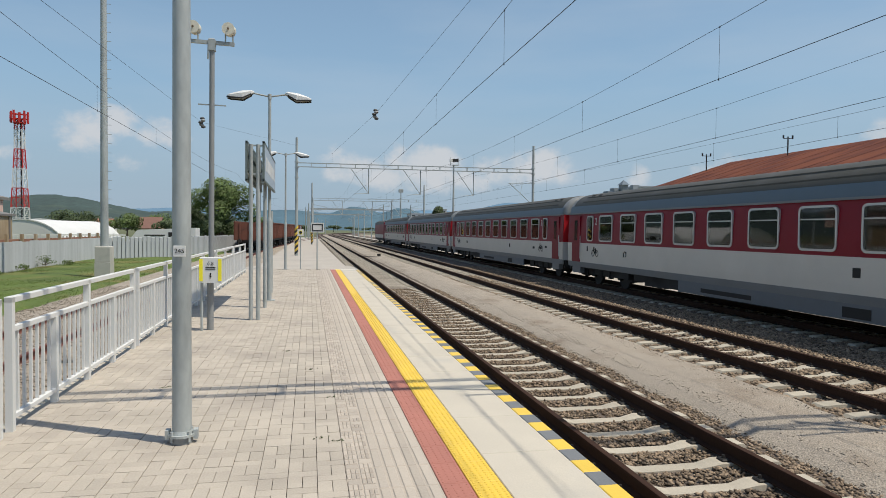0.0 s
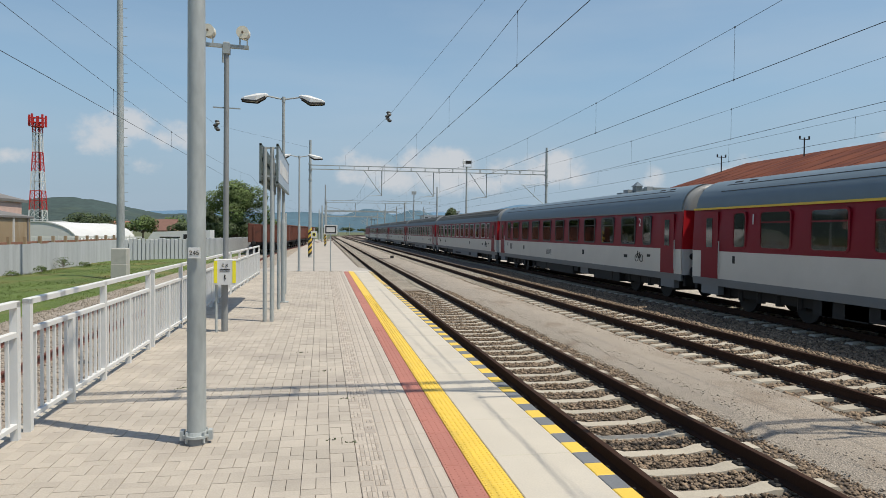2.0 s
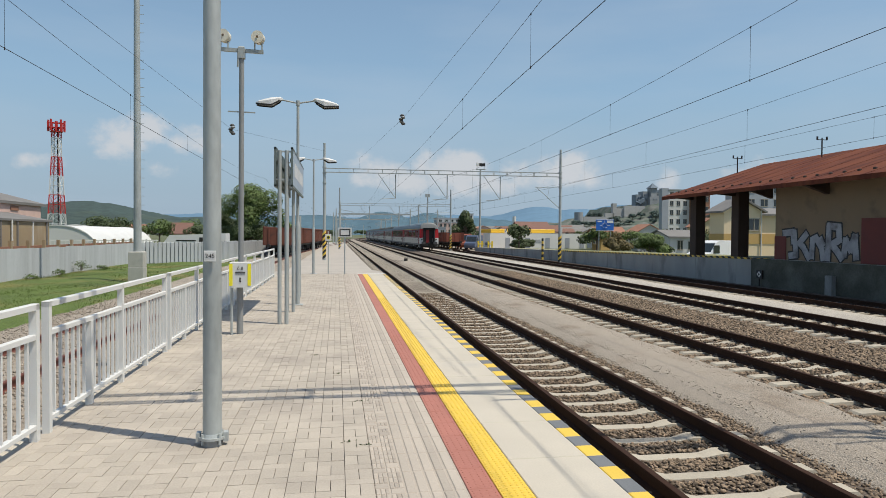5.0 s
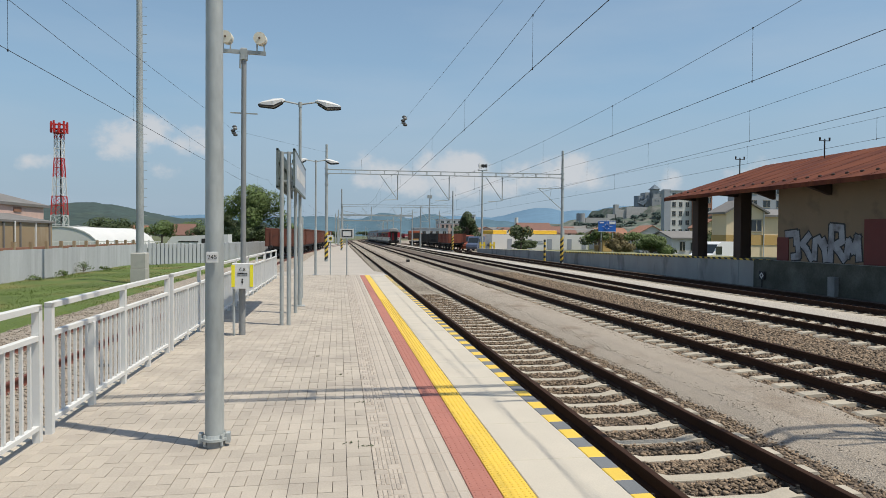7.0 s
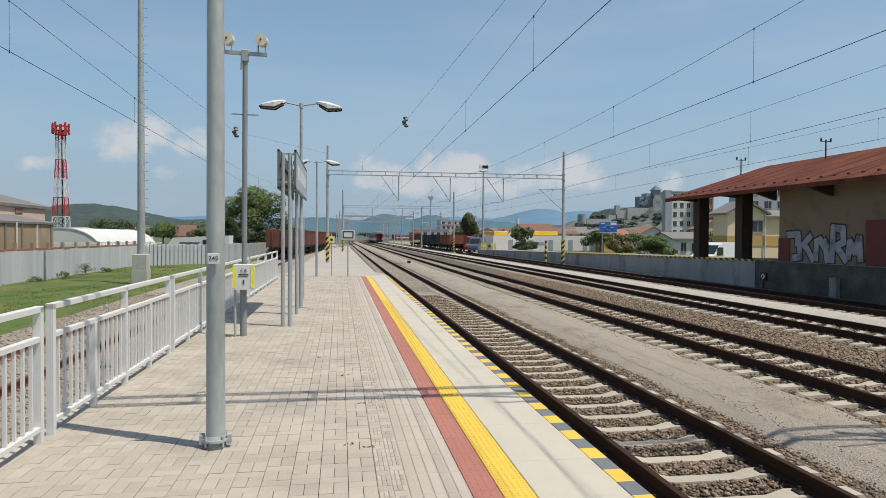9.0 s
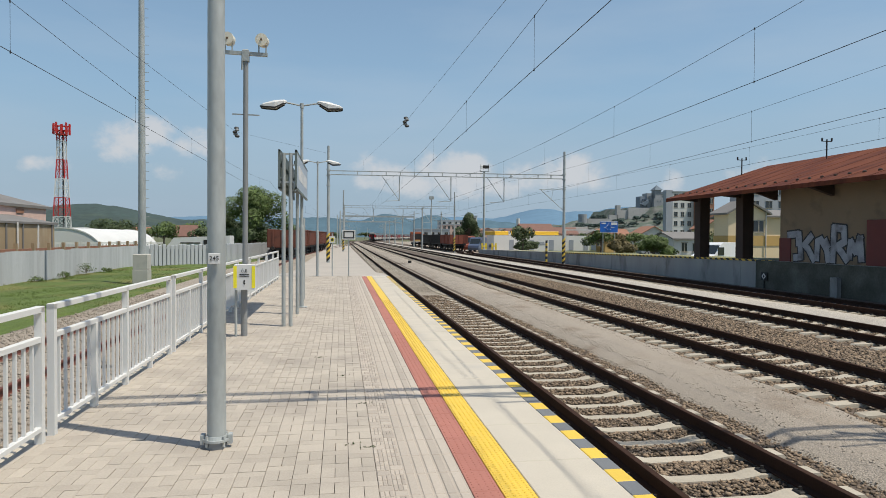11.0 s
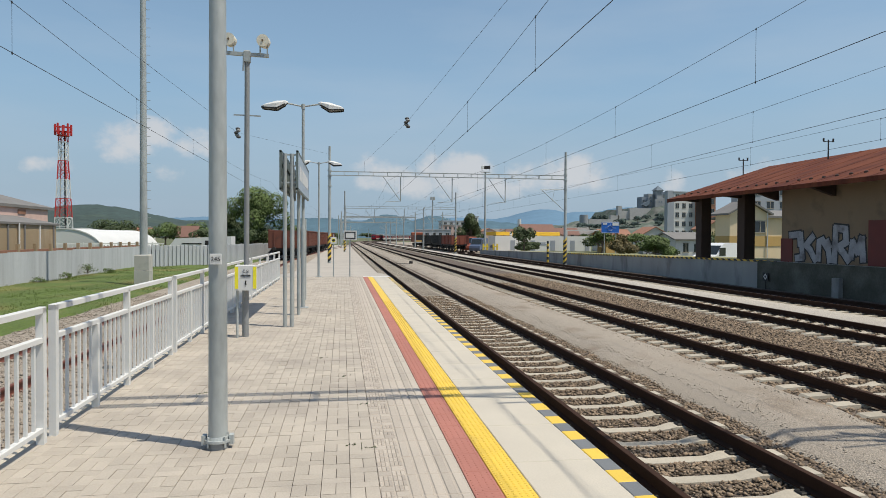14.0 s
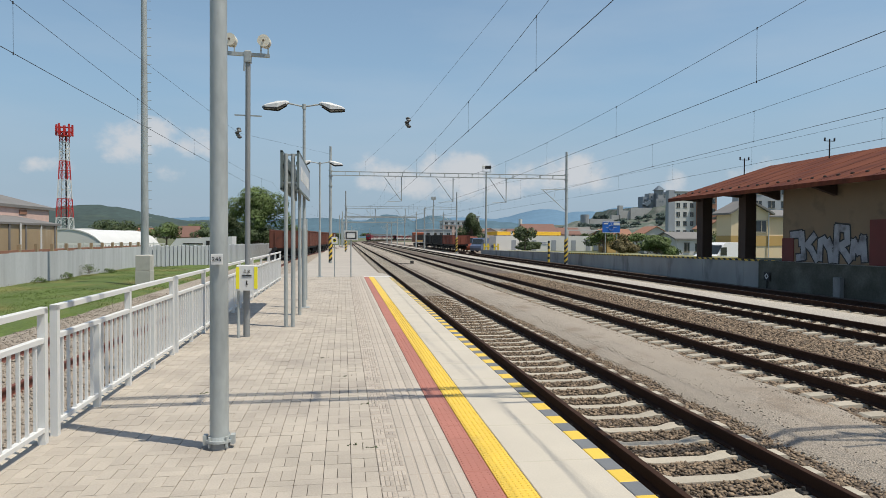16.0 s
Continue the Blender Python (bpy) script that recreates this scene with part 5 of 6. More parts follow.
    part("brick_course", Shape().box(-17.1, -16.9, 36, 60, -0.9, 0.95), M_brick, root)


build_shed()


def build_tent(x0, y0, x1, y1, half, h, label):
    root = thing("storage_tent", label, "tent")
    a, b = Vector((x0, y0, -0.9)), Vector((x1, y1, -0.9))
    d = (b - a).normalized()
    s = Vector((d.y, -d.x, 0))
    prof = [(half * math.cos(math.pi * i / 16), h * math.sin(math.pi * i / 16) ** 0.8) for i in range(17)]
    n = 10
    part("cover", Shape().strip([[a + (b - a) * (k / n) + s * u + Vector((0, 0, v)) for u, v in prof] for k in range(n + 1)]), M_tarp, root, smooth=True)
    for p, nm in ((a, "end_panel"), (b, "end_panel")):
        part(nm, Shape().add([p + s * u * 0.99 + Vector((0, 0, v * 0.99)) for u, v in prof], [tuple(range(17))]), M_pale_wall if p is a else M_tarp, root)
        part("end_arch", Shape().sweep([(-0.06, -0.06), (0.06, -0.06), (0.06, 0.06), (-0.06, 0.06)], [p + s * u + Vector((0, 0, v)) for u, v in prof[1:-1]]), M_pale_wall, root)


build_tent(-27.0, 70, -27.5, 92, 3.9, 3.3, "white arched storage tent with a grey gable")
build_tent(-31.0, 86, -38.0, 114, 4.2, 3.5, "long white arched storage tent")


def build_white_fence():
    root = thing("picket_fence", "low white picket fence beyond the sheet fence", "fence")
    for i in range(34):
        x, y = -27 + i * 0.28, 66.0 + i * 0.12
        part("picket", Shape().box(x - 0.07, x + 0.07, y - 0.03, y + 0.03, -0.8, 0.85 + 0.25 * (i % 5 == 0)), M_pale_wall, root)
    part("rail", Shape().bar((-27, 66.05, 0.95), (-17.6, 70, 0.95), 0.05, 0.12), M_pale_wall, root)


build_white_fence()


def build_radio_mast():
    root = thing("radio_mast", "tall red and white lattice radio mast with antennas", "radio mast")
    cx, cy, z0, z1 = -73.1, 190.0, -1.0, 29.0
    def half(z):
        u = (z - z0) / (z1 - z0)
        return 1.85 - 1.25 * u if u < 0.75 else 0.91 - (u - 0.75) * 0.2
    lv = [z0 + (z1 - z0) * i / 12 for i in range(13)]
    for i in range(12):
        s = Shape()
        za, zb = lv[i], lv[i + 1]
        for k in range(4):
            c = lambda j, z: Vector((cx + half(z) * (1, 1, -1, -1)[j % 4], cy + half(z) * (1, -1, -1, 1)[j % 4], z))
            s.bar(c(k, za), c(k, zb), 0.20, 0.20).bar(c(k, za), c(k + 1, zb), 0.08, 0.08).bar(c(k + 1, za), c(k, zb), 0.08, 0.08).bar(c(k, zb), c(k + 1, zb), 0.13, 0.13)
        part("lattice_section", s, (M_white, M_white, M_white, M_redsteel, M_redsteel, M_white, M_white, M_redsteel, M_redsteel, M_white, M_white, M_redsteel)[i], root, smooth=False)
    part("cable_ladder", Shape().bar((cx + 0.4, cy, z0), (cx + 0.3, cy, z1), 0.35, 0.12), M_dark, root)
    for k in range(10):
        a = 2 * math.pi * k / 10
        s = Shape()
        s.box(cx + 1.95 * math.cos(a) - 0.2, cx + 1.95 * math.cos(a) + 0.2, cy + 1.95 * math.sin(a) - 0.2, cy + 1.95 * math.sin(a) + 0.2, 28.2, 31.2 if k % 2 else 30.6)
        s.bar((cx, cy, 29.2), (cx + 1.95 * math.cos(a), cy + 1.95 * math.sin(a), 29.2), 0.2, 0.2).bar((cx, cy, 30.4), (cx + 1.95 * math.cos(a), cy + 1.95 * math.sin(a), 30.4), 0.15, 0.15)
        part("antenna", s, M_redsteel, root, "red antenna panel")
    part("platform_deck", Shape().rod((cx, cy, 28.0), (cx, cy, 28.2), 1.5, n=12), M_redsteel, root)


build_radio_mast()


def build_light_pole():
    x, y = -9.85, 35.3
    root = thing("floodlight_pole", "tall grey steel pole with climbing rungs on a concrete block", "pole")
    part("pole", Shape().rod((x, y, 0.7), (x, y, 17), 0.19, 0.12, 16), M_galv, root, smooth=True)
    part("footing", Shape().box(x - 0.36, x + 0.34, y - 0.36, y + 0.36, -0.9, 0.0, 0.02).box(x - 0.35, x + 0.33, y - 0.35, y + 0.35, 0.01, 0.78, 0.04), M_old_block, root, "pale grey concrete block")
    s = Shape()
    for i in range(30):
        s.bar((x + 0.15, y, 2.2 + i * 0.45), (x + 0.34, y, 2.2 + i * 0.45), 0.02, 0.02)
    tagged(part("rungs", s, M_galv, root), kind="stuff")


build_light_pole()


def build_gondola(x, y, L, label, body, heading=0.0, h=2.9, dark=False):
    root = thing("freight_wagon", label, "freight wagon", pose(x, y, RAIL, 0, 0, heading), group="standing freight wagons")
    part("body", Shape().box(-1.42, -1.36, 0, L, 1.15, h).box(1.36, 1.42, 0, L, 1.15, h).box(-1.36, 1.36, 0, 0.06, 1.15, h).box(-1.36, 1.36, L - 0.06, L, 1.15, h).box(-1.36, 1.36, 0.06, L - 0.06, 1.10, 1.2), body, root)
    for i in range(int(L / 1.4) + 1):
        yy = 0.1 + i * (L - 0.2) / int(L / 1.4)
        for sx in (-1.45, 1.45):
            part("rib", Shape().box(sx - 0.05, sx + 0.05, yy - 0.07, yy + 0.07, 1.1, h), body, root)
    for sx in (-1.42, 1.42):
        part("top_rail", Shape().box(sx - 0.07, sx + 0.07, 0, L, h, h + 0.1), body, root)
    for sx in (-0.9, 0, 0.9):
        part("end_rib", Shape().box(sx - 0.06, sx + 0.06, -0.07, 0, 1.1, h), body, root)
    part("underframe", Shape().box(-1.2, 1.2, 0.1, L - 0.1, 0.85, 1.12), M_dark, root)
    build_bogie(root, 2.4), build_bogie(root, L - 2.4)
    for sx in (-0.875, 0.875):
        part("buffer", Shape().rod((sx, 0, 1.05), (sx, -0.6, 1.05), 0.18, n=10), M_dark, root)


for y0 in (69.0, 83.5, 98.0, 112.5):
    h = math.degrees(math.atan2(siding_x(y0 + 14) - siding_x(y0), 14))
    build_gondola(siding_x(y0) - 0.15, y0, 13.7, "rust brown open freight wagon on the siding", M_wagon, -h)
M_wagon_orange = mat("faded_red_wagon", (0.22, 0.065, 0.04), 0.85, vary=0.25, grain=0.2)
build_gondola(19.25, 108.5, 11.0, "faded red open freight wagon", M_wagon_orange, h=2.55)
build_gondola(19.25, 120.5, 14.0, "black open freight wagon", M_dark, h=2.6)
build_gondola(19.25, 136, 14.0, "black open freight wagon", M_dark, h=2.6)
build_track(19.25, 100, 190, 180, 100.2)


def build_shunter():
    root = thing("shunting_locomotive", "small orange and red shunting locomotive", "locomotive", pose(18.6, 160, RAIL))
    part("body", Shape().box(-1.3, 1.3, 0.4, 6, 1.1, 2.9, 0.1), M_orange, root)
    part("cab", Shape().box(-1.4, 1.4, 6, 8.5, 1.1, 3.5, 0.15), M_orange, root)
    part("grille", Shape().box(-0.9, 0.9, 0.36, 0.4, 1.6, 2.9), M_dark, root)
    part("yellow_front", Shape().box(-1.4, 1.4, 0.34, 0.39, 1.1, 1.5), M_ochre_wall, root)
    build_bogie(root, 2.6), build_bogie(root, 6.6)


build_shunter()

# houses and trees on the west side
build_house("house", "small house with a red tiled roof among trees", -35.3, -31.3, 150, 155, -0.9, 1.7, 3.8, M_cream_wall, M_redroof, "x", [("south", -33.3, 0.3, 1, 0.9)])
build_house("house", "small house with a brown roof behind the tents", -46, -40, 145, 152, -0.9, 2.0, 3.3, M_pale_wall, M_brick, "x")
b = thing("box_trailer", "white lorry trailer with dark lettering", "trailer")
part("body", Shape().prism([(-16.3, 0.55), (-15.6, 1.50), (-10.5, 1.72), (-10.5, 0.35), (-16.3, 0.3)], "y", 66, 68.5), M_tarp, b)
part("lettering", Shape().box(-15.0, -13.2, 65.97, 65.99, 0.95, 1.06).box(-12.9, -12.2, 65.97, 65.99, 0.85, 1.3).box(-12.1, -11.2, 65.97, 65.99, 0.9, 1.1), M_dark, b)
part("wheels", Shape().rod((-15.4, 66.2, -0.45), (-15.4, 66.6, -0.45), 0.45, n=14).rod((-11.5, 66.2, -0.45), (-11.5, 66.6, -0.45), 0.45, n=14), M_rubber, b)
part("chassis", Shape().box(-16, -10.6, 66.3, 68.3, -0.2, 0.36), M_dark, b)
build_tree(-11.6, 92, -0.9, 9.9, 8.2, M_leaf, 5200, 1, "large dense green tree beyond the slat fence", size=0.26)
build_tree(-11.4, 91, -0.9, 6.0, 7.2, M_leaf_dark, 3200, 7, "dense undergrowth below the large tree", "bush", False, 0.24, "bush")
build_tree(-16.2, 97, -0.9, 6.6, 4.6, M_leaf_dark, 2200, 2, size=0.24)
build_tree(-7.6, 108, -0.9, 5.0, 4.2, M_leaf, 1500, 3, size=0.24)
for i, (x, y, h, w) in enumerate(((-40, 130, 6.2, 6), (-31, 124, 5.6, 5.5), (-50, 150, 6.6, 7), (-34, 165, 6.5, 8), (-27, 140, 4.4, 6), (-24, 155, 5, 7), (-44, 120, 3.6, 5), (-20, 150, 4.6, 6), (-17, 170, 5.2, 7))):
    build_tree(x, y, -0.9, h, w, M_leaf if i % 2 else M_leaf_dark, 900, 20 + i, size=0.34)
for i, (x, y) in enumerate(((-15.2, 43.0), (-15.3, 40.2), (-15.3, 36.5), (-15.2, 46.5))):
    build_tree(x, y, -0.8, 0.55 + 0.5 * (i == 0), 0.8 + 0.5 * (i == 0), M_leaf, 120, 50 + i, "scraggy weeds at the foot of the fence", "weeds", False, 0.07, "weeds")


s = Shape()
s.strip([[(20.2 + bend(y), y, -0.84), (36 + bend(y) * 0.9, y, -0.86)] for y in (100, 140, 180, 220, 260, 300, 340)])
thing("yard_gravel", "pale gravel of the freight yard beside the tracks", "gravel", kind="structure", shape=s, material=M_gravel)

# ---- east side: loading dock, goods shed, town ----
def dock_top(y):
    return 0.62 if y < 32 else 0.62 - 0.0122 * (y - 32)


def build_dock():
    root = thing("loading_dock", "grey concrete loading dock wall with hazard stripes on its edge", "loading dock", kind="structure")
    ys = [4 + 4 * i for i in range(24)] + [99]
    for y0, y1 in zip(ys[:-1], ys[1:]):
        o = [(y0 + 0.012, -0.95), (y1 - 0.012, -0.95), (y1 - 0.012, dock_top(y1) - 0.02), (y0 + 0.012, dock_top(y0) - 0.02)]
        part("dock_panel", Shape().prism(o, "x", 20.6, 21.0), M_dock, root)
        o = [(y0, dock_top(y0) - 0.02), (y1, dock_top(y1) - 0.02), (y1, dock_top(y1) + 0.035), (y0, dock_top(y0) + 0.035)]
        part("coping", Shape().prism(o, "x", 20.57, 21.2), M_dock, root)
        o = [(y0, -0.9), (y1, -0.9), (y1, dock_top(y1) - 0.05), (y0, dock_top(y0) - 0.05)]
        part("deck", Shape().prism(o, "x", 21.0, 27), M_deck, root, "rough grassy earth deck")
    y, k = 29.0, 0
    while y < 60:
        z = dock_top(y)
        s = Shape().add([(20.565, y, z - 0.05), (20.565, y + 0.28, z - 0.05), (20.565, y + 0.42, z + 0.045), (20.565, y + 0.14, z + 0.045), (20.80, y + 0.14, z + 0.045), (20.80, y + 0.42, z + 0.045)], [(0, 1, 2, 3), (3, 2, 5, 4)])
        part("hazard_stripe", s, M_yellow if k % 2 else M_black, root)
        y += 0.28
        k += 1


build_dock()


def build_goods_shed():
    root = thing("goods_shed", "old goods shed with rusty red sheet roof and beige walls", "goods shed")
    part("track_wall", Shape().box(20.62, 20.95, -6, 28.9, 0.66, 4.25), M_beige, root, "beige rendered wall")
    part("plinth", Shape().box(20.52, 20.62, -6, 30.6, -0.9, 0.64), M_moss, root, "dark mossy concrete plinth")
    part("north_wall", Shape().prism([(20.95, 0.6), (31.2, 0.6), (31.2, 4.4), (26, 6.05), (20.95, 4.4)], "y", 28.55, 28.9), M_beige, root)
    # roof: two slopes with standing seams
    e0, e1, rx, ez, rz = 19.3, 32.8, 26.0, 4.02, 6.15
    sl = (rz - ez) / (rx - e0)
    part("roof_slope", Shape().prism([(e0, ez), (rx, rz), (rx, rz + 0.05), (e0, ez + 0.05)], "y", -8, 37.6), M_roof_rust, root, "rusty red sheet roof")
    part("roof_slope", Shape().prism([(e1, ez), (rx, rz), (rx, rz + 0.05), (e1, ez + 0.05)], "y", -8, 37.6), M_roof_rust, root)
    y = 5.0
    while y < 37.5:
        part("roof_seam", Shape().bar((e0, y, ez + 0.05), (rx, y, rz + 0.05), 0.035, 0.022), M_roof_rust, root)
        y += 1.55
    part("fascia", Shape().box(e0 - 0.02, e0 + 0.02, -8, 37.6, ez - 0.14, ez + 0.03), M_roof_rust, root)
    part("verge", Shape().prism([(e0, ez - 0.16), (rx, rz - 0.16), (rx, rz + 0.06), (e0, ez + 0.06)], "y", 37.6, 37.66), M_roof_rust, root)
    y = 7.0
    while y < 37.3:
        part("snow_guard", Shape().box(e0 + 0.75, e0 + 0.82, y - 0.07, y + 0.07, ez + 0.26, ez + 0.38, 0.03), M_brownwood, root)
        y += 0.77
    for y in (32.4, 36.6):
        part("column", Shape().box(20.75, 21.35, y - 0.32, y + 0.32, 0.56, 4.3, 0.03), M_brownwood, root, "dark brown timber column")
        part("rafter_end", Shape().prism([(20.7, 3.85), (20.7, 4.3), (19.5, 4.02), (19.5, 3.95)], "y", y - 0.12, y + 0.12), M_brownwood, root)
    for y in (9.0, 15.0, 20.0, 25.5, 29.2):
        part("eaves_bracket", Shape().prism([(20.6, 3.55), (20.6, 4.2), (19.5, 4.0), (19.5, 3.9)], "y", y - 0.12, y + 0.12), M_brownwood, root)
    part("purlin", Shape().box(20.9, 21.15, 28.9, 37.4, 4.1, 4.36), M_brownwood, root)
    part("inner_beam", Shape().box(29.5, 29.8, 28.9, 37.4, 4.4, 4.7), M_brownwood, root)
    for y in (32.4, 36.6):
        part("rear_column", Shape().box(30.6, 30.9, y - 0.15, y + 0.15, 0.56, 4.6), M_brownwood, root)
    part("soffit", Shape().prism([(e0 + 0.1, ez - 0.04), (rx, rz - 0.06), (rx, rz - 0.02), (e0 + 0.1, ez - 0.01)], "y", -7.8, 37.5), M_brownwood, root)
    part("sliding_gate", Shape().box(20.55, 20.61, 18.0, 23.55, 0.68, 2.48), M_red_gate, root, "dull red sliding gate")
    part("corner_patch", Shape().box(20.58, 20.615, 28.1, 28.9, 0.66, 1.75), M_red_gate, root)
    part("wall_lamp", Shape().rod((20.6, 21.6, 3.2), (20.2, 21.6, 3.0), 0.14, n=10), M_dark, root)
    part("drain_post", Shape().box(20.3, 20.5, 24.8, 25.2, -0.9, 0.1), M_dock, root)
    for (x, y) in ((24.0, 37.3), (25.15, 31.6)):
        z = ez + (x - e0) * sl
        p = part("roof_insulator", Shape().rod((x, y, z), (x, y, z + 1.05), 0.035, n=8), M_dark, root)
        part("insulator_arm", Shape().bar((x - 0.3, y, z + 0.95), (x + 0.3, y, z + 0.95), 0.035, 0.035).rod((x - 0.28, y, z + 0.95), (x - 0.28, y, z + 1.12), 0.045, n=8).rod((x + 0.28, y, z + 0.95), (x + 0.28, y, z + 1.12), 0.045, n=8), M_dark, p)
    build_graffiti(root)


def build_graffiti(root):
    """Four tall sprayed shapes, silver with black edges, as flat strokes on the wall."""
    X = 20.61
    def stroke(pts, w, dx, material):
        s = Shape()
        for (a, b) in zip(pts[:-1], pts[1:]):
            d = Vector((b[0] - a[0], b[1] - a[1]))
            n = Vector((-d.y, d.x)).normalized() * w / 2
            e = d.normalized() * w * 0.35
            q = [(a[0] - e.x + n.x, a[1] - e.y + n.y), (b[0] + e.x + n.x, b[1] + e.y + n.y), (b[0] + e.x - n.x, b[1] + e.y - n.y), (a[0] - e.x - n.x, a[1] - e.y - n.y)]
            dx -= 0.0008
            s.add([(X + dx, u, v) for u, v in q] + [(X + dx + 0.004, u, v) for u, v in q], [(0, 1, 2, 3), (4, 5, 6, 7), (0, 1, 5, 4), (1, 2, 6, 5), (2, 3, 7, 6), (3, 0, 4, 7)])
        part("graffiti", s, material, root, "silver and black sprayed graffiti" if material is M_graffiti else "")
    z0, z1 = 0.80, 2.04
    # tall angular letters, crowded together, leaning and of uneven height
    glyphs = [[(28.25, z1 - 0.15), (27.55, z1 - 0.1), (27.5, z1 - 0.55)], [(27.45, z1 - 0.1), (27.3, z0 + 0.1), (27.75, z0 + 0.05)], [(26.55, z1 - 0.2), (27.05, 1.45), (26.75, 1.25), (26.35, z0)],
              [(26.15, z0 + 0.05), (26.1, 1.6), (25.85, 1.68), (25.45, 1.25), (25.35, z0)], [(25.55, 1.62), (25.4, 1.4)],
              [(25.05, z0), (24.98, z1 + 0.15), (24.35, z1 + 0.1), (24.3, 1.6), (24.8, 1.4), (24.45, 1.15), (24.15, z0 + 0.05)],
              [(24.0, z0 + 0.2), (23.9, 1.6), (23.6, 1.2), (23.35, 1.75), (23.25, z0 + 0.1)]]
    for g in [[(28.25 - (28.25 - u) * 0.88, v) for u, v in g] for g in glyphs]:
        stroke(g, 0.44, -0.004, M_black)
        stroke(g, 0.30, -0.012, M_graffiti)


build_goods_shed()

sg = thing("shunting_signal", "small black signal board with a white diamond", "signal")
part("plate", Shape().box(20.42, 20.46, 29.58, 30.02, -0.32, 0.08), M_black, sg)
part("diamond", Shape().add([(20.41, 29.8, -0.28), (20.41, 29.63, -0.12), (20.41, 29.8, 0.04), (20.41, 29.97, -0.12)], [(0, 1, 2, 3)]), M_white, sg)
part("inner", Shape().add([(20.405, 29.8, -0.2), (20.405, 29.72, -0.12), (20.405, 29.8, -0.04), (20.405, 29.88, -0.12)], [(0, 1, 2, 3)]), M_black, sg)
part("leg", Shape().rod((20.44, 29.8, -0.9), (20.44, 29.8, -0.35), 0.03, n=6), M_dark, sg)

# hazard post by the dock
hp = thing("hazard_post", "short yellow and black striped post before the dock", "post")
for i in range(9):
    part("band", Shape().rod((19.25, 61.0, -0.85 + i * 0.252), (19.25, 61.0, -0.598 + i * 0.252), 0.10, n=12), M_yellow if i % 2 else M_black, hp)

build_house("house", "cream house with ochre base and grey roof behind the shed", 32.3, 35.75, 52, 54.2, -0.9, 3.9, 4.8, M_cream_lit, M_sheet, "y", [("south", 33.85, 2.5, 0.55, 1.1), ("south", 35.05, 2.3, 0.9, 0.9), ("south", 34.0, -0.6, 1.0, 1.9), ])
cream_house = [o for o in scene.objects if o.name.startswith("house") and o.parent is None][-1]
part("ochre_band", Shape().box(32.26, 35.79, 51.955, 54.24, 1.1, 1.95), M_ochre_wall, cream_house, "ochre band along the wall")
part("drainpipe", Shape().rod((35.7, 51.9, -0.8), (35.7, 51.9, 4.0), 0.05, n=8), M_pale_wall, cream_house)
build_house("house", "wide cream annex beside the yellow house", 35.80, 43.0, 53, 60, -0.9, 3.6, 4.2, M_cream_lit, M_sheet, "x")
annex = [o for o in scene.objects if o.name.startswith("house") and o.parent is None][-1]
part("ochre_band", Shape().box(35.82, 43.04, 52.955, 60.04, 1.1, 1.95), M_ochre_wall, annex, "ochre band along the wall")


def build_van(x, y, label, paint, name="delivery_van", k=1.0, z=-0.9, turn=0):
    root = thing(name, label, "van", pose(x, y, z, 0, 0, turn))
    o = [(-2.6, 0.35), (2.4, 0.35), (2.6, 0.8), (2.5, 1.15), (1.75, 1.4), (1.1, 2.15 * k), (0.8, 2.3 * k), (-2.4, 2.3 * k), (-2.6, 2.1 * k)]
    part("body", Shape().prism([(-u, v) for u, v in o], "y", -0.95, 0.95), paint, root)
    part("windscreen", Shape().add([(-1.72, -0.85, 1.45), (-1.72, 0.85, 1.45), (-1.15, 0.85, 2.1 * k), (-1.15, -0.85, 2.1 * k)], [(0, 1, 2, 3)]), M_glass, root)
    part("side_window", Shape().box(-1.5, -0.75, -0.97, -0.94, 1.35, 1.95 * k), M_glass, root)
    for u in (-1.7, 1.6):
        w = part("wheel", Shape().rod((u, -0.98, 0.34), (u, -0.75, 0.34), 0.34, n=16).rod((u, 0.75, 0.34), (u, 0.98, 0.34), 0.34, n=16), M_rubber, root)
        part("hub", Shape().rod((u, -1.0, 0.34), (u, -0.97, 0.34), 0.2, n=12), M_tr_frame, w)


build_van(28.6, 47.3, "white delivery van parked beyond the shed", M_van, z=-0.9, turn=25)
build_van(45.5, 92.0, "dark car parked below the road sign", M_grey_wall, "parked_car", 0.66)
build_van(31.5, 128.0, "blue lorry cab by the white wall", M_blue_car, "lorry", 1.1)

# petrol station, walls and houses behind the dock
M_canopy = mat("canopy_yellow", (0.85, 0.50, 0.04), 0.5, vary=0.05)
M_render_white = mat("white_render", (0.712, 0.694, 0.650), 0.85, vary=0.08, scale=0.4)
gs = thing("petrol_station", "white filling station building with a yellow canopy edge", "petrol station")
part("wall", Shape().box(29, 48.2, 125, 131, -0.9, 2.05), M_render_white, gs)
part("canopy", Shape().box(29.4, 42.2, 126, 137, 2.15, 2.85, 0.05), M_canopy, gs, "yellow canopy")
part("canopy_line", Shape().box(32.1, 32.6, 125.95, 126.0, 2.15, 2.85), M_white, gs)
for x in (32, 36, 40, 44, 47):
    part("door", Shape().box(x, x + 0.9, 124.95, 125.0, -0.8, 1.2), M_grey_wall, gs)
part("lettering", Shape().box(37.0, 39.4, 124.95, 125.0, 0.3, 0.5).box(37.4, 39.0, 124.95, 125.0, 0.7, 0.85), M_grey_wall, gs)
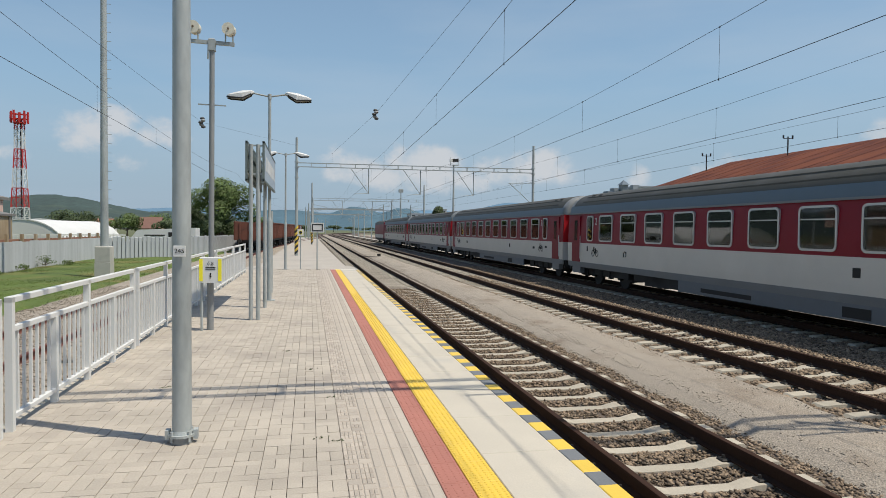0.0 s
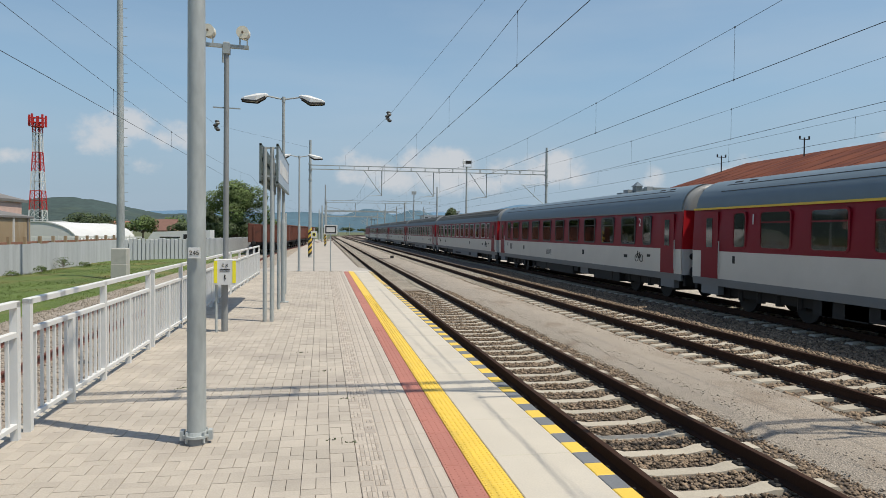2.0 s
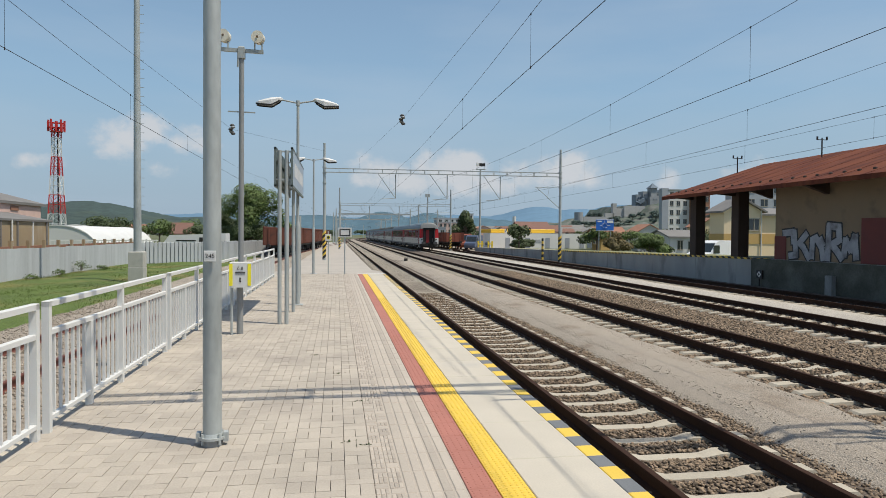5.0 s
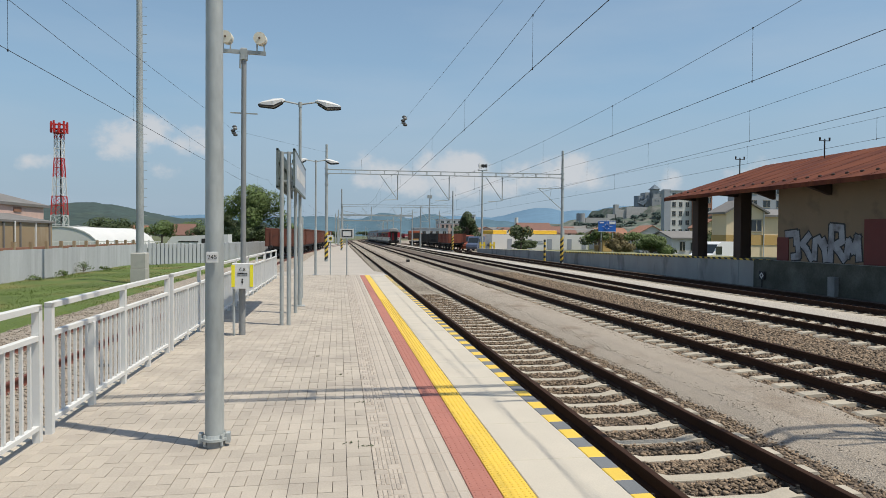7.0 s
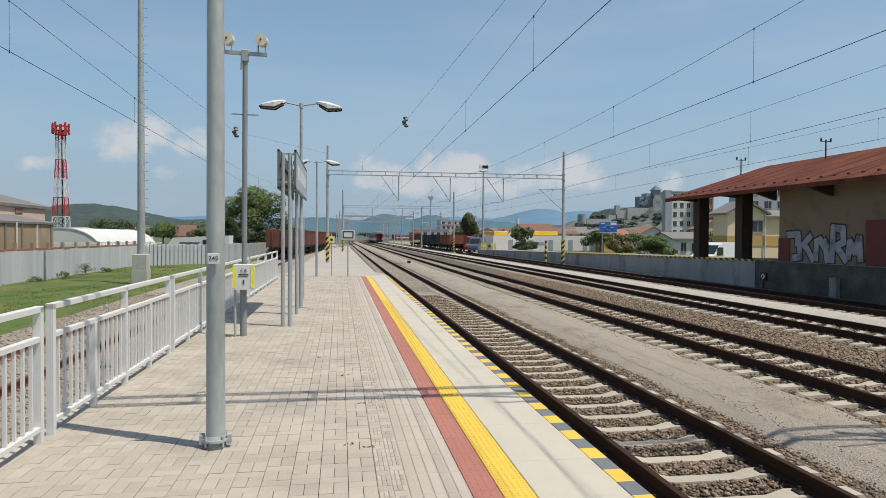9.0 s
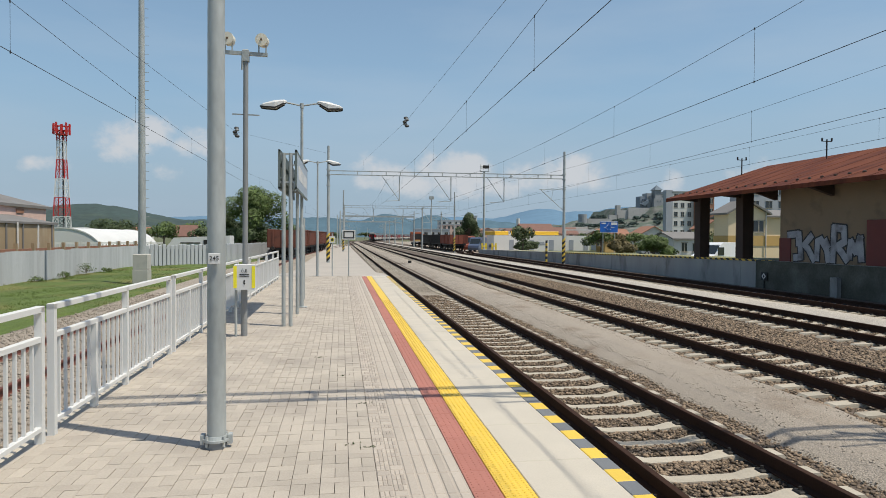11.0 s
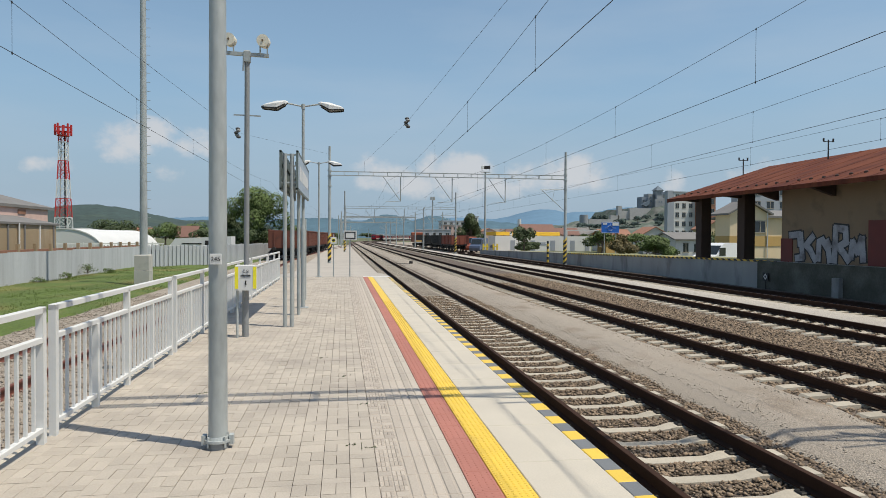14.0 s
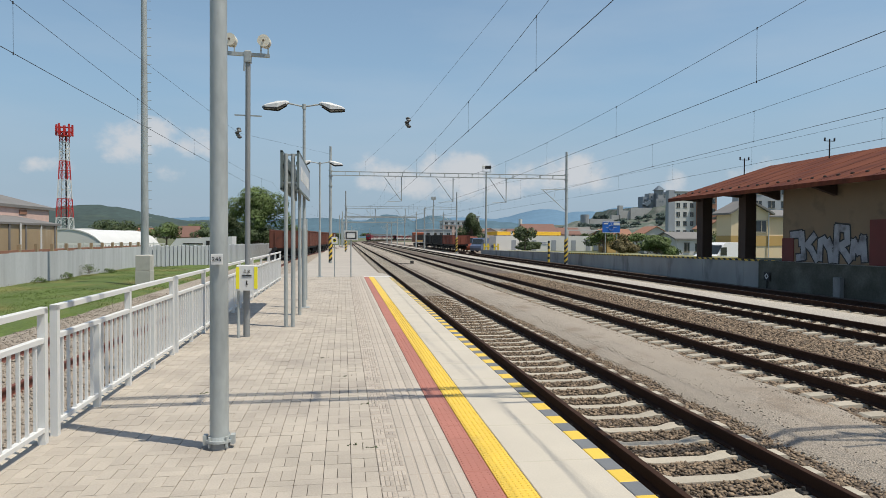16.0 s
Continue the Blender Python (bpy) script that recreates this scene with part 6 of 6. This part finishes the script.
part("portal", Shape().box(40.8, 41.0, 118, 118.2, -0.9, 3.0).box(46.8, 47.0, 118, 118.2, -0.9, 3.0).box(40.8, 47.0, 118, 118.2, 3.0, 3.2), M_pale_wall, gs)
build_house("house", "house with a red hipped roof behind the filling station", 47.3, 55.8, 170, 178, -0.9, 3.0, 5.2, M_cream_wall, M_redroof, "x", [("south", 50, 0.8, 1, 1.2), ("south", 53, 0.8, 1, 1.2)])
sgn = thing("road_sign", "large blue motorway direction sign on two posts", "road sign")
part("panel", Shape().box(40.3, 43.2, 100, 100.06, 2.5, 4.25, 0.02), M_blue_sign, sgn)
part("border", Shape().box(40.3, 43.2, 99.97, 99.99, 4.17, 4.22).box(40.3, 43.2, 99.97, 99.99, 2.53, 2.58).box(42.1, 43.1, 99.96, 99.99, 3.7, 4.1), M_white, sgn)
part("ring", Shape().sweep([(-0.06, -0.01), (0.06, -0.01), (0.06, 0.01), (-0.06, 0.01)], [(41.7 + 0.4 * math.cos(a), 99.95, 3.3 + 0.4 * math.sin(a)) for a in [i * math.pi / 7 for i in range(14)]]), M_white, sgn)
part("arrow_lines", Shape().box(40.9, 41.25, 99.96, 99.99, 3.28, 3.34).box(42.15, 42.6, 99.96, 99.99, 3.28, 3.34).box(41.67, 41.73, 99.96, 99.99, 3.75, 4.0).box(40.5, 41.2, 99.96, 99.99, 3.85, 4.05), M_white, sgn)
for x in (40.8, 42.7):
    part("post", Shape().rod((x, 100.1, -0.9), (x, 100.1, 4.2), 0.07, n=8), M_galv, sgn)
build_house("house", "small white house with a grey roof by the dock", 42.2, 46.5, 80, 86, -0.9, 1.6, 2.4, M_pale_wall, M_sheet, "x", [("south", 43.6, 0.0, 0.7, 1.1), ("south", 45.2, 0.0, 0.9, 1.0)])
build_house("house", "yellow house with a brown roof among bushes", 46, 49.5, 112, 116, -0.9, 1.4, 2.6, M_ochre_wall, M_brick, "y", [("south", 45, 0.3, 0.8, 1.0)])
build_house("house", "brown roofed house below the castle", 52, 58, 128, 134, -0.9, 2.0, 3.4, M_pale_wall, M_brick, "x", [("south", 54, 0.5, 1, 1.2), ("south", 57, 0.5, 1, 1.2)])
build_house("house", "white house with red roof below the castle", 66, 72, 140, 146, -0.9, 2.6, 4.2, M_pale_wall, M_brick, "y", [("south", 64, 1.0, 1, 1.2), ("south", 68, 1.0, 1, 1.2)])
build_house("house", "ochre house with red roof near the blocks", 68, 73, 118, 122, -0.9, 3.6, 5.2, M_cream_wall, M_brick, "y", [("south", 69, 1.0, 1, 1.2), ("south", 71.5, 2.6, 1, 1.2)])
build_block("apartment_block", "tall grey and white apartment block", 104.8, 114, 200, 203, -1, 16.4, M_pale_wall, 6, 4)
gb = new("blind_wall", Shape().box(102.6, 104.79, 199.9, 202, -1, 17.0).mesh("blind_wall", M_grey_wall))
gb.parent = [o for o in scene.objects if o.name.startswith("apartment_block") and o.parent is None][-1]
build_block("apartment_block", "apartment block with brown balconies", 112.0, 118, 198, 199.9, -1, 15.0, M_brick, 5, 3)
build_block("office_building", "white office building behind the wagons", 45, 61, 300, 312, -1, 9.0, M_pale_wall, 4, 6, side=3)
build_block("office_building", "white stair tower on the office building", 56, 61, 297, 300, -1, 11.0, M_pale_wall, 4, 2)
build_block("flat_building", "pink low building with white bands", 44, 52, 290, 298, -1, 7.0, M_pink_wall, 3, 4)
build_block("warehouse_building", "long low grey warehouse behind the loco", 30, 44, 270, 280, -1, 4.6, M_grey_wall, 1, 5)
build_block("apartment_block", "grey blue apartment block beyond the shed", 76, 93, 120, 122, -1, 12.2, M_grey_wall, 5, 6)
build_van(23.3, 113.0, "blue lorry parked at the end of the dock", M_blue_car, "lorry", 1.1, turn=62)
build_van(22.6, 118.0, "small red lorry at the end of the dock", M_wagon_orange, "lorry", 1.2, turn=70)
build_tree(27.0, 140, -0.9, 8.0, 7.6, M_leaf_dark, 4200, 60, "dense dark green pointed tree behind the wagons", size=0.3, cone=1.0)
build_tree(31.0, 108, -0.9, 2.6, 4.4, M_leaf_dark, 3000, 61, "wide dark green bush behind the dock", "bush", False, 0.2, "bush")
build_tree(30.9, 71, -0.9, 3.5, 3.0, M_leaf_brown, 2600, 62, "brownish green bush behind the dock", "bush", False, 0.17, "bush")
build_tree(35.1, 71, -0.9, 3.6, 3.9, M_leaf, 3400, 63, "bright green bush behind the dock", "bush", False, 0.17, "bush")
build_tree(38.5, 76, -0.9, 2.2, 4.0, M_leaf_dark, 900, 64, "low green hedge behind the dock", "bush", False, 0.17, "bush")
rngb = random.Random(77)
for i in range(26):
    y = rngb.uniform(100, 260)
    az = rngb.uniform(14, 31)
    build_tree(y * math.tan(radians(az)), y, -0.9, rngb.uniform(3.0, 5.0), rngb.uniform(4, 8), M_leaf if i % 3 else M_leaf_dark, 420, 100 + i, size=0.4)
for i in range(14):
    az = -7 + i * 1.5
    y = rngb.uniform(330, 420) + (330 if az > -1 else 0)
    build_tree(y * math.tan(radians(az)), y, -1.2, rngb.uniform(5, 8), rngb.uniform(12, 20), M_leaf_dark, 500, 200 + i, "distant dark trees along the line", size=0.9)


def build_town():
    """Small far houses on the slope under the castle."""
    rng = random.Random(6)
    for i in range(34):
        az = rng.uniform(11, 21)
        d = rng.uniform(280, 520)
        x, y = d * math.sin(radians(az)), d * math.cos(radians(az))
        w, h = rng.uniform(8, 14), rng.uniform(2.6, 5.0)
        build_house("town_house", rng.choice(("pale town house with a red roof", "cream town house with a brown roof")), x, x + w, y, y + 9, -1.2, h - 1.2, h + 1.6, rng.choice((M_pale_wall, M_cream_wall, M_pink_wall)), rng.choice((M_redroof, M_brick, M_sheet, M_sheet)), rng.choice("xy"),
                    [("south", x + w * 0.3, h * 0.4, 1.4, 1.6), ("south", x + w * 0.7, h * 0.4, 1.4, 1.6)])


build_town()


def castle_ground(x):
    """Height of the castle hill's crest: a long spur that ends in a steep rock."""
    knots = ((180, 4), (250, 8), (295, 19), (345, 27), (376, 31), (388, 44), (408, 46), (440, 38), (520, 28), (700, 18))
    for (x0, h0), (x1, h1) in zip(knots[:-1], knots[1:]):
        if x <= x1:
            return h0 + (h1 - h0) * max(0, x - x0) / (x1 - x0)
    return 18


def build_castle():
    s = Shape()
    noise.seed_set(2)
    rows = []
    for j in range(15):
        row = []
        for i in range(80):
            x, y = 180 + i * 6.5, 640 + j * 25
            h = castle_ground(x) * math.sin(min(1, j / 6.4) * math.pi / 2) ** 1.5 + 3.5 * noise.noise((x * 0.05, y * 0.05, 1)) + 1.5 * noise.noise((x * 0.17, y * 0.17, 3))
            row.append((x, y, -3 + max(0, h)))
        rows.append(row)
    s.strip(rows)
    thing("castle_hill", "rocky wooded castle hill above the town", "hill", kind="structure", shape=s, material=M_castle_hill, smooth=True)
    root = thing("castle", "grey stone castle with towers on a hill", "castle")
    Y = 800
    part("keep", Shape().box(394.2, 402.2, Y - 3, Y + 8, 30, 62.5), M_castle, root, "pale square keep")
    part("keep_roof", Shape().add([(392.8, Y - 4.5, 62.5), (403.6, Y - 4.5, 62.5), (403.6, Y + 9.5, 62.5), (392.8, Y + 9.5, 62.5), (398.4, Y + 2.5, 69)], [(0, 1, 4), (1, 2, 4), (2, 3, 4), (3, 0, 4), (0, 3, 2, 1)]), M_castle_roof, root, "dark pyramid roof")
    for x0, x1, zb, zt, dy, m in ((377.5, 385.5, 36, 54.5, 4, M_castle_dark), (385.5, 392.2, 36, 58.5, 2, M_castle), (391.5, 403.5, 36, 51.5, -5, M_castle), (402.2, 409.6, 38, 57, 0, M_castle_pale), (409.6, 424, 34, 47, 4, M_castle)):
        part("palace_wing", Shape().box(x0, x1, Y + dy, Y + dy + 14, zb, zt), m, root)
    part("wing_roof", Shape().prism([(401.8, 57), (410, 57), (406.5, 61)], "y", Y - 1, Y + 15), M_castle_roof, root)
    part("wing_roof", Shape().prism([(375, 44.5), (386, 50), (386, 46), (381, 42)], "y", Y - 2, Y + 3), M_castle_roof, root)
    for x0, x1, zb, zt, dy in ((356, 384, 24, 39.5, -8), (345, 356, 22, 36, -6), (300, 330, 12, 25, -14), (330, 341, 18, 30, -10)):
        part("outer_wall", Shape().box(x0, x1, Y + dy, Y + dy + 4, zb, zt), M_castle_pale, root, "pale curtain wall")
    part("gate_tower", Shape().box(339.8, 344.8, Y - 10, Y - 4, 15, 42), M_castle_pale, root)
    part("round_tower", Shape().rod((293, Y - 16, 5), (293, Y - 16, 30), 5.2, n=16), M_castle, root)
    for i, (x, z) in enumerate(((380, 49), (383, 49), (380, 45), (388, 53), (388, 48), (398, 58), (396.5, 47), (400, 47), (405, 53), (407.5, 53), (405, 48), (407.5, 48), (413, 43), (418, 43))):
        part("castle_window", Shape().box(x - 0.5, x + 0.5, Y - 5.3, Y - 5.05, z, z + 1.8) if 392 < x < 403 else Shape().box(x - 0.5, x + 0.5, Y - 0.3, Y + 3.9, z, z + 1.8), M_castle_roof, root)
    rng = random.Random(41)
    for i in range(26):
        x = rng.uniform(255, 420)
        dy = rng.uniform(-95, -20)
        if x < 290 or dy < -34:
            build_tree(x, Y + dy, castle_ground(x) * math.sin(min(1, (160 + dy) / 160) * math.pi / 2) ** 1.5 - 4.5, rng.uniform(7, 11), rng.uniform(10, 18), M_leaf_far, 300, 300 + i, "hazy dark trees on the castle hill", size=1.3)
    for i, x in enumerate((316, 322, 328, 349, 353)):
        build_tree(x, Y + 6, castle_ground(x) - 4, 13, 11, M_leaf_far, 320, 350 + i, "hazy dark trees behind the castle wall", size=1.3)


build_castle()
ch = thing("factory_chimney", "slender white factory chimney on the skyline", "chimney", shape=Shape().rod((243, 900, -1), (243, 900, 27.5), 3.2, 2.4, 12), material=M_pale_wall)


# far catenary masts, yard lamps and signals
def build_far_masts():
    rng = random.Random(12)
    for y, xs in ((128, (0.6, 15.5)), (150, (-0.2, 16.3, 22.5)), (178, (16.2, -1.0)), (205, (-0.6, 16.4)), (235, (-0.4, 16.8)), (265, (0, 17.3)), (300, (1.5, 19)), (340, (4, 22)), (390, (9, 27)), (440, (17, 37))):
        for x in xs:
            h = 8.2
            m = thing("catenary_mast", "distant grey catenary mast with a bracket arm", "mast", pose(x, y, -0.85), group="far catenary masts")
            part("pole", Shape().rod((0, 0, 0), (0, 0, h), 0.17, 0.12, 8), M_galv, m)
            d = 1 if x < 5 + bend(y) else -1
            part("bracket", Shape().bar((0, 0, h - 1.0), (d * 2.6, 0, h - 1.5), 0.07, 0.07).bar((0, 0, h - 2.3), (d * 2.6, 0, h - 1.5), 0.06, 0.06), M_galv, m)
    for y, xl, xr in ((150, 0.2, 16.3), (205, -0.4, 16.4)):
        g = thing("far_portal", "distant catenary portal beam over the tracks", "gantry", shape=Shape().box(xl, xr, y - 0.15, y + 0.15, 6.0, 6.35), material=M_galv)
    m = thing("yard_light_mast", "tall grey yard lighting mast with floodlights", "light mast")
    part("pole", Shape().rod((23.1, 107, -0.9), (23.1, 107, 12.4), 0.2, 0.12, 12), M_galv, m)
    part("cage", Shape().bar((22.4, 107, 12.4), (23.9, 107, 12.4), 0.5, 0.08).rod((22.5, 106.8, 12.4), (22.5, 106.8, 13.6), 0.04, n=6).rod((23.8, 106.8, 12.4), (23.8, 106.8, 13.6), 0.04, n=6), M_galv, m)
    for dx in (-0.5, 0.0, 0.5):
        part("floodlight", Shape().box(23.1 + dx - 0.22, 23.1 + dx + 0.22, 106.6, 106.9, 12.9, 13.4, 0.04), M_white if dx < 0 else M_dark, m)
    m = thing("yard_light_mast", "distant grey yard lighting mast", "light mast")
    part("pole", Shape().rod((23.2, 172, -0.9), (23.2, 172, 11.4), 0.2, 0.12, 10), M_galv, m)
    part("cage", Shape().box(22.6, 23.8, 171.7, 172.3, 11.4, 12.2), M_galv, m)
    # buffer-stop barriers at the dock's end
    b = thing("buffer_stop", "yellow steel barrier at the end of the dock", "barrier")
    for x in (21.8, 22.4, 23.4, 24.0):
        part("post", Shape().box(x - 0.12, x + 0.12, 102, 102.2, -0.9, 0.75), M_farpaint, b)
    part("rail", Shape().box(21.7, 22.6, 101.95, 102.0, 0.2, 0.4).box(23.3, 24.1, 101.95, 102.0, 0.2, 0.4), M_farpaint, b)


build_far_masts()

# feeder wires, each with a cluster insulator
def build_feeder(points, at, label):
    wire("feeder_wire", points, 0.0055, label)
    ins = thing("wire_insulator", "dark clustered insulator hanging on a wire", "insulator")
    x, y, z = at
    for k in range(5):
        a = k * 1.9
        part("disc", Shape().ball((x + 0.07 * math.cos(a), y + 0.05 * math.sin(a), z - 0.24 + k * 0.115), 0.13, 0.13, 0.085, 10, 6), M_galv_dark if k % 2 else M_buffer, ins, smooth=True)


build_feeder([(1.82, 56.5, 7.2), (1.82, 56.4, 8.02), (3.62, 38.0, 8.26), (4.48, 18.0, 8.27), (6.2, -22.0, 8.29)], (3.62, 38.0, 8.26), "thin dark feeder wire with an insulator")
build_feeder([(-1.06, 56.5, 8.6), (-5.85, 38.9, 7.55), (-6.55, 17.0, 7.28), (-7.6, -16.0, 6.9)], (-5.85, 38.9, 7.55), "thin dark feeder wire over the siding")


def build_weeds():
    """Grass blades over the verge and weeds at the fence's foot."""
    rng = np.random.default_rng(9)
    n = 16000
    x, y = rng.uniform(-15.6, -8.2, n), 22 + 38 * rng.uniform(0, 1, n) ** 1.2
    h = rng.uniform(0.025, 0.08, n) * np.where(x < -14.8, 2.2, 1.0)
    a = rng.uniform(0, 6.28, n)
    dx, dy = np.cos(a) * 0.012, np.sin(a) * 0.012
    lx, ly = rng.uniform(-0.05, 0.05, n), rng.uniform(-0.05, 0.05, n)
    z = np.full(n, -0.72)
    v = np.stack([np.stack([x - dx, y - dy, z], -1), np.stack([x + dx, y + dy, z], -1), np.stack([x + lx, y + ly, z + h], -1)], 1).reshape(-1, 3)
    me = bpy.data.meshes.new("grass_blades")
    me.from_pydata(v.tolist(), [], [(3 * i, 3 * i + 1, 3 * i + 2) for i in range(n)])
    me.materials.append(M_grass)
    tagged(new("grass_blades", me), "short green grass blades on the verge", "grass", kind="stuff")


build_weeds()


# ---- paving of the platform ----
def build_paving():
    rng = random.Random(11)
    whole = Shape().box(0.0018, 0.1982, 0.002, 0.098, -0.06, 0.0, 0.002).mesh("paver", M_paver)
    half = Shape().box(0.0018, 0.0982, 0.002, 0.198, -0.06, 0.0, 0.002).mesh("paver", M_paver)
    rest = Shape()
    count = 0

    def lay(me, x, y, w, L):
        nonlocal count
        dz = rng.uniform(-0.0025, 0.002)
        if 3.4 < y < 6.2 and x > -1.2 and count < 300:
            part("paver", me, None, platform).location = (x, y, dz)
            count += 1
        else:
            rest.box(x + 0.0018, x + w - 0.0018, y + 0.002, y + L - 0.002, -0.05, dz, 0.002)

    for c in range(14):
        x = -2.54 + c * 0.2
        y = -6.0 + (c % 3) * 0.1 + rng.choice((0, 0.0, 0.1))
        while y < PLATFORM_END - 0.35:
            if rng.random() < 0.85:
                lay(half, x, y, 0.1, 0.2), lay(half, x + 0.1, y, 0.1, 0.2)
                y += 0.2
            lay(whole, x, y, 0.2, 0.1)
            y += 0.1
    tagged(part("far_pavers", rest, M_paver_rest, platform), kind="stuff")
    part("rear_paving", Shape().box(-2.54, 2.08, -14, -6.06, -0.05, -0.004), M_paver_rest, platform)
    # guide band: small blocks, then grooved slabs
    part("guide_base", Shape().box(0.262, 0.878, -6.0, PLATFORM_END - 0.3, -0.05, -0.007), M_groove, platform)
    s = Shape()
    y = -6.0
    while y < PLATFORM_END - 0.3:
        for k in range(2):
            if rng.random() < 0.3:
                s.box(0.263 + k * 0.1, 0.358 + k * 0.1, y + 0.004, y + 0.096, -0.05, rng.uniform(-0.004, 0), 0.006)
            else:
                for g in range(3):
                    s.box(0.263 + k * 0.1 + g * 0.032, 0.290 + k * 0.1 + g * 0.032, y + 0.004, y + 0.096, -0.05, -0.001, 0.004)
        y += 0.1
    tagged(part("guide_blocks", s, M_groove, platform), kind="stuff")
    y = -6.0
    k = 0
    while y < PLATFORM_END - 0.4:
        s = Shape()
        for g in range(5):
            s.box(0.467 + g * 0.082, 0.467 + g * 0.082 + 0.070, y + 0.003, y + 0.397, -0.05, 0.0, 0.008)
        part("grooved_slab", s, M_groove, platform)
        s = Shape().box(0.881, 1.078, y + 0.002, y + 0.398, -0.05, 0.0, 0.004)
        if 2 < y < 12:
            for i in range(4):
                for j in range(8):
                    s.rod((0.905 + i * 0.05, y + 0.03 + j * 0.048, 0), (0.905 + i * 0.05, y + 0.03 + j * 0.048, 0.003), 0.008, 0.006, 5)
        part("red_slab", s, M_redpave, platform, "dull red slab")
        s = Shape().box(1.084, 1.300, y + 0.002, y + 0.398, -0.05, 0.001, 0.004)
        if 2 < y < 18:
            for i in range(5):
                for j in range(9):
                    s.rod((1.106 + i * 0.043, y + 0.022 + j * 0.0444, 0), (1.106 + i * 0.043, y + 0.022 + j * 0.0444, 0.006), 0.014, 0.009, 6, True)
        part("yellow_slab", s, M_yellow, platform, "yellow studded warning slab")
        y += 0.4
    y = -6.05
    while y < PLATFORM_END - 1:
        dz = rng.uniform(-0.002, 0.002)
        part("edge_slab", Shape().box(1.306, 1.934, y + 0.003, y + 0.995, -0.14, dz, 0.006), M_concrete, platform, "pale concrete edge slab")
        for i in range(4):
            part("edge_block", Shape().box(1.936, 2.08, y + i * 0.25 + 0.002, y + i * 0.25 + 0.248, -0.14, dz, 0.006), M_greypaint if i % 2 else M_yellow, platform, "grey block" if i % 2 else "yellow block")
        y += 1.0
    part("end_kerb", Shape().box(0.88, 2.08, PLATFORM_END - 0.25, PLATFORM_END, -0.1, 0.003, 0.006), M_white, platform)
    part("edge_wall", Shape().box(1.95, 2.02, -14, PLATFORM_END, -0.9, -0.14), M_concrete, platform)


build_paving()


# ---- ballast stones ----
def build_stones():
    rng = np.random.default_rng(4)
    ico = np.array([(1, 0.2, 0.1), (-0.2, 1, 0), (-1, -0.1, 0.1), (0.1, -1, 0), (0.35, 0.3, 0.8), (-0.4, -0.25, 0.75), (0, 0, -0.8)])
    tri = np.array([(0, 1, 4), (1, 2, 5), (1, 5, 4), (2, 3, 5), (3, 0, 4), (3, 4, 5), (1, 0, 6), (2, 1, 6), (3, 2, 6), (0, 3, 6)])

    def scatter(name, label, x0, x1, y0, y1, per_m2, size, z, material, keep):
        n = int((x1 - x0) * (y1 - y0) * per_m2)
        x, y = rng.uniform(x0, x1, n), y0 + (y1 - y0) * rng.uniform(0, 1, n) ** 1.35
        ok = keep(x, y)
        x, y = x[ok], y[ok]
        n = len(x)
        zz = z(x, y) if callable(z) else np.full(n, z)
        r = rng.uniform(size[0], size[1], n)
        sh = ico[None] * rng.uniform(0.6, 1.25, (n, 7, 1)) * (r[:, None] * rng.uniform(0.6, 1.25, (n, 3)))[:, None, :]
        a = rng.uniform(0, 6.28, n)
        c, s = np.cos(a)[:, None], np.sin(a)[:, None]
        v = np.stack([sh[..., 0] * c - sh[..., 1] * s + x[:, None], sh[..., 0] * s + sh[..., 1] * c + y[:, None], sh[..., 2] * 0.8 + (zz + rng.uniform(-0.012, 0.012, n))[:, None]], -1).reshape(-1, 3)
        f = (tri[None] + (np.arange(n) * 7)[:, None, None]).reshape(-1, 3)
        me = bpy.data.meshes.new(name)
        me.vertices.add(len(v)), me.loops.add(f.size), me.polygons.add(len(f))
        me.vertices.foreach_set("co", v.ravel())
        me.loops.foreach_set("vertex_index", f.ravel())
        me.polygons.foreach_set("loop_start", np.arange(len(f)) * 3)
        me.update(calc_edges=True)
        me.materials.append(material)
        tagged(new(name, me), label, "ballast", kind="stuff")

    def crib(first, x0):
        def keep(x, y):
            d = (y - first) % 0.6
            on = (d < 0.12) | (d > 0.48)
            return ~(on & (np.abs(x - x0) < 1.33)) & (np.abs(np.abs(x - x0) - 0.753) > 0.085)
        return keep

    for x0, first, y1, per in ((3.785, 0.45, 28, 760), (8.55, 0.60, 36, 330), (13.3, 0.30, 45, 170), (18.0, 0.15, 55, 90)):
        scatter("ballast_stones", "angular brown ballast stones between the sleepers", x0 - 1.65, x0 + 1.75, 0.0 if x0 < 5 else 4.0, y1, per, (0.019, 0.038) if x0 < 5 else (0.028, 0.055), lambda x, y, c=x0: np.where(np.abs(x - c) > 0.8, -0.80, -0.785), M_stone, crib(first, x0))
    scatter("ballast_stones", "angular brown ballast stones between two tracks", 10.2, 11.7, 9.5, 45, 300, (0.028, 0.055), -0.78, M_stone, lambda x, y: x > 0)
    scatter("gravel_stones", "loose pale stones along the gravel path", 5.3, 7.15, 4.5, 24, 260, (0.008, 0.022), lambda x, y: np.where((x < 5.6) | (x > 6.9), -0.765, -0.70), M_gravel, lambda x, y: x > 0)
    scatter("siding_stones", "pale stones in the siding", -8.2, -3.3, 8, 30, 120, (0.02, 0.045), -0.735, M_gravel, lambda x, y: x < 0)


build_stones()


def motions():
    for ob, x, y, v in COACHES:
        walk(ob, run_rows(x, y, v))


motions()
